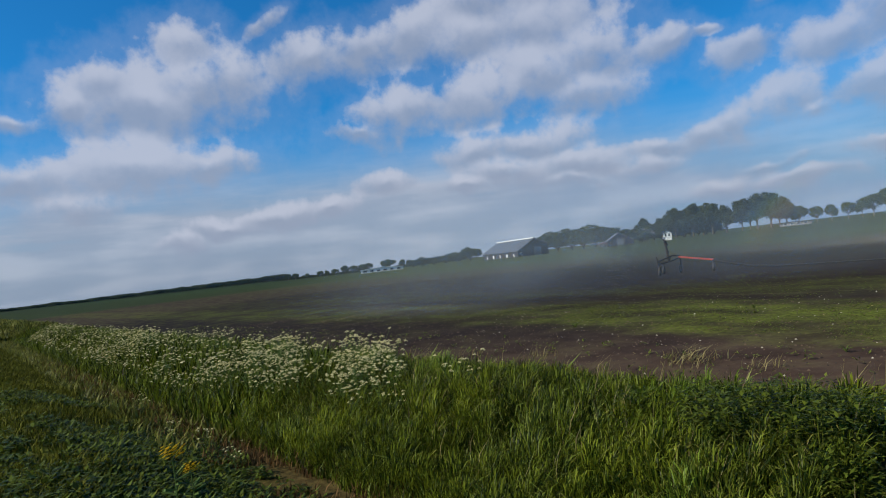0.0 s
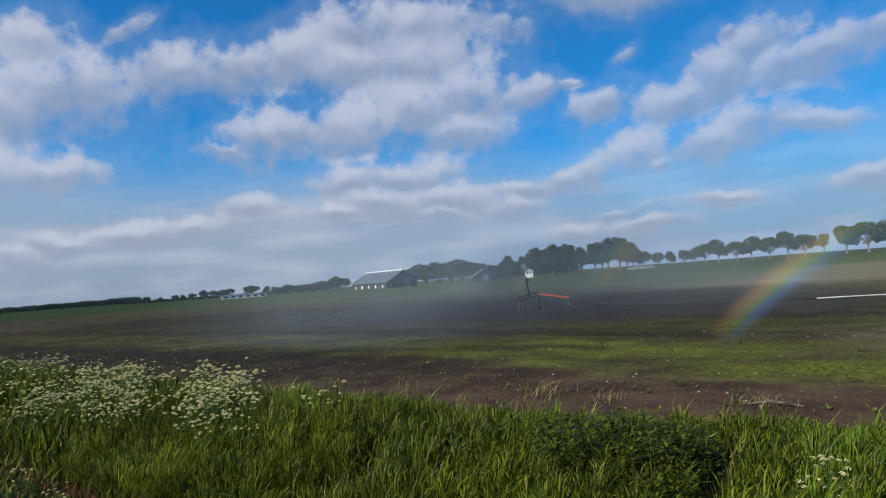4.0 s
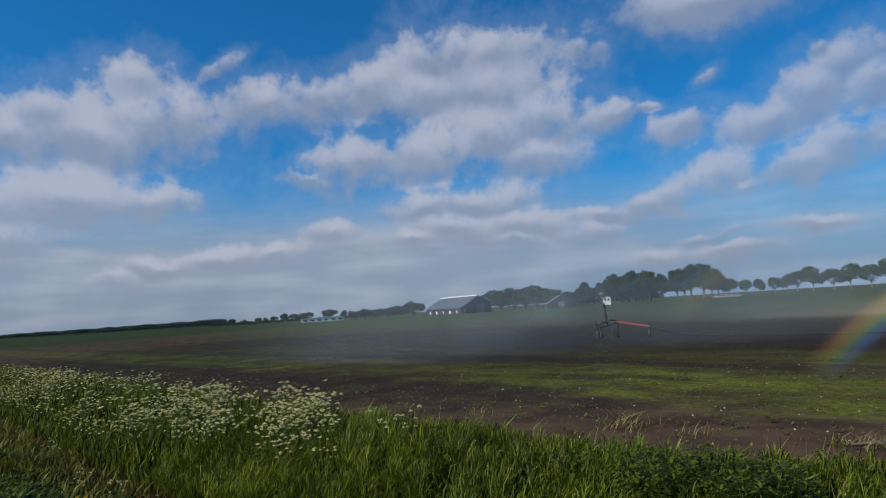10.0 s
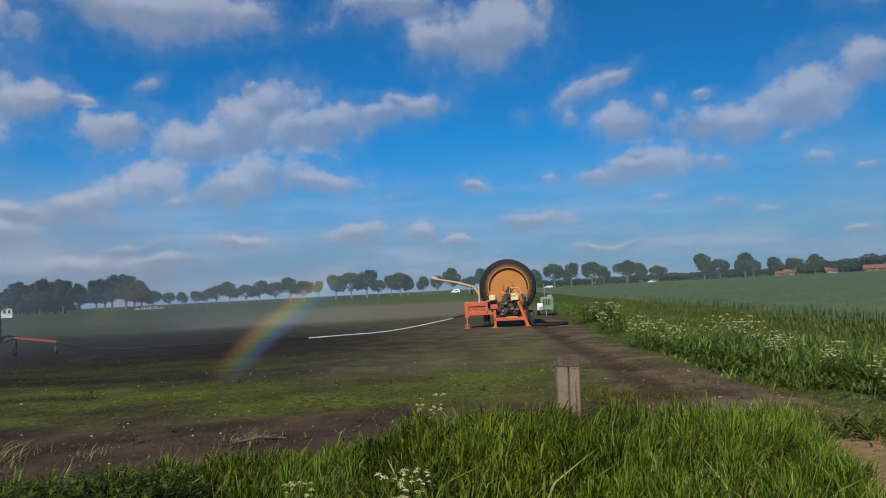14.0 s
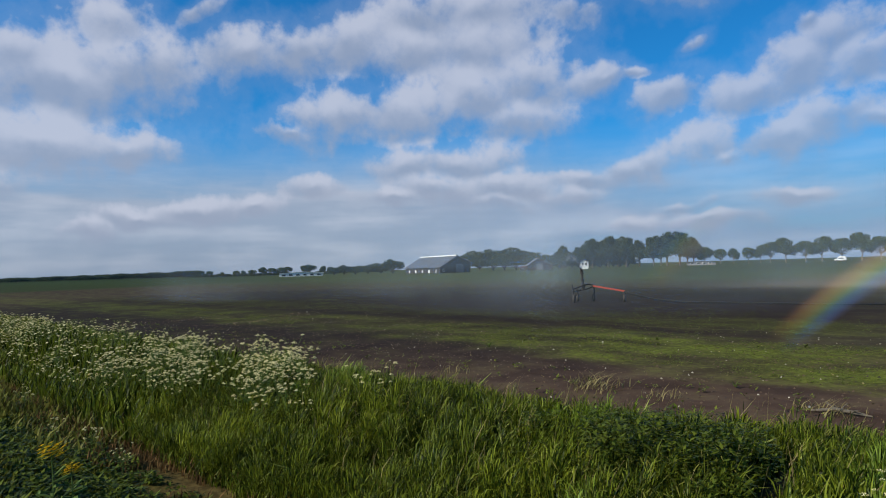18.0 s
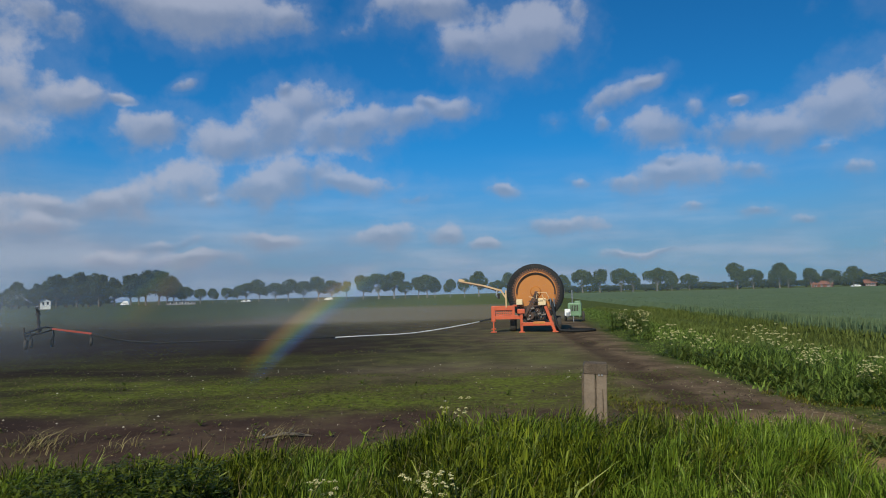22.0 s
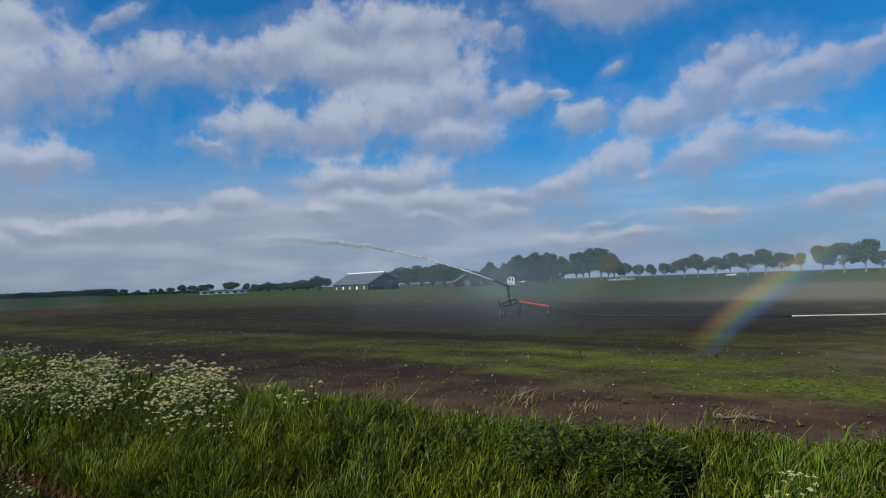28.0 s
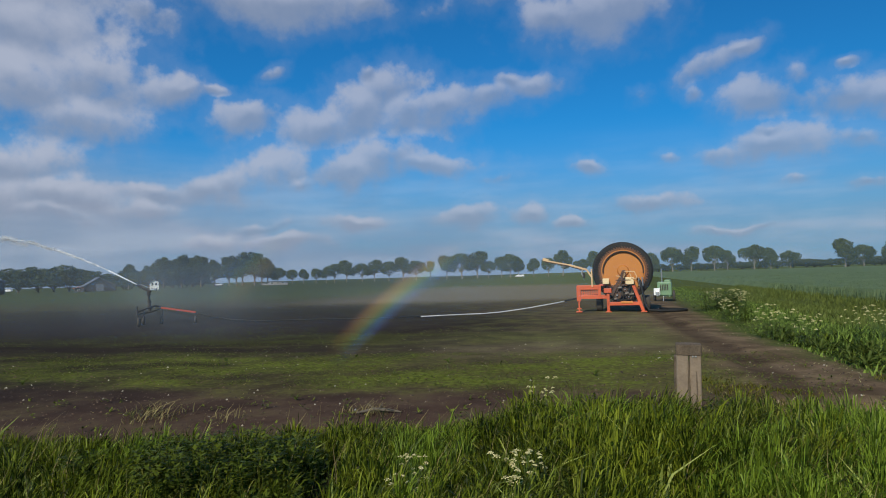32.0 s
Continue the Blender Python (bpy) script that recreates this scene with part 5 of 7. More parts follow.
ax_a = np.stack([np.cos(turn_a), np.sin(turn_a), r.uniform(-.3, .3, n)], 1) * half
ax_b = np.stack([-np.sin(turn_a), np.cos(turn_a), r.uniform(-.3, .3, n)], 1) * half
sheet("distant_parsley", np.stack([mid_p - ax_a, mid_p - ax_b, mid_p + ax_a, mid_p + ax_b], 1).reshape(-1, 3), np.arange(n * 4).reshape(-1, 4), PETAL,
      "drift of cream cow parsley blossom along the ditch", "wildflowers")
set_parsley(2, -6.4, -6.0, 4.6, 5.2, 21, 0.5, 0.65)
set_parsley(4, -0.12, 0.12, 4.3, 4.55, 3, 0.5, 0.62)
set_parsley(3, -0.95, -0.7, 4.45, 4.7, 5, 0.42, 0.52)
set_parsley(2, 0.05, 0.25, 6.9, 7.1, 9, 0.55, 0.65)
for n, px, py, dx, dy, seed in ((7, 7.5, 14.2, .3, .6, 31), (7, 7.1, 11.8, .25, .5, 32), (6, 6.85, 10.0, .15, .3, 33), (5, 6.75, 8.6, .15, .3, 37), (4, 6.3, 7.7, .15, .3, 38), (7, 6.0, 15.2, .25, 1.2, 34), (18, 8.5, 28, 0.8, 1.2, 35), (4, 6.6, 20, .3, 2.0, 36)):
    set_parsley(n, px - dx, px + dx, py - dy, py + dy, seed, *((0.5, 0.68) if py < 13 else (0.72, 0.95)))
set_parsley(5, -14, -5, 2.0, 2.6, 10, 0.35, 0.5)
for kind in PARSLEY:
    for ob in (*kind.children, kind):
        bpy.data.objects.remove(ob)

# a yellow flower on the near bank
RAPE = paint("yellow_petal", (0.8, 0.6, 0.03), (0.65, 0.42, 0.02), 8.0, 0.6, 0.0, leafy=0.2)


def yellow_flower(px, py, k):
    t = thing("yellow_flower", pose(px, py, float(height(px, py)), 0, 0, px * 90) @ Matrix.Scale(k, 4), "yellow flowering rape plant on the near ditch bank", "wildflower", "yellow flowers")
    bm = bmesh.new()
    tube(bm, [(0, 0, -0.03), (0.01, 0, 0.2), (0, 0.01, 0.42)], [0.006, 0.005, 0.003], 5)
    for i in range(6):
        a = i * 1.1
        tube(bm, [(0, 0, 0.1 + 0.03 * i), (0.09 * math.cos(a), 0.09 * math.sin(a), 0.13 + 0.03 * i)], [0.004, 0.012], 4)
    part("stem", bm, STEM, t)
    for i in range(5):
        um = bmesh.new()
        a, d = i * 1.26, 0.05 if i else 0
        for j in range(9):
            c = Vector((d * math.cos(a) + 0.022 * math.cos(j * 2.4), d * math.sin(a) + 0.022 * math.sin(j * 2.4), 0.38 + 0.008 * j - 0.25 * d))
            q = [um.verts.new(c + Vector((0.017 * math.cos(w), 0.017 * math.sin(w), 0.014 * (w > 3)))) for w in (0, 1.57, 3.14, 4.71)]
            um.faces.new(q)
        part("flower_head", um, RAPE, t)


for px, py, k in ((-6.1, 1.4, 1.4), (-6.0, 1.52, 1.15), (-6.25, 1.58, 1.0)):
    yellow_flower(px, py, k)


# ---------------------------------------------------------------- gate posts
def gate_post(px, py, turn, label, round_top, stout, lift):
    p = thing("gate_post", pose(px, py, float(height(px, py)) + lift, 0, 1.5, turn) @ Matrix.Diagonal((stout, stout, 1, 1)), label, "post", "gate posts at the dam")
    bm = bmesh.new()
    # two weathered halves with a split between them
    for sx, wide, drop in ((-0.055, 0.10, 0.0), (0.052, 0.096, 0.008)):
        box(bm, sx, 0, 0.2 - drop, wide, 0.17, 1.3, bevel=0.012)
    part("shaft", bm, WOOD, p)
    bm = bmesh.new()
    if round_top:
        for k in range(4):
            box(bm, -0.078 + 0.052 * k, 0, 0.875 + (0.012 if k in (1, 2) else 0), 0.047, 0.18, 0.16, bevel=0.02)
    else:
        box(bm, 0, 0, 0.89, 0.212, 0.18, 0.12, bevel=0.014)
    part("post_head", bm, OLD_WOOD, p, "dark worn head of the post")
    bm = bmesh.new()
    # dark strip down the left edge, colouring in its shade
    box(bm, -0.112, 0.01, 0.32, 0.02, 0.15, 1.0, bevel=0.006)
    part("bark_edge", bm, OLD_WOOD, p, "dark strip painted for the post's shaded left edge")
    for k in range(2):
        bm = bmesh.new()
        cx = (-0.004, 0.058)[k]
        tube(bm, [(cx, -0.087, 0.78 - 0.1 * k), (cx + 0.006, -0.088, 0.5), (cx - 0.004, -0.087, 0.1)], [0.004, 0.007, 0.004], 5)
        part("crack", bm, OLD_WOOD, p, "dark drying crack")
    bm = bmesh.new()
    for sx in (0.03, 0.055):
        tube(bm, [(sx, -0.085, 0.83), (sx, -0.1, 0.83)], 0.008, 6)
    part("bolt", bm, STEEL, p, "two shiny bolts")
    return p


gate_post(1.70, 6.8, -12, "square weathered wooden gate post, split down its face", False, 1.17, 0.03)
gate_post(6.64, 6.44, -42, "square weathered wooden gate post with a ribbed rounded head", True, 1.08, 0.1)


# ---------------------------------------------------------------- hose reel irrigator
def wheel(parent, name, px, py, pz, r, wide, turn=0.0, rim=ORANGE):
    m = pose(px, py, pz, 0, 0, turn)
    bm = bmesh.new()
    h = wide / 2
    lathe(bm, [(-h * 0.7, r * 0.62), (-h, r * 0.75), (-h * 0.95, r * 0.93), (-h * 0.6, r), (h * 0.6, r), (h * 0.95, r * 0.93), (h, r * 0.75), (h * 0.7, r * 0.62)], 28, m)
    w = part(name, bm, RUBBER, parent, "black rubber tyre", True)
    bm = bmesh.new()
    lathe(bm, [(-h * 0.55, r * 0.6), (-h * 0.3, r * 0.25), (-h * 0.45, r * 0.12), (h * 0.45, r * 0.12), (h * 0.3, r * 0.25), (h * 0.55, r * 0.6)], 20, m)
    part("rim", bm, rim, w)
    return w


DULL_STEEL = paint("dull_worn_steel", (0.2, 0.17, 0.15), (0.07, 0.055, 0.045), 6.0, 0.5, 0.1, metal=0.3)
TAN_RUST = paint("tan_rusty_steel", (0.2, 0.088, 0.042), (0.09, 0.042, 0.025), 5.0, 0.7, 0.1)
DULL_PIPE = paint("dusty_pipe", (0.036, 0.034, 0.032), (0.014, 0.0135, 0.013), 5.0, 0.8, 0.1)
RUST = paint("rusty_brown_steel", (0.26, 0.1, 0.035), (0.12, 0.05, 0.022), 3.0, 0.8, 0.1)


def make_irrigator():
    t = thing("hose_reel_irrigator", pose(4.35, 27.6, 0, 0, 0, -9), "orange hose reel irrigation machine with a drum of black pipe", "irrigator")
    zc, yc = 1.74, 0.75
    turned = pose(0, yc, zc, 0, 0, 90 - 4)
    # pipe wound in layers on the drum
    bm = bmesh.new()
    prof = [(-0.66, 0.86)]
    for k in range(12):
        a = -0.66 + 0.11 * k
        prof += [(a, 1.2), (a + 0.028, 1.25), (a + 0.082, 1.25), (a + 0.11, 1.2)]
    lathe(bm, prof + [(0.66, 0.96)], 56, turned)
    coil = part("pipe_coil", bm, BLACK_PIPE, t, "wound black irrigation pipe", True)
    bm = bmesh.new()
    for k in range(56):        # the tie bars that show between flange and coil
        a = 2 * math.pi * k / 56
        d = Vector((math.cos(a), 0, math.sin(a)))
        beam(bm, Vector((0, -0.015, zc)) + 0.9 * d, Vector((0, 0.0, zc)) + (1.03 + 0.015 * (k % 3)) * d, 0.04, 0.05)
    part("spoke_ring", bm, TAN_RUST, coil, "short tan spokes round the flange")
    bm = bmesh.new()
    for k in range(72):        # worn edges of the wound pipe, catching the light
        a = 2 * math.pi * (k + 0.5) / 72
        d = Vector((math.cos(a), 0, math.sin(a)))
        beam(bm, Vector((0, 0.07, zc)) + 1.1 * d, Vector((0, 0.1, zc)) + (1.235 + 0.012 * (k % 2)) * d, 0.03, 0.035)
    part("pipe_edges", bm, DULL_PIPE, coil, "dusty edges of the wound pipe")
    bm = bmesh.new()
    lathe(bm, [(-0.02, 0.985), (0.0, 0.985), (0.0, 0.84), (-0.02, 0.84)], 64, pose(0, 0.012, zc, 0, 0, -90))
    part("rim_ring", bm, RUST, coil, "rusty orange ring round the flange")
    bm = bmesh.new()
    lathe(bm, [(-0.03, 0.9), (0.0, 0.91), (0.0, 0.89), (0.035, 0.885), (0.035, 0.862), (-0.02, 0.855), (-0.02, 0.25), (0.06, 0.2), (0.06, 0.05)], 64, pose(0, -0.03, zc, 0, 0, -90))
    part("flange", bm, AMBER, t, "broad amber side plate of the drum", False)
    bm = bmesh.new()
    ring = [(0.83 * math.cos(a), -0.085, zc + 0.83 * math.sin(a)) for a in (radians(q) for q in range(-8, 189, 6))]
    tube(bm, ring, 0.032, 6)
    part("brake_band", bm, DARK_STEEL, t, "dark band over the drum plate")
    bm = bmesh.new()
    lathe(bm, [(-0.03, 1.0), (0.03, 1.0), (0.03, 0.3), (-0.03, 0.3)], 48, pose(-0.05, 1.46, zc, 0, 0, 90))
    part("rear_flange", bm, ORANGE, t)
    # chassis
    bm = bmesh.new()
    beam(bm, (-0.7, -0.35, 0.36), (0.72, -0.35, 0.36), 0.14, 0.15)
    beam(bm, (-0.65, -0.35, 0.0), (-0.65, -0.35, 0.78), 0.14, 0.12)
    beam(bm, (0.40, -0.3, 1.12), (0.78, -0.36, 0.0), 0.16, 0.13)
    beam(bm, (-0.65, -0.35, 0.72), (-0.65, 1.6, 0.72), 0.12, 0.14)
    beam(bm, (0.6, -0.3, 0.62), (0.6, 1.6, 0.62), 0.12, 0.14)
    beam(bm, (-0.7, 1.5, 0.55), (0.7, 1.5, 0.55), 0.14, 0.14)
    part("chassis", bm, RED, t, "red-lead painted steel chassis")
    bm = bmesh.new()
    box(bm, 0.1, -0.42, 0.42, 0.5, 0.04, 0.1, bevel=0.01)
    part("step_plate", bm, ORANGE, t)
    for sx, leg in ((-0.65, "left"), (0.78, "right")):
        bm = bmesh.new()
        box(bm, sx, -0.36, 0.02, 0.26, 0.24, 0.04, bevel=0.01)
        part("foot_plate", bm, RED, t)
    # the side platform with its jack
    bm = bmesh.new()
    beam(bm, (-1.95, -0.2, 1.07), (-1.0, -0.2, 1.07), 0.12, 0.2)
    beam(bm, (-1.95, -0.2, 0.66), (-0.62, -0.2, 0.66), 0.12, 0.17)
    beam(bm, (-1.88, -0.2, 1.15), (-1.88, -0.2, 0.48), 0.14, 0.18)
    beam(bm, (-1.0, -0.2, 1.15), (-1.0, -0.2, 0.62), 0.12, 0.12)
    beam(bm, (-1.0, -0.2, 1.17), (-0.75, -0.2, 1.17), 0.1, 0.08)
    beam(bm, (-1.6, -0.2, 0.72), (-1.6, 0.8, 0.72), 0.1, 0.1)
    part("side_platform", bm, RED, t, "red side frame of the machine")
    bm = bmesh.new()
    for k in range(9):
        beam(bm, (-1.82 + 0.095 * k, -0.17, 0.74), (-1.82 + 0.095 * k, -0.17, 1.0), 0.02, 0.035)
    for k in range(3):
        beam(bm, (-1.86, -0.15, 0.79 + 0.08 * k), (-1.02, -0.15, 0.79 + 0.08 * k), 0.02, 0.03)
    part("guard_mesh", bm, RED, t, "red guard mesh")
    bm = bmesh.new()
    beam(bm, (-1.88, -0.2, 0.5), (-1.88, -0.2, 0.05), 0.06, 0.06)
    box(bm, -1.88, -0.2, 0.03, 0.26, 0.2, 0.05, bevel=0.012)
    box(bm, -1.88, -0.2, 0.16, 0.2, 0.06, 0.05, bevel=0.012)
    part("jack_leg", bm, RED, t)
    wheel(t, "wheel", -1.05, 0.55, 0.33, 0.33, 0.26)
    wheel(t, "wheel", 0.95, 0.75, 0.33, 0.33, 0.26)
    wheel(t, "wheel", -1.05, 1.2, 0.33, 0.33, 0.26)
    # gearbox, engine and drive between the legs
    bm = bmesh.new()
    box(bm, -0.12, -0.12, 0.86, 0.5, 0.3, 0.42, bevel=0.05)
    box(bm, 0.28, -0.1, 0.92, 0.34, 0.3, 0.3, bevel=0.05)
    # wide dark slab added for the shadow under the drum
    box(bm, 0.0, 0.6, 0.42, 1.1, 1.3, 0.2, bevel=0.03)
    part("gearbox", bm, DARK_STEEL, t, "oily dark gearbox, with a dark slab for the shadow under the drum")
    bm = bmesh.new()
    box(bm, -0.42, -0.14, 0.98, 0.3, 0.25, 0.26, pose(0, 0, 0, 0, 20, 0), 0.04)
    for k in range(5):
        box(bm, -0.42 + 0.055 * (k - 2), -0.28, 0.98 + 0.02 * (2 - k), 0.02, 0.06, 0.22, pose(0, 0, 0, 0, 20, 0))
    part("turbine_housing", bm, OILY_RUST, t, "rusty finned turbine housing")
    for px, pz, r in ((-0.28, 0.72, 0.17), (0.2, 0.66, 0.13), (0.05, 0.95, 0.1)):
        bm = bmesh.new()
        lathe(bm, [(-0.03, r), (0.03, r), (0.03, r * 0.8), (0.015, r * 0.75), (0.015, r * 0.3), (0.05, r * 0.25)], 18, pose(px, -0.34, pz, 0, 0, -90))
        pulley = part("pulley", bm, OILY_RUST, t, "rusty drive pulley")
        bm = bmesh.new()
        lathe(bm, [(-0.02, r * 0.2), (0.02, r * 0.2)], 10, pose(px, -0.41, pz, 0, 0, -90))
        part("axle_end", bm, STEEL, pulley)
    for px, pz, r_, l_ in ((-0.16, 1.02, 0.05, 0.16), (0.12, 0.78, 0.06, 0.14), (0.3, 0.74, 0.045, 0.2), (-0.34, 0.56, 0.05, 0.12)):
        bm = bmesh.new()
        tube(bm, [(px - l_ / 2, -0.43, pz), (px + l_ / 2, -0.43, pz + 0.03)], r_, 10)
        tube(bm, [(px, -0.43, pz), (px, -0.46, pz + 0.12)], r_ * 0.5, 8)
        part("valve_body", bm, DULL_STEEL, t, "dull worn valve body")
    bm = bmesh.new()
    for px in (-0.45, -0.05, 0.2, 0.36):
        tube(bm, [(px, -0.4, 0.5), (px + 0.04, -0.43, 0.75), (px - 0.03, -0.4, 1.05)], 0.018, 6)
    part("hydraulic_lines", bm, BLACK_PIPE, t, "thin black hydraulic lines")
    bm = bmesh.new()
    tube(bm, [(-0.5, -0.25, 0.55), (-0.2, -0.38, 0.5), (0.3, -0.36, 0.53), (0.45, -0.34, 0.9)], 0.03, 8)
    tube(bm, [(-0.4, -0.33, 1.14), (0.1, -0.33, 1.08), (0.4, -0.33, 1.14)], 0.03, 8)
    tube(bm, [(0.1, -0.4, 0.5), (0.16, -0.42, 0.8), (0.3, -0.4, 1.15), (0.34, -0.4, 1.4)], 0.025, 8)
    part("pipework", bm, BLACK_PIPE, t, "bent black feed pipes")
    bm = bmesh.new()
    beam(bm, (-0.5, -0.4, 0.72), (0.02, -0.45, 1.72), 0.07, 0.12)
    beam(bm, (-0.3, -0.4, 0.85), (0.1, -0.45, 1.66), 0.06, 0.07)
    beam(bm, (-0.32, -0.45, 1.35), (0.3, -0.45, 1.35), 0.05, 0.05)
    beam(bm, (-0.45, -0.42, 1.1), (0.3, -0.42, 1.18), 0.05, 0.06)
    part("drive_arm", bm, OILY_RUST, t, "dark rusty slanting drive arms")
    bm = bmesh.new()
    box(bm, 0.02, -0.46, 1.7, 0.16, 0.12, 0.14, bevel=0.03)
    part("arm_head", bm, OILY_RUST, t)
    bm = bmesh.new()
    box(bm, -0.72, -0.3, 1.32, 0.27, 0.25, 0.24, bevel=0.02)
    part("tool_box", bm, CREAM, t, "amber tool box")
    bm = bmesh.new()
    box(bm, 0.25, -0.35, 1.32, 0.34, 0.25, 0.3, bevel=0.02)
    part("tool_box", bm, CREAM, t, "amber tool box")
    bm = bmesh.new()
    box(bm, -0.66, -0.35, 0.92, 0.32, 0.25, 0.2, bevel=0.02)
    part("gear_cover", bm, RED, t)
    bm = bmesh.new()
    tube(bm, [(0.02, -0.5, 1.45), (0.06, -0.5, 1.72), (0.45, -0.5, 1.7), (0.54, -0.5, 1.5), (0.5, -0.5, 1.38), (0.34, -0.5, 1.42), (0.26, -0.5, 1.62)], 0.022, 7)
    tube(bm, [(-0.3, -0.5, 1.55), (-0.1, -0.5, 1.48)], 0.02, 6)
    part("hand_rail", bm, YELLOW, t, "bent tan hand rail")
    # black supply hose over the right-hand side
    bm = bmesh.new()
    tube(bm, [(0.6, -0.2, 1.4), (0.68, -0.32, 1.25), (0.74, -0.35, 0.9), (0.84, -0.4, 0.35), (0.98, -0.5, 0.08), (1.4, -0.6, 0.06), (2.0, -0.65, 0.06), (2.45, -0.35, 0.06), (2.4, 0.1, 0.06),
              (1.9, 0.2, 0.06), (1.5, 0.9, 0.06)], 0.06, 10)
    part("supply_hose", bm, BLACK_PIPE, t, "black supply hose looped on the ground", True)
    bm = bmesh.new()
    for px in (0.62, 0.76):
        tube(bm, [(px, -0.3, 1.45), (px + 0.02, -0.32, 1.1)], 0.03, 8)
    part("valve", bm, STEEL, t)
    # the lifting arm
    bm = bmesh.new()
    beam(bm, (-3.36, -0.3, 2.31), (-2.15, -0.3, 2.05), 0.05, 0.06)
    beam(bm, (-2.25, -0.3, 2.07), (-1.5, -0.3, 1.84), 0.07, 0.075)
    beam(bm, (-1.52, -0.3, 1.86), (-1.3, -0.3, 1.5), 0.065, 0.065)
    beam(bm, (-1.3, -0.3, 1.85), (-1.3, -0.3, 1.1), 0.06, 0.06)
    part("lifting_arm", bm, YELLOW, t, "long faded yellow lifting arm")
    bm = bmesh.new()
    # dark strips below the arm, colouring its underside as in shade
    beam(bm, (-3.3, -0.29, 2.25), (-2.2, -0.29, 2.01), 0.03, 0.05)
    beam(bm, (-2.2, -0.29, 2.0), (-1.6, -0.29, 1.81), 0.03, 0.05)
    part("arm_rail", bm, OILY_RUST, t, "dark strip painted for the shaded underside of the lifting arm")
    bm = bmesh.new()
    beam(bm, (-3.37, -0.3, 2.36), (-3.12, -0.3, 2.3), 0.07, 0.1)
    part("arm_tip", bm, YELLOW, t)
    bm = bmesh.new()
    tube(bm, [(-1.68, -0.3, 1.86), (-1.72, -0.32, 1.66), (-1.66, -0.32, 1.55)], 0.03, 6)
    part("winch_hook", bm, STEEL, t)
    bm = bmesh.new()
    tube(bm, [(-1.62, -0.32, 1.7), (-1.62, -0.32, 1.48)], 0.05, 8)
    part("winch", bm, DARK_STEEL, t)
    return t


make_irrigator()


# ---------------------------------------------------------------- pump unit behind the reel
def make_pump():
    t = thing("diesel_pump", pose(7.86, 36.3, 0, 0, 0, -14) @ Matrix.Diagonal((0.66, 0.66, 0.95, 1)), "small pale green diesel pump on wheels", "pump")
    bm = bmesh.new()
    box(bm, 0.1, 0.3, 0.72, 1.15, 1.6, 0.8, bevel=0.06)
    box(bm, 0.35, 0.2, 1.16, 0.5, 1.2, 0.16, bevel=0.05)
    part("engine_hood", bm, GREEN, t)
    bm = bmesh.new()
    for k in range(5):
        box(bm, -0.2 + 0.14 * k, -0.52, 0.8, 0.08, 0.03, 0.35, bevel=0.008)
    part("grille", bm, DARK_STEEL, t)
    bm = bmesh.new()
    box(bm, -0.5, -0.62, 0.55, 0.5, 0.2, 0.42, bevel=0.04)
    part("panel", bm, WHITE, t, "pale control panel")
    bm = bmesh.new()
    box(bm, -0.45, -0.75, 0.45, 0.3, 0.1, 0.3, bevel=0.03)
    part("pump_housing", bm, STEEL, t)
    bm = bmesh.new()
    tube(bm, [(-0.1, 0.2, 1.1), (-0.1, 0.2, 1.9)], [0.05, 0.045], 10)
    tube(bm, [(-0.1, 0.2, 1.4), (-0.1, 0.2, 1.7)], 0.075, 10)
    part("exhaust", bm, STEEL, t)
    bm = bmesh.new()
    beam(bm, (-0.7, 0.2, 0.33), (0.8, 0.2, 0.33), 0.12, 0.12)
    beam(bm, (-0.4, -0.7, 0.3), (-0.4, 1.1, 0.3), 0.1, 0.1)
    beam(bm, (0.5, -0.7, 0.3), (0.5, 1.1, 0.3), 0.1, 0.1)
    part("frame", bm, GREEN, t)
    wheel(t, "wheel", 0.82, 0.2, 0.3, 0.3, 0.22, rim=GREEN)
    wheel(t, "wheel", -0.72, 0.2, 0.3, 0.3, 0.22, rim=GREEN)
    bm = bmesh.new()
    beam(bm, (0.0, -0.7, 0.3), (0.0, -0.7, 0.0), 0.07, 0.07)
    part("jack_leg", bm, STEEL, t)


make_pump()


# ---------------------------------------------------------------- gun cart, hose, water
CART = Vector((-15.95, 25.3, 0))
CART_TURN = 24


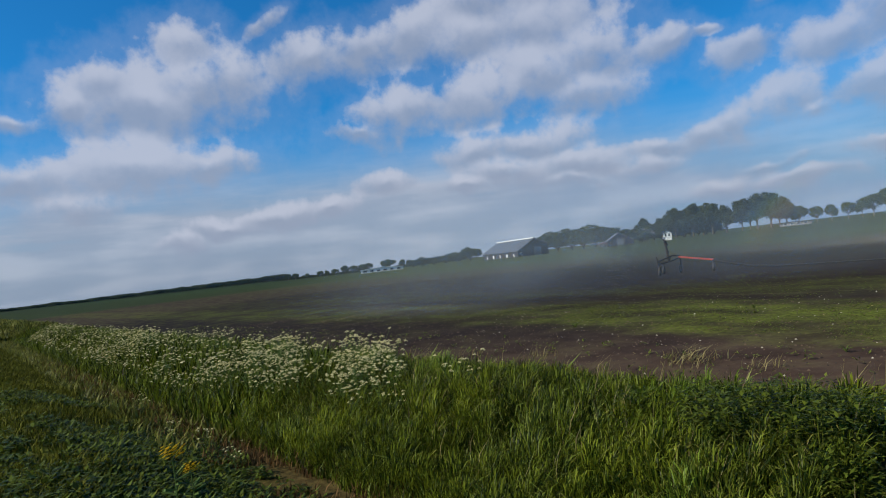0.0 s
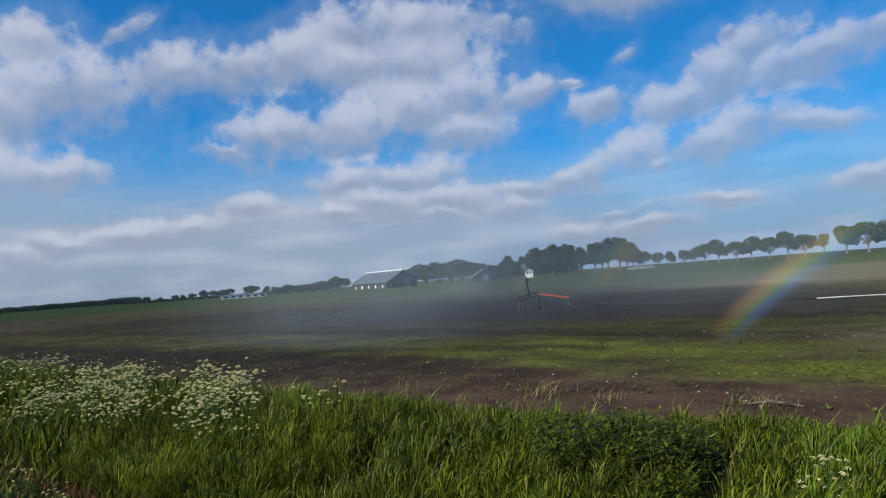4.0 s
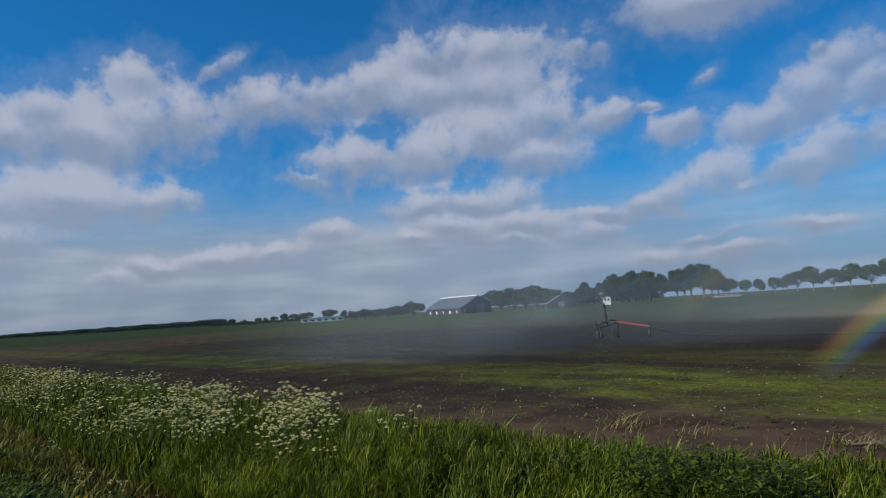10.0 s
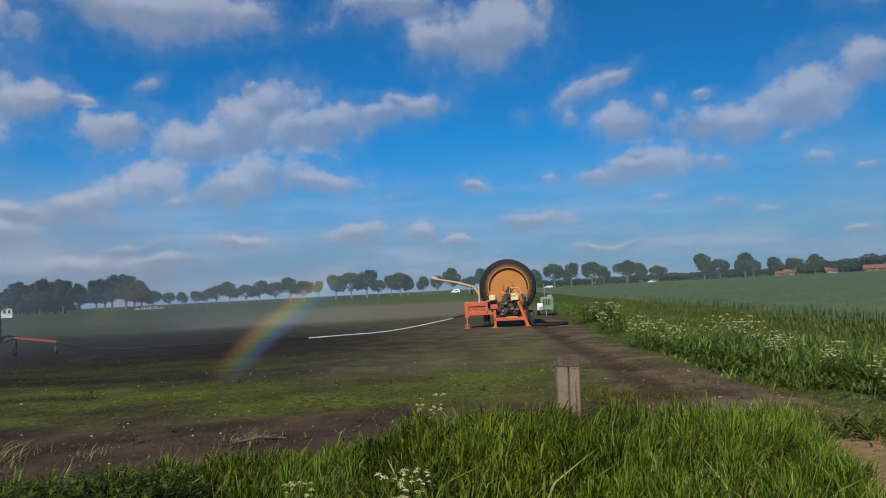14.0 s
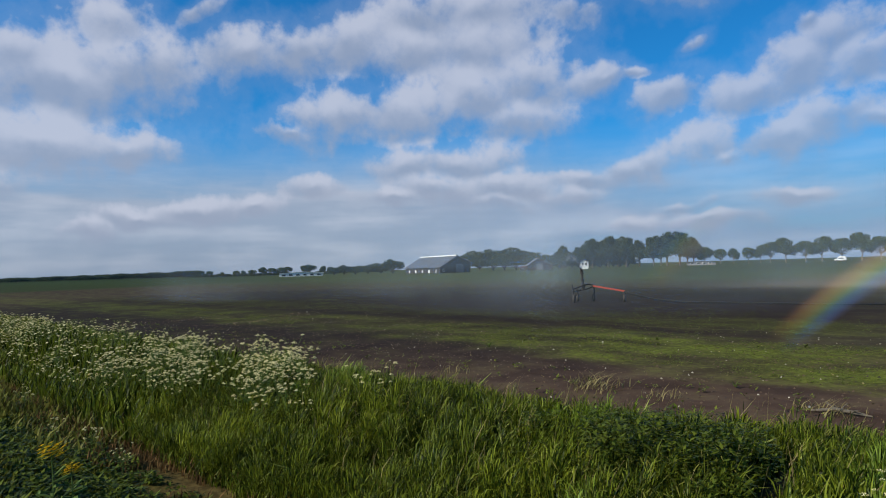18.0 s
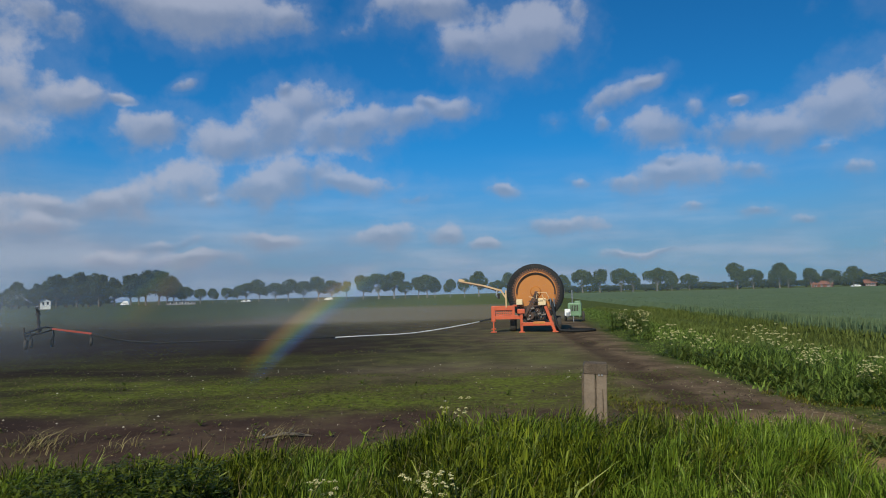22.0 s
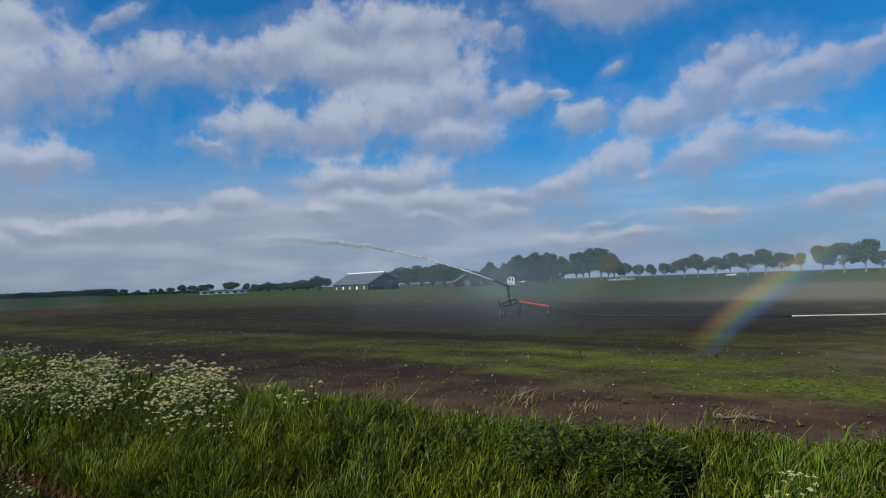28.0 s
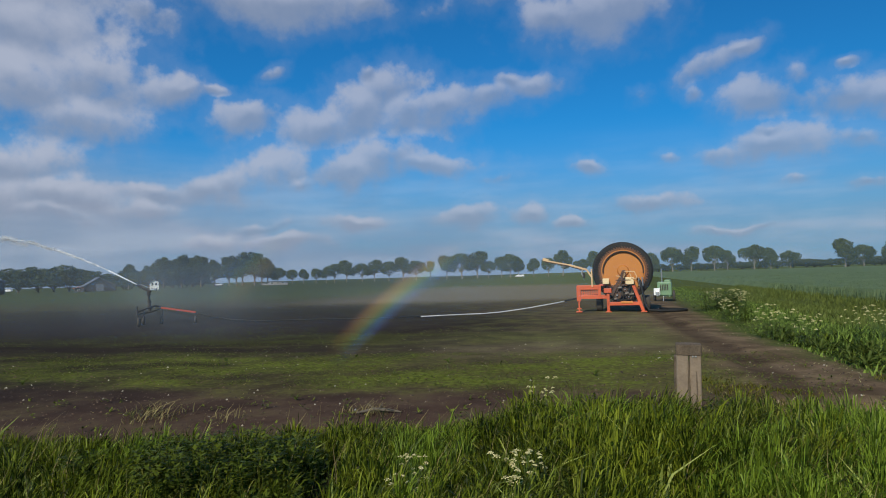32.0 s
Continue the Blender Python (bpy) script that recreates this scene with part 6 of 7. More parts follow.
def make_cart():
    t = thing("sprinkler_cart", pose(*CART, 0, 0, CART_TURN), "dark steel sprinkler cart on small wheels with a red drawbar", "sprinkler")
    for px, py, r in ((-0.33, -0.55, 0.19), (0.42, 0.5, 0.18), (1.85, 0.0, 0.16), (-0.33, 0.6, 0.19)):
        wheel(t, "wheel", px, py, r, r, 0.1, 0, DARK_STEEL)
    bm = bmesh.new()
    tube(bm, [(-0.4, -0.55, 0.85), (-0.38, -0.55, 0.5), (-0.33, -0.55, 0.2)], 0.032, 8)
    tube(bm, [(-0.38, -0.55, 0.62), (-0.05, -0.3, 0.74), (0.2, 0.2, 0.82), (0.44, 0.45, 0.76), (0.47, 0.5, 0.5), (0.42, 0.5, 0.19)], 0.034, 8)
    tube(bm, [(-0.38, 0.6, 0.7), (-0.34, 0.6, 0.2)], 0.03, 8)
    tube(bm, [(-0.38, -0.55, 0.6), (-0.38, 0.6, 0.66)], 0.03, 8)
    tube(bm, [(-0.38, -0.5, 0.5), (0.1, 0.0, 0.58), (0.44, 0.45, 0.7)], 0.03, 8)
    tube(bm, [(-0.33, -0.55, 0.2), (-0.1, 0.0, 0.6)], 0.022, 6)
    part("frame", bm, DARK_STEEL, t, "bent dark tube frame")
    bm = bmesh.new()
    beam(bm, (0.45, 0.1, 0.74), (1.88, 0.0, 0.48), 0.06, 0.075)
    part("drawbar", bm, DULL_RED, t, "dull red drawbar")
    bm = bmesh.new()
    tube(bm, [(1.85, 0, 0.48), (1.85, 0, 0.16)], 0.03, 8)
    part("fork", bm, DARK_STEEL, t)
    bm = bmesh.new()
    tube(bm, [(0.03, 0, 0.6), (0.0, 0, 1.0), (-0.03, 0, 1.4)], [0.06, 0.05, 0.05], 10)
    tube(bm, [(0.0, 0, 0.98), (0.0, 0, 1.06)], 0.085, 10)
    part("riser", bm, DARK_STEEL, t, "dark steel riser pipe")
    bm = bmesh.new()
    tube(bm, [(0.02, 0, 0.68), (0.02, 0, 0.82)], 0.1, 10)
    tube(bm, [(-0.02, 0, 1.3), (-0.02, 0, 1.36)], 0.1, 10)
    part("collar", bm, DARK_STEEL, t)
    return t


make_cart()


def lay(points):
    return [(px, py, float(height(px, py)) + pz) for px, py, pz in points]


def make_hose():
    """The long pipe from the cart to the reel: dusty and dark near the cart, painted pale as a sun glint near the reel.
    """
    t = thing("irrigation_hose", Matrix.Identity(4), "long irrigation hose on the soil, painted pale for a sun glint towards the reel", "hose")
    c = pose(*CART, 0, 0, CART_TURN)
    a, b = c @ Vector((1.86, 0, 0.46)), c @ Vector((3.3, -0.1, 0.1))
    dark = [tuple(a), tuple((a + b) / 2 + Vector((0, 0, -0.02))), tuple(b)] + lay([(-11.4, 26.05, 0.05), (-9.5, 26.1, 0.05), (-7.4, 26.2, 0.05), (-5.8, 26.3, 0.05), (-4.3, 26.5, 0.05)])
    pale = lay([(-4.3, 26.5, 0.055), (-3.4, 26.68, 0.055), (-2.5, 26.95, 0.06), (-1.7, 27.25, 0.075), (-1.0, 27.5, 0.11), (-0.2, 27.8, 0.17), (0.4, 27.85, 0.24), (0.9, 27.88, 0.32), (1.4, 27.9, 0.41), (1.85, 27.89, 0.5)])
    inlet = [(1.85, 27.89, 0.5), (2.1, 27.88, 0.55), (2.8, 27.8, 0.68), (3.3, 27.8, 0.75)]
    bm = bmesh.new()
    tube(bm, dark, [0.05, 0.05, 0.045, 0.035] + [0.028] * (len(dark) - 4), 10)
    part("dusty_stretch", bm, BLACK_PIPE, t, "dusty black stretch of the hose", True)
    bm = bmesh.new()
    tube(bm, pale, 0.024, 10)
    part("wet_stretch", bm, GLINT_HOSE, t, "stretch of the hose painted pale for its sun glint", True)
    bm = bmesh.new()
    tube(bm, inlet, 0.04, 10)
    part("inlet_stretch", bm, BLACK_PIPE, t, "dark stretch of the hose rising to the reel", True)


make_hose()
# ---------------------------------------------------------------- farm and houses
METAL_ROOF = paint("grey_sheet_roof", (0.125, 0.135, 0.16), (0.085, 0.092, 0.11), 0.3, 0.5, 0.05)
DARK_WALL = paint("dark_boarded_wall", (0.045, 0.045, 0.05), (0.025, 0.025, 0.03), 0.4, 0.8, 0.2)
DULL_PANE = paint("whitewashed_pane", (0.27, 0.26, 0.26), (0.17, 0.165, 0.17), 0.5, 0.5, 0.05)
PALE_WALL = paint("grey_plaster_wall", (0.13, 0.13, 0.135), (0.07, 0.07, 0.075), 0.4, 0.8, 0.1)
BRICK = paint("dark_red_brick", (0.2, 0.085, 0.06), (0.12, 0.05, 0.04), 0.8, 0.85, 0.2)
TILE = paint("orange_roof_tile", (0.3, 0.125, 0.075), (0.2, 0.08, 0.05), 0.6, 0.8, 0.2)
OLD_TILE = paint("brown_roof_tile", (0.17, 0.075, 0.055), (0.1, 0.045, 0.035), 0.6, 0.8, 0.2)
SKYLIGHT = paint("pale_ridge_light", (0.8, 0.8, 0.8), (0.66, 0.67, 0.68), 0.5, 0.4, 0.0)
GLASS = glass()


def slab(bm, a, b, c, d, thick):
    """A sheet with thickness through four corners."""
    pts = [Vector(p) for p in (a, b, c, d)]
    n = (pts[1] - pts[0]).cross(pts[3] - pts[0]).normalized() * thick
    lo, hi = [bm.verts.new(p) for p in pts], [bm.verts.new(p + n) for p in pts]
    bm.faces.new(lo[::-1])
    bm.faces.new(hi)
    for k in range(4):
        bm.faces.new((lo[k], lo[(k + 1) % 4], hi[(k + 1) % 4], hi[k]))


def gable(bm, x0, x1, y, eave0, eave1, ridge_x, ridge, thick):
    front = [(x0, y, 0), (x1, y, 0), (x1, y, eave1), (ridge_x, y, ridge), (x0, y, eave0)]
    a, b = [bm.verts.new(p) for p in front], [bm.verts.new((p[0], p[1] + thick, p[2])) for p in front]
    bm.faces.new(a)
    bm.faces.new(b[::-1])
    for k in range(5):
        bm.faces.new((a[k], b[k], b[(k + 1) % 5], a[(k + 1) % 5]))


def building(name, x, y, turn, wide, deep, eave0, eave1, ridge, wall, roof, label, category, ridge_at=0.5, openings=(), chimney=False, light_strip=False, gable_mat=None):
    """Gables at both ends of the depth; openings: (face, along, up, wide, high, material) with face 'gable' or 'side'."""
    t = thing(name, pose(x, y, 0, 0, 0, turn), label, category)
    rx = wide * ridge_at
    for gy in (0.0, deep - 0.25):
        bm = bmesh.new()
        gable(bm, 0, wide, gy, eave0, eave1, rx, ridge, 0.25)
        part("gable_wall", bm, gable_mat or wall, t)
    for sx, eave in ((0.0, eave0), (wide - 0.25, eave1)):
        bm = bmesh.new()
        box(bm, sx + 0.125, deep / 2, eave / 2, 0.24, deep - 0.52, eave)
        part("side_wall", bm, wall, t)
    o = 0.45
    k0, k1 = (ridge - eave0) / rx, (ridge - eave1) / (wide - rx)
    bm = bmesh.new()
    slab(bm, (rx, -o, ridge + 0.02), (rx, deep + o, ridge + 0.02), (-o, deep + o, eave0 - o * k0 + 0.02), (-o, -o, eave0 - o * k0 + 0.02), 0.14)
    roof_part = part("roof_slope", bm, roof, t)
    bm = bmesh.new()
    slab(bm, (wide + o, -o, eave1 - o * k1 + 0.02), (wide + o, deep + o, eave1 - o * k1 + 0.02), (rx, deep + o, ridge + 0.02), (rx, -o, ridge + 0.02), 0.14)
    part("roof_slope", bm, roof, t)
    bm = bmesh.new()
    box(bm, rx, deep / 2, ridge + (0.22 if not light_strip else 0.3), 0.5 if not light_strip else 1.1, deep + 0.6, 0.16 if not light_strip else 0.42, bevel=0.03)
    part("ridge_cap", bm, SKYLIGHT if light_strip else roof, roof_part, "pale light strip along the ridge" if light_strip else "")
    if chimney:
        bm = bmesh.new()
        box(bm, rx, deep * 0.2, ridge + 0.4, 0.6, 0.6, 1.2, bevel=0.03)
        part("chimney", bm, BRICK, roof_part)
    for face, along, up, w, h, m in openings:
        bm = bmesh.new()
        if face == "gable":
            box(bm, along, -0.02, up, w, 0.12, h, bevel=0.02)
        else:
            box(bm, -0.02, along, up, 0.12, w, h, bevel=0.02)
        op = part("door" if h > 1.7 else "window", bm, WHITE if m is GLASS else m, t)
        if m is GLASS:
            bm = bmesh.new()
            if face == "gable":
                box(bm, along, -0.085, up, w * 0.8, 0.03, h * 0.8)
            else:
                box(bm, -0.085, along, up, 0.03, w * 0.8, h * 0.8)
            part("pane", bm, GLASS, op)
    return t


bx, by = bearing(-44.9, 238)
building("barn", bx, by, 77, 14, 27, 2.3, 4.0, 6.4, DARK_WALL, METAL_ROOF, "large barn with grey sheet roof and pale ridge light strip", "barn", 0.55,
         [("gable", 4.0, 1.6, 2.6, 3.0, DARK_WALL), ("gable", 9.0, 1.7, 3.4, 3.3, METAL_ROOF), ("gable", 1.6, 1.0, 0.9, 1.1, GLASS)]
         + [("side", 3.0 + 5.2 * k, 0.75, 0.5 + 0.5 * (k % 2), 1.2, WHITE) for k in range(5)], light_strip=True, gable_mat=DARK_WALL)
bx, by = bearing(-36.9, 245)
building("small_barn", bx, by, 42, 9.5, 12, 2.0, 2.0, 4.6, DARK_WALL, METAL_ROOF, "small dark barn with pale roof edge", "barn", 0.45,
         [("gable", 4.5, 1.3, 2.4, 2.4, METAL_ROOF)], gable_mat=DARK_WALL)
bx, by = bearing(-37.6, 243)
building("shed", bx, by, 42, 2.2, 3.0, 1.2, 1.2, 1.5, PALE_WALL, TILE, "low pale shed beside the small barn", "shed", 0.5, [("gable", 1.1, 0.6, 0.7, 0.6, GLASS)])
bx, by = bearing(-32.25, 240)
building("white_house", bx, by, 32, 2.9, 6, 2.6, 2.6, 3.4, WHITE, METAL_ROOF, "white house gable with dark windows among trees", "house", 0.5,
         [("gable", 0.85, 1.9, 0.7, 1.2, GLASS), ("gable", 2.05, 1.9, 0.7, 1.2, GLASS)])
bx, by = bearing(-23.3, 285)
building("greenhouse", bx, by, 20, 11, 6, 1.1, 1.1, 1.6, DULL_PANE, PALE_WALL, "long low pale greenhouse under the trees", "greenhouse", 0.5, [("gable", 2 + 2.3 * k, 0.8, 1.4, 0.8, GLASS) for k in range(4)])
bx, by = bearing(-59.3, 300)
building("greenhouse", bx, by, 58, 20, 8, 1.4, 1.4, 2.0, SKYLIGHT, SKYLIGHT, "long low pale greenhouse behind the hedge", "greenhouse", 0.5, [("gable", 2 + 3.2 * k, 0.7, 2, 0.8, GLASS) for k in range(6)])
for az, far, w, turn, label in ((33.2, 395, 14, -33, "farmhouse with orange tiled roof behind the wheat"), (36.0, 400, 7, -30, "small house with orange tiled roof behind the wheat"),
                                (39.4, 405, 17, -40, "long brick house with orange tiled roof")):
    bx, by = bearing(az - 0.9, far - 25)
    building("farmhouse", bx, by, turn + 90, 8, w * 0.65, 2.0, 2.0, 3.5, BRICK, TILE, label, "house", 0.5, [("side", w * 0.65 * k, 1.2, 0.9, 1.0, GLASS) for k in (0.2, 0.5, 0.8)], chimney=True)
bx, by = bearing(57.9, 250)
building("brick_house", bx, by, 33, 9, 12, 2.6, 2.6, 6.4, DARK_WALL, OLD_TILE, "dark brick house with a brown tiled roof", "house", 0.5,
         [("side", 3, 1.4, 1.0, 1.1, GLASS), ("side", 8, 1.4, 1.0, 1.1, GLASS)], chimney=True)


# ---------------------------------------------------------------- cars on the far road
def car_kind(name, label, coat, van=False):
    t = thing(name, Matrix.Identity(4), label, "car", "traffic on the far road")
    bm = bmesh.new()
    h = 1.0 if not van else 1.25
    prof = [(-2.2, 0.35), (-2.2, 0.85), (-2.0, h), (-1.9 if van else -1.5, 1.45 if not van else 2.1), (0.5, 1.48 if not van else 2.1), (1.15, h), (2.05, 0.8), (2.2, 0.6), (2.2, 0.35)]
    a, b = [bm.verts.new((px, -0.85, pz)) for px, pz in prof], [bm.verts.new((px, 0.85, pz)) for px, pz in prof]
    bm.faces.new(a)
    bm.faces.new(b[::-1])
    for k in range(len(prof)):
        bm.faces.new((a[k], b[k], b[(k + 1) % len(prof)], a[(k + 1) % len(prof)]))
    bmesh.ops.bevel(bm, geom=list(bm.edges), offset=0.06, segments=2, affect="EDGES")
    part("body", bm, coat, t)
    for sy in (-0.86, 0.86):
        bm = bmesh.new()
        slab(bm, (-1.4, sy, 1.02), (0.95, sy, 1.02), (0.45, sy, 1.38), (-1.2, sy, 1.38), 0.02)
        part("side_window", bm, GLASS, t)
    for px in (-1.35, 1.35):
        for sy in (-0.78, 0.78):
            wheel(t, "wheel", px, sy, 0.32, 0.32, 0.2, 90, STEEL)
    for sy in (-0.6, 0.6):
        bm = bmesh.new()
        box(bm, 2.19, sy, 0.68, 0.06, 0.3, 0.16, bevel=0.02)
        part("headlight", bm, SKYLIGHT, t)
    return t


CAR_WHITE = paint("white_car_paint", (0.82, 0.82, 0.82), (0.76, 0.76, 0.77), 1.0, 0.25, 0.0, coat=0.5)
CAR_GREY = paint("silver_car_paint", (0.5, 0.53, 0.57), (0.44, 0.46, 0.5), 1.0, 0.25, 0.0, coat=0.5)
CARS = [car_kind("car", "white car driving on the far road", CAR_WHITE), car_kind("car", "white car driving on the far road", CAR_WHITE), car_kind("van", "white van driving on the far road", CAR_WHITE, True),
        car_kind("car", "silver car driving on the far road", CAR_GREY), car_kind("car", "white car driving on the far road", CAR_WHITE)]
ROAD_Y = 312.0

# ---------------------------------------------------------------- water: gun, jet, spray, mist, rainbow
WATER = paint("white_water", (0.92, 0.93, 0.95), (0.82, 0.85, 0.88), 3.0, 0.5, 0.0, leafy=0.5)


def foam_material(low, high):
    m = bpy.data.materials.new("jet_foam")
    m.use_nodes = True
    add = nodes_of(m.node_tree)
    at = add("ShaderNodeVectorMath", {0: add("ShaderNodeTexCoord").outputs["Object"], 1: (1.0, 0.25, 1.0)}, operation="MULTIPLY").outputs[0]
    grain = add("ShaderNodeTexNoise", {"Vector": at, "Scale": 14.0, "Detail": 4.0}).outputs[0]
    thick = add("ShaderNodeMapRange", {0: grain, 1: 0.35, 2: 0.65, 3: low, 4: high}).outputs[0]
    face = add("ShaderNodeBsdfDiffuse", {"Color": (0.9, 0.92, 0.94, 1)})
    inside = add("ShaderNodeBsdfTranslucent", {"Color": (0.9, 0.92, 0.94, 1)})
    white = add("ShaderNodeMixShader", {0: 0.45, 1: face.outputs[0], 2: inside.outputs[0]})
    mixed = add("ShaderNodeMixShader", {0: thick, 1: add("ShaderNodeBsdfTransparent").outputs[0], 2: white.outputs[0]})
    add("ShaderNodeOutputMaterial", {"Surface": mixed.outputs[0]})
    return m


FOAM, THIN_FOAM = foam_material(0.2, 0.7), foam_material(0.02, 0.4)


def drops(name, c, size, material, label, category="water", kind="stuff"):
    """Water drops: one small four-sided body at each place."""
    n = len(c)
    corners = np.array([(1, 0, -.6), (-.6, .8, -.6), (-.6, -.8, -.6), (0, 0, 1)])
    spin = rng.uniform(0, 6.283, n)
    rot = np.stack([np.cos(spin), np.sin(spin)], 1)
    k = corners[None] * np.asarray(size).reshape(-1, 1, 1)
    v = np.stack([k[..., 0] * rot[:, :1] - k[..., 1] * rot[:, 1:], k[..., 0] * rot[:, 1:] + k[..., 1] * rot[:, :1], k[..., 2]], -1) + c[:, None]
    i = np.arange(n)[:, None] * 4
    f = np.concatenate([i + [0, 1, 3], i + [1, 2, 3], i + [2, 0, 3], i + [0, 2, 1]], 0)
    return sheet(name, v.reshape(-1, 3), f, material, label, category, kind)


def arc(s):
    return 0.45 * s - 0.0175 * s * s


JETS = []


def make_gun():
    t = thing("rain_gun", pose(*CART), "turning rain gun throwing a jet of water", "sprinkler")
    bm = bmesh.new()
    tube(bm, [(0, -0.12, -0.02), (0, 0.25, 0.1), (0, 0.62, 0.27)], [0.055, 0.045, 0.028], 10)
    tube(bm, [(0, 0, -0.14), (0, 0, 0.02)], 0.07, 10)
    part("barrel", bm, DARK_STEEL, t)
    bm = bmesh.new()
    tube(bm, [(0.05, -0.3, 0.08), (0.06, 0.1, 0.16), (0.04, 0.5, 0.3)], 0.018, 6)
    box(bm, 0.05, -0.34, 0.07, 0.09, 0.12, 0.1, bevel=0.02)
    part("impact_arm", bm, STEEL, t)
    # the jet, in lengths: smooth at first, then breaking into drops
    for a, b in ((0.6, 2.2), (2.2, 3.8), (3.8, 5.4), (5.4, 7.0), (7.0, 8.6)):
        bm = bmesh.new()
        ss = [a + (b - a) * k / 6 for k in range(7)]
        tube(bm, [(0.012 * math.sin(3 * s), s, arc(s)) for s in ss], [0.016 + 0.008 * s for s in ss], 9)
        JETS.append((part("water_jet", bm, THIN_FOAM if a > 5 else FOAM if a > 2 else WATER, t, "white jet of water", True), (a + b) / 2))
    for a, b, n in ((3.6, 5.6, 2600), (5.4, 7.0, 5200), (7.0, 8.6, 6400), (8.6, 10.2, 6000), (10.2, 12.0, 4200), (12.0, 14.5, 2400)):
        s = rng.uniform(a, b, n)
        w = 0.016 * s - 0.03
        c = np.stack([rng.normal(size=n) * w * 0.5, s, arc(s) + rng.normal(size=n) * w * 0.5 + 0.04 * np.sin(4 * s) - 0.1 * np.abs(rng.normal(size=n)) * (s > 7)], 1)
        piece = drops("water_jet", c, rng.uniform(0.004, 0.009, n), WATER, "white jet breaking into drops", "", "stuff")
        piece.parent = t
        JETS.append((piece, (a + b) / 2))
    n = 12000
    s = 2 + 20 * rng.uniform(0, 1, n) ** 0.8
    w = 0.01 + 0.0032 * s ** 1.7
    c = np.stack([rng.normal(size=n) * w, s, arc(s) + rng.normal(size=n) * w - np.abs(rng.normal(size=n)) * 0.09 * np.maximum(s - 6, 0)], 1)
    c = c[c[:, 2] > -1.4]
    sp = drops("spray", c, rng.uniform(0.0009, 0.002, len(c)), WATER, "flying water drops round the jet", "", "")
    sp.parent = t
    return t


GUN = make_gun()


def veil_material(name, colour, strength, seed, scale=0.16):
    """A see-through sheet coloured as sunlit haze: thin, uneven, fading to every side."""
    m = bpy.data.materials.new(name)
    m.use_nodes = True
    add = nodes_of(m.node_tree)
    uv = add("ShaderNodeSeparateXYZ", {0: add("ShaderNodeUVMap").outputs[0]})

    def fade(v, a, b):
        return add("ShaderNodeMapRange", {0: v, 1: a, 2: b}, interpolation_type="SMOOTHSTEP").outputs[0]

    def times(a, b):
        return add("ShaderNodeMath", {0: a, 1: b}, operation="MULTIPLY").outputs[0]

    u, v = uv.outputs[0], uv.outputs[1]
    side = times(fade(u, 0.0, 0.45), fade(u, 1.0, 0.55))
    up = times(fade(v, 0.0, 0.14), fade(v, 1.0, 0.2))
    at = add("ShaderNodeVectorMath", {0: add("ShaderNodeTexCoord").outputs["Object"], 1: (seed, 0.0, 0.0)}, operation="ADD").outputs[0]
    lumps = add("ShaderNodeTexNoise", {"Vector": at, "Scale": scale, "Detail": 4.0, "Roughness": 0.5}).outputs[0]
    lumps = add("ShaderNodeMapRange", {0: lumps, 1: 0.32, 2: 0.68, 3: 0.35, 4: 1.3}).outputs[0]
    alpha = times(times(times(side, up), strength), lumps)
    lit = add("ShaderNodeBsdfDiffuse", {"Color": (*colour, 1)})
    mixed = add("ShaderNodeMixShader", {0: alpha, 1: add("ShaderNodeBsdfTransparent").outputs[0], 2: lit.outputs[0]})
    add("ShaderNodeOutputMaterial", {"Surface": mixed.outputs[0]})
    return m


def mist(label, colour, wide, high, turn, layers):
    """A drifting bank of mist in soft veils, one behind the other; layers: (along, strength)."""
    t = thing("water_mist", Matrix.Identity(4), label, "mist")
    for k, (along, strength) in enumerate(layers):
        bm = bmesh.new()
        uv = bm.loops.layers.uv.new("UVMap")
        rows = [[bm.verts.new(pose(0, 0, 0, 0, 0, turn) @ Vector((wide * (i / 16 - 0.5), along + wide * 0.25 * (i / 16 - 0.5) ** 2 + 0.05 * wide * math.sin(i * 0.7 + k), high * j / 4)))
                 for j in range(5)] for i in range(17)]
        for i in range(16):
            for j in range(4):
                f = bm.faces.new((rows[i][j], rows[i + 1][j], rows[i + 1][j + 1], rows[i][j + 1]))
                for loop, (p, q) in zip(f.loops, ((i, j), (i + 1, j), (i + 1, j + 1), (i, j + 1))):
                    loop[uv].uv = (p / 16, q / 4)
        part("veil", bm, veil_material("mist_veil", colour, strength, k * 17.0 + wide), t, "", True)
    return t


NEAR_MIST = mist("fine water mist drifting low over the field", (0.34, 0.41, 0.53), 26, 3.2, 34, [(0, 0.11)])
FAR_MIST = mist("white water mist hanging behind the sprinkler cart", (0.38, 0.46, 0.57), 11, 4.6, 36, [(2, 0.1)])
HIGH_MIST = mist("bluish veil of water mist blown across the field", (0.25, 0.31, 0.41), 36, 5.2, 26, [(-7, 0.13), (5, 0.15)])


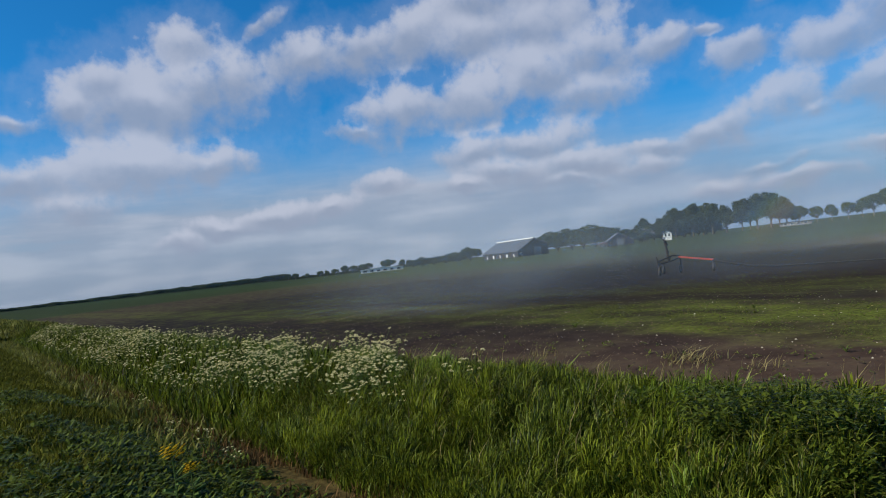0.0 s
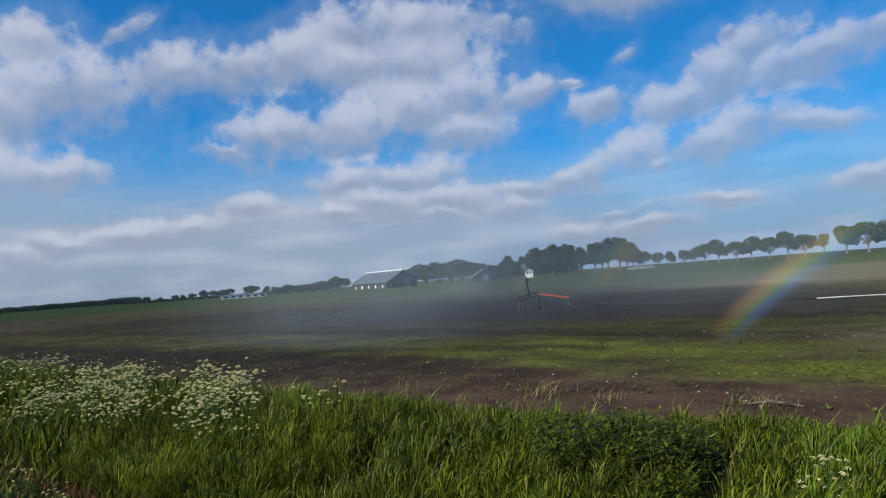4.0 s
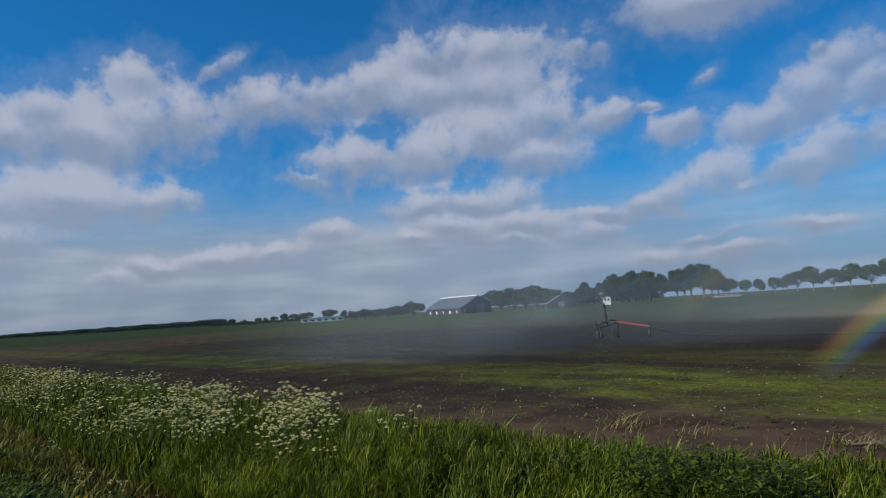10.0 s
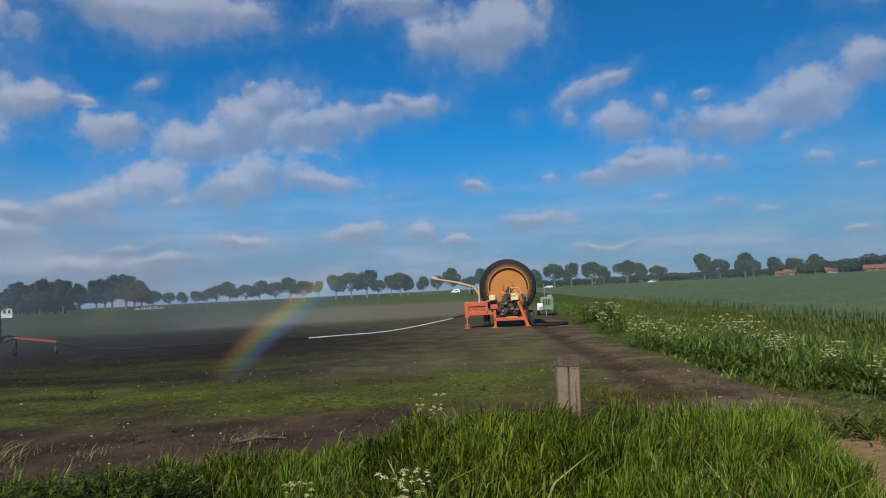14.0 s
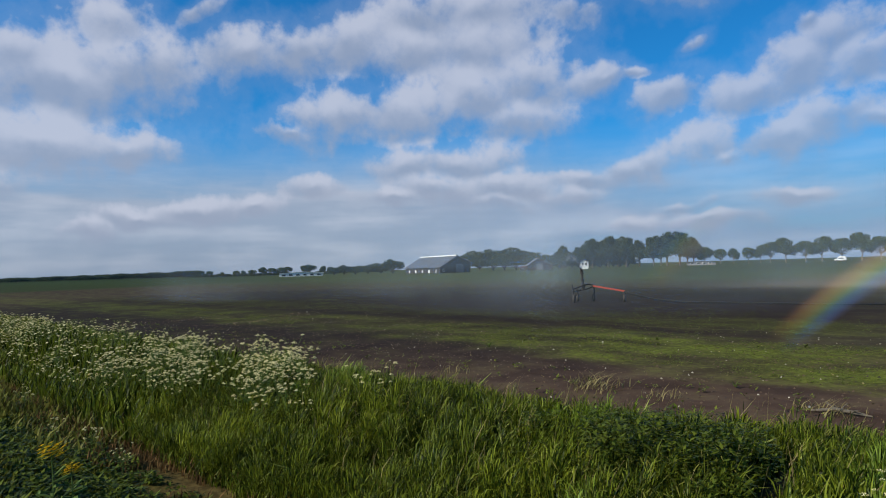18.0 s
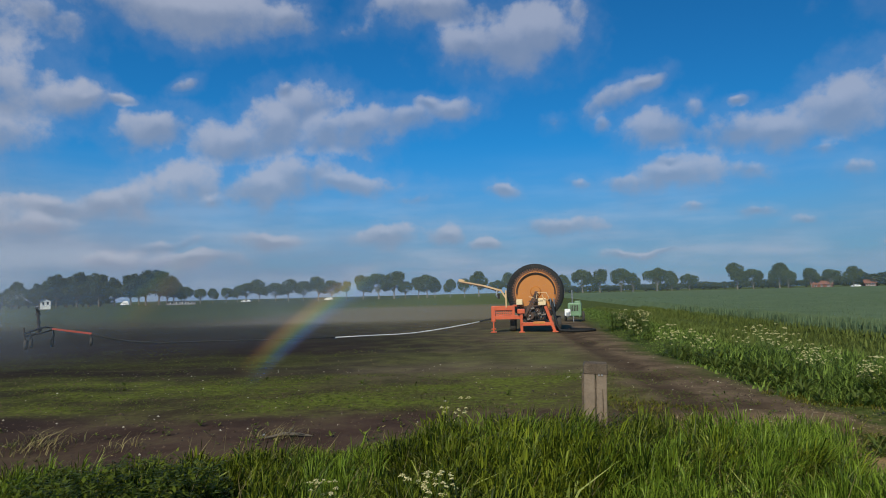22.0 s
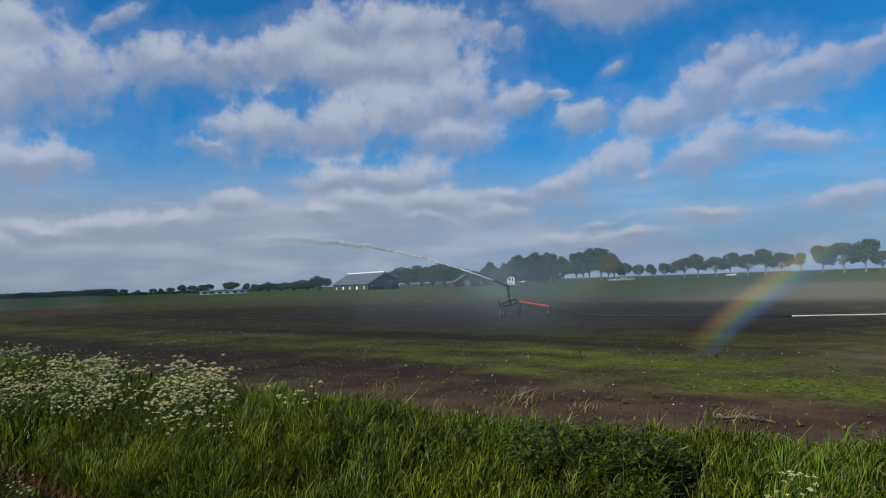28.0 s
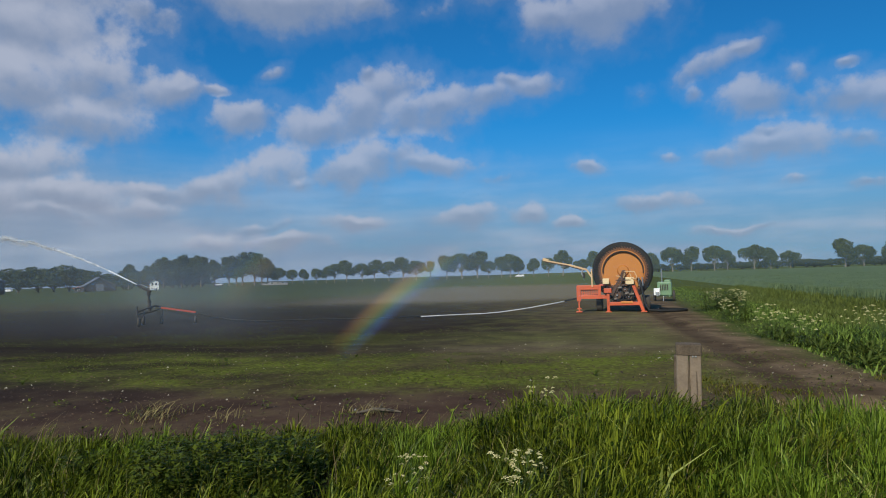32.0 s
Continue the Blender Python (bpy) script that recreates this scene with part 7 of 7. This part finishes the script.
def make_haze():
    """A bluish see-through sheet that paints the day's thin haze between the field and the far trees."""
    t = thing("distant_haze", Matrix.Identity(4), "see-through bluish sheet painted as thin haze before the far trees", "haze")
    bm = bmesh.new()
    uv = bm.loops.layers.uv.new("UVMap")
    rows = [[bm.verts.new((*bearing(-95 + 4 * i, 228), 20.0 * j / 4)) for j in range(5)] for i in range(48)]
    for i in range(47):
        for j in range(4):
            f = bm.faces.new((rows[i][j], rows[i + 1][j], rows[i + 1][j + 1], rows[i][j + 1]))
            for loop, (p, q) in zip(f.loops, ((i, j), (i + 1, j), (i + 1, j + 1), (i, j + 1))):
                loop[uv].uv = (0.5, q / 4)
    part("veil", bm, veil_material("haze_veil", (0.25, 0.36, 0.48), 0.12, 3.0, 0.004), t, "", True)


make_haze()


# the bow's light as a ramp of hues on a mostly clear sheet
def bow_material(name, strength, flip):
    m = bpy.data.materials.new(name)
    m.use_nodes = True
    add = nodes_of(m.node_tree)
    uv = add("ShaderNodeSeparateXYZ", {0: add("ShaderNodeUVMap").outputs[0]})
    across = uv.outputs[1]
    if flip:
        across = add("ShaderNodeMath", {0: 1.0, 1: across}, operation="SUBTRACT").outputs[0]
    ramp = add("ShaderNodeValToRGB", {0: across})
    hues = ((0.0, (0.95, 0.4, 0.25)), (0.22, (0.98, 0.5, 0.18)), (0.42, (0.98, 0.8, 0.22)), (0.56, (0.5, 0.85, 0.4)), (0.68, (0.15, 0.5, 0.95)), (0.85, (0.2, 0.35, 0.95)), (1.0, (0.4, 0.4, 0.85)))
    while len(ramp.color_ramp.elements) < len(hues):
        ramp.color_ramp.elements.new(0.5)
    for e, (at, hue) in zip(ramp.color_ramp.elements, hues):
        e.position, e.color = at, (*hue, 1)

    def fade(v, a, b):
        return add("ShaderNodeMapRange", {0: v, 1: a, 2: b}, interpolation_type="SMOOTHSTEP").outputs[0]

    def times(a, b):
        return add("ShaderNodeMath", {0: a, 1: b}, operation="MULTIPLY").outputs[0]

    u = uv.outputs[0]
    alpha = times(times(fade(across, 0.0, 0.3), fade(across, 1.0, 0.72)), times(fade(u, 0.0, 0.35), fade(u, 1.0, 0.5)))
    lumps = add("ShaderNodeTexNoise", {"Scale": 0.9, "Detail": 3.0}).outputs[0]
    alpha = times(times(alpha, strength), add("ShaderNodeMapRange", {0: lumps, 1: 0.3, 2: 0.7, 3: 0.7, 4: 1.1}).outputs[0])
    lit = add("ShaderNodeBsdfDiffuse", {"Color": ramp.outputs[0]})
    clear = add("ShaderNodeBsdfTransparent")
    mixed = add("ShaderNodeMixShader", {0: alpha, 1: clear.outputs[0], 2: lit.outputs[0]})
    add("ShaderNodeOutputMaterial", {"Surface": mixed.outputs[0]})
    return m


def make_bow(name, inner, outer, strength, label, flip=False, start=0.0, end=1.0, far=13.0):
    """A curved see-through sheet painted as a rainbow about the point opposite the sun."""
    a, e = radians(SUN_FROM - 180), radians(-SUN_UP)
    axis = Vector((math.sin(a) * math.cos(e), math.cos(a) * math.cos(e), math.sin(e)))
    side = axis.cross(Vector((0, 0, 1))).normalized()
    up = side.cross(axis)
    me, bm = None, bmesh.new()
    uv = bm.loops.layers.uv.new("UVMap")
    rows, cols, grid = 40, 6, []
    for i in range(rows + 1):
        t = radians(start + (end - start) * i / rows)
        grid.append([])
        for j in range(cols + 1):
            r = radians(outer + (inner - outer) * j / cols)
            d = axis * math.cos(r) + (side * math.cos(t) + up * math.sin(t)) * math.sin(r)
            grid[-1].append(bm.verts.new(Vector((0, 0, EYE)) + far * d))
    for i in range(rows):
        for j in range(cols):
            f = bm.faces.new((grid[i][j], grid[i + 1][j], grid[i + 1][j + 1], grid[i][j + 1]))
            for loop, (p, q) in zip(f.loops, ((i, j), (i + 1, j), (i + 1, j + 1), (i, j + 1))):
                loop[uv].uv = (p / rows, q / cols)
    ob = part(name, bm, bow_material(name, strength, flip), None, label, True)
    return tagged(ob, category="rainbow", kind="stuff")


make_bow("rainbow", 39.8, 42.7, 0.095, "bright rainbow painted on a see-through sheet in the water mist", start=150, end=122)
make_bow("rainbow", 39.7, 43.0, 0.02, "faint other end of the rainbow, painted on a sheet over the wheat", start=26, end=44, far=20.0)
make_bow("rainbow", 50.2, 54.0, 0.034, "faint outer rainbow painted on a see-through sheet in the water mist", True, start=154, end=140, far=17.0)


def motions():
    """All that moves: the rain gun with its jet, the drifting mist, the cars."""
    sweep = [(0, -206, -14), (5, -212, -14), (12, -211, -14), (20, -208, -14), (23, -203, -14), (24.2, -175, -10), (25, -162, -7), (26, -143, -3), (27.5, -125, -1), (28.5, -117, 0), (30, -100, 1), (32, -79, 1)]
    base = pose(*CART, 0, 0, CART_TURN) @ Vector((-0.03, 0, 1.48))
    walk(GUN, [(t, pose(*base, pitch, 0, -az)) for t, az, pitch in sweep])
    # the jet builds up: each length of water comes out of the riser and flies to its place
    for jet, mid in JETS:
        out, flown = 25.2 + 0.05 * mid, 25.4 + 0.08 * mid
        walk(jet, [(0, pose(0, -mid, -arc(mid) - 4)), (out - 0.25, pose(0, -mid, -arc(mid) - 4)), (out, pose(0, 0.6 - mid, -arc(mid) - 0.2)), (flown, pose(0, 0, 0)), (32, pose(0, 0, 0))])
    walk(NEAR_MIST, [(t, pose(mx, my, 0.05)) for t, mx, my in ((0, -12.5, 13.5), (4, -9.5, 13), (8, -10.5, 13.5), (11, -15, 15), (15, -24, 17), (20, -42, 20), (25, -70, 24), (28, -82, 26), (32, -95, 30))])
    walk(FAR_MIST, [(t, pose(mx, my, 0.3)) for t, mx, my in ((0, -22, 30), (10, -21.5, 31), (20, -20.5, 32), (32, -19.5, 34))])
    walk(HIGH_MIST, [(t, pose(mx, my, 0.0)) for t, mx, my in ((0, -15, 25), (10, -14, 25), (20, -11, 25), (26, -9.5, 25), (32, -8, 25.5))])
    drives = [[(0, 400), (12, 116.4), (14, 68.9), (19, -39.7), (20, -58.9), (23, -113.8), (32, -310)],
              [(0, 465), (12, 172.2), (14, 121.9), (19, 6.4), (20, -14.1), (23, -75), (32, -280)],
              [(0, 330), (11.5, 78.6), (12, 67.3), (14, 22), (32, -370)],
              [(0, 514), (24, 10), (28, -73.9), (32, -158)],
              [(0, 671), (28, 83), (32, -0.9)]]
    for car, rows in zip(CARS, drives):
        walk(car, [(t, pose(dx, ROAD_Y, 0, 0, 0, 180)) for t, dx in rows])


motions()
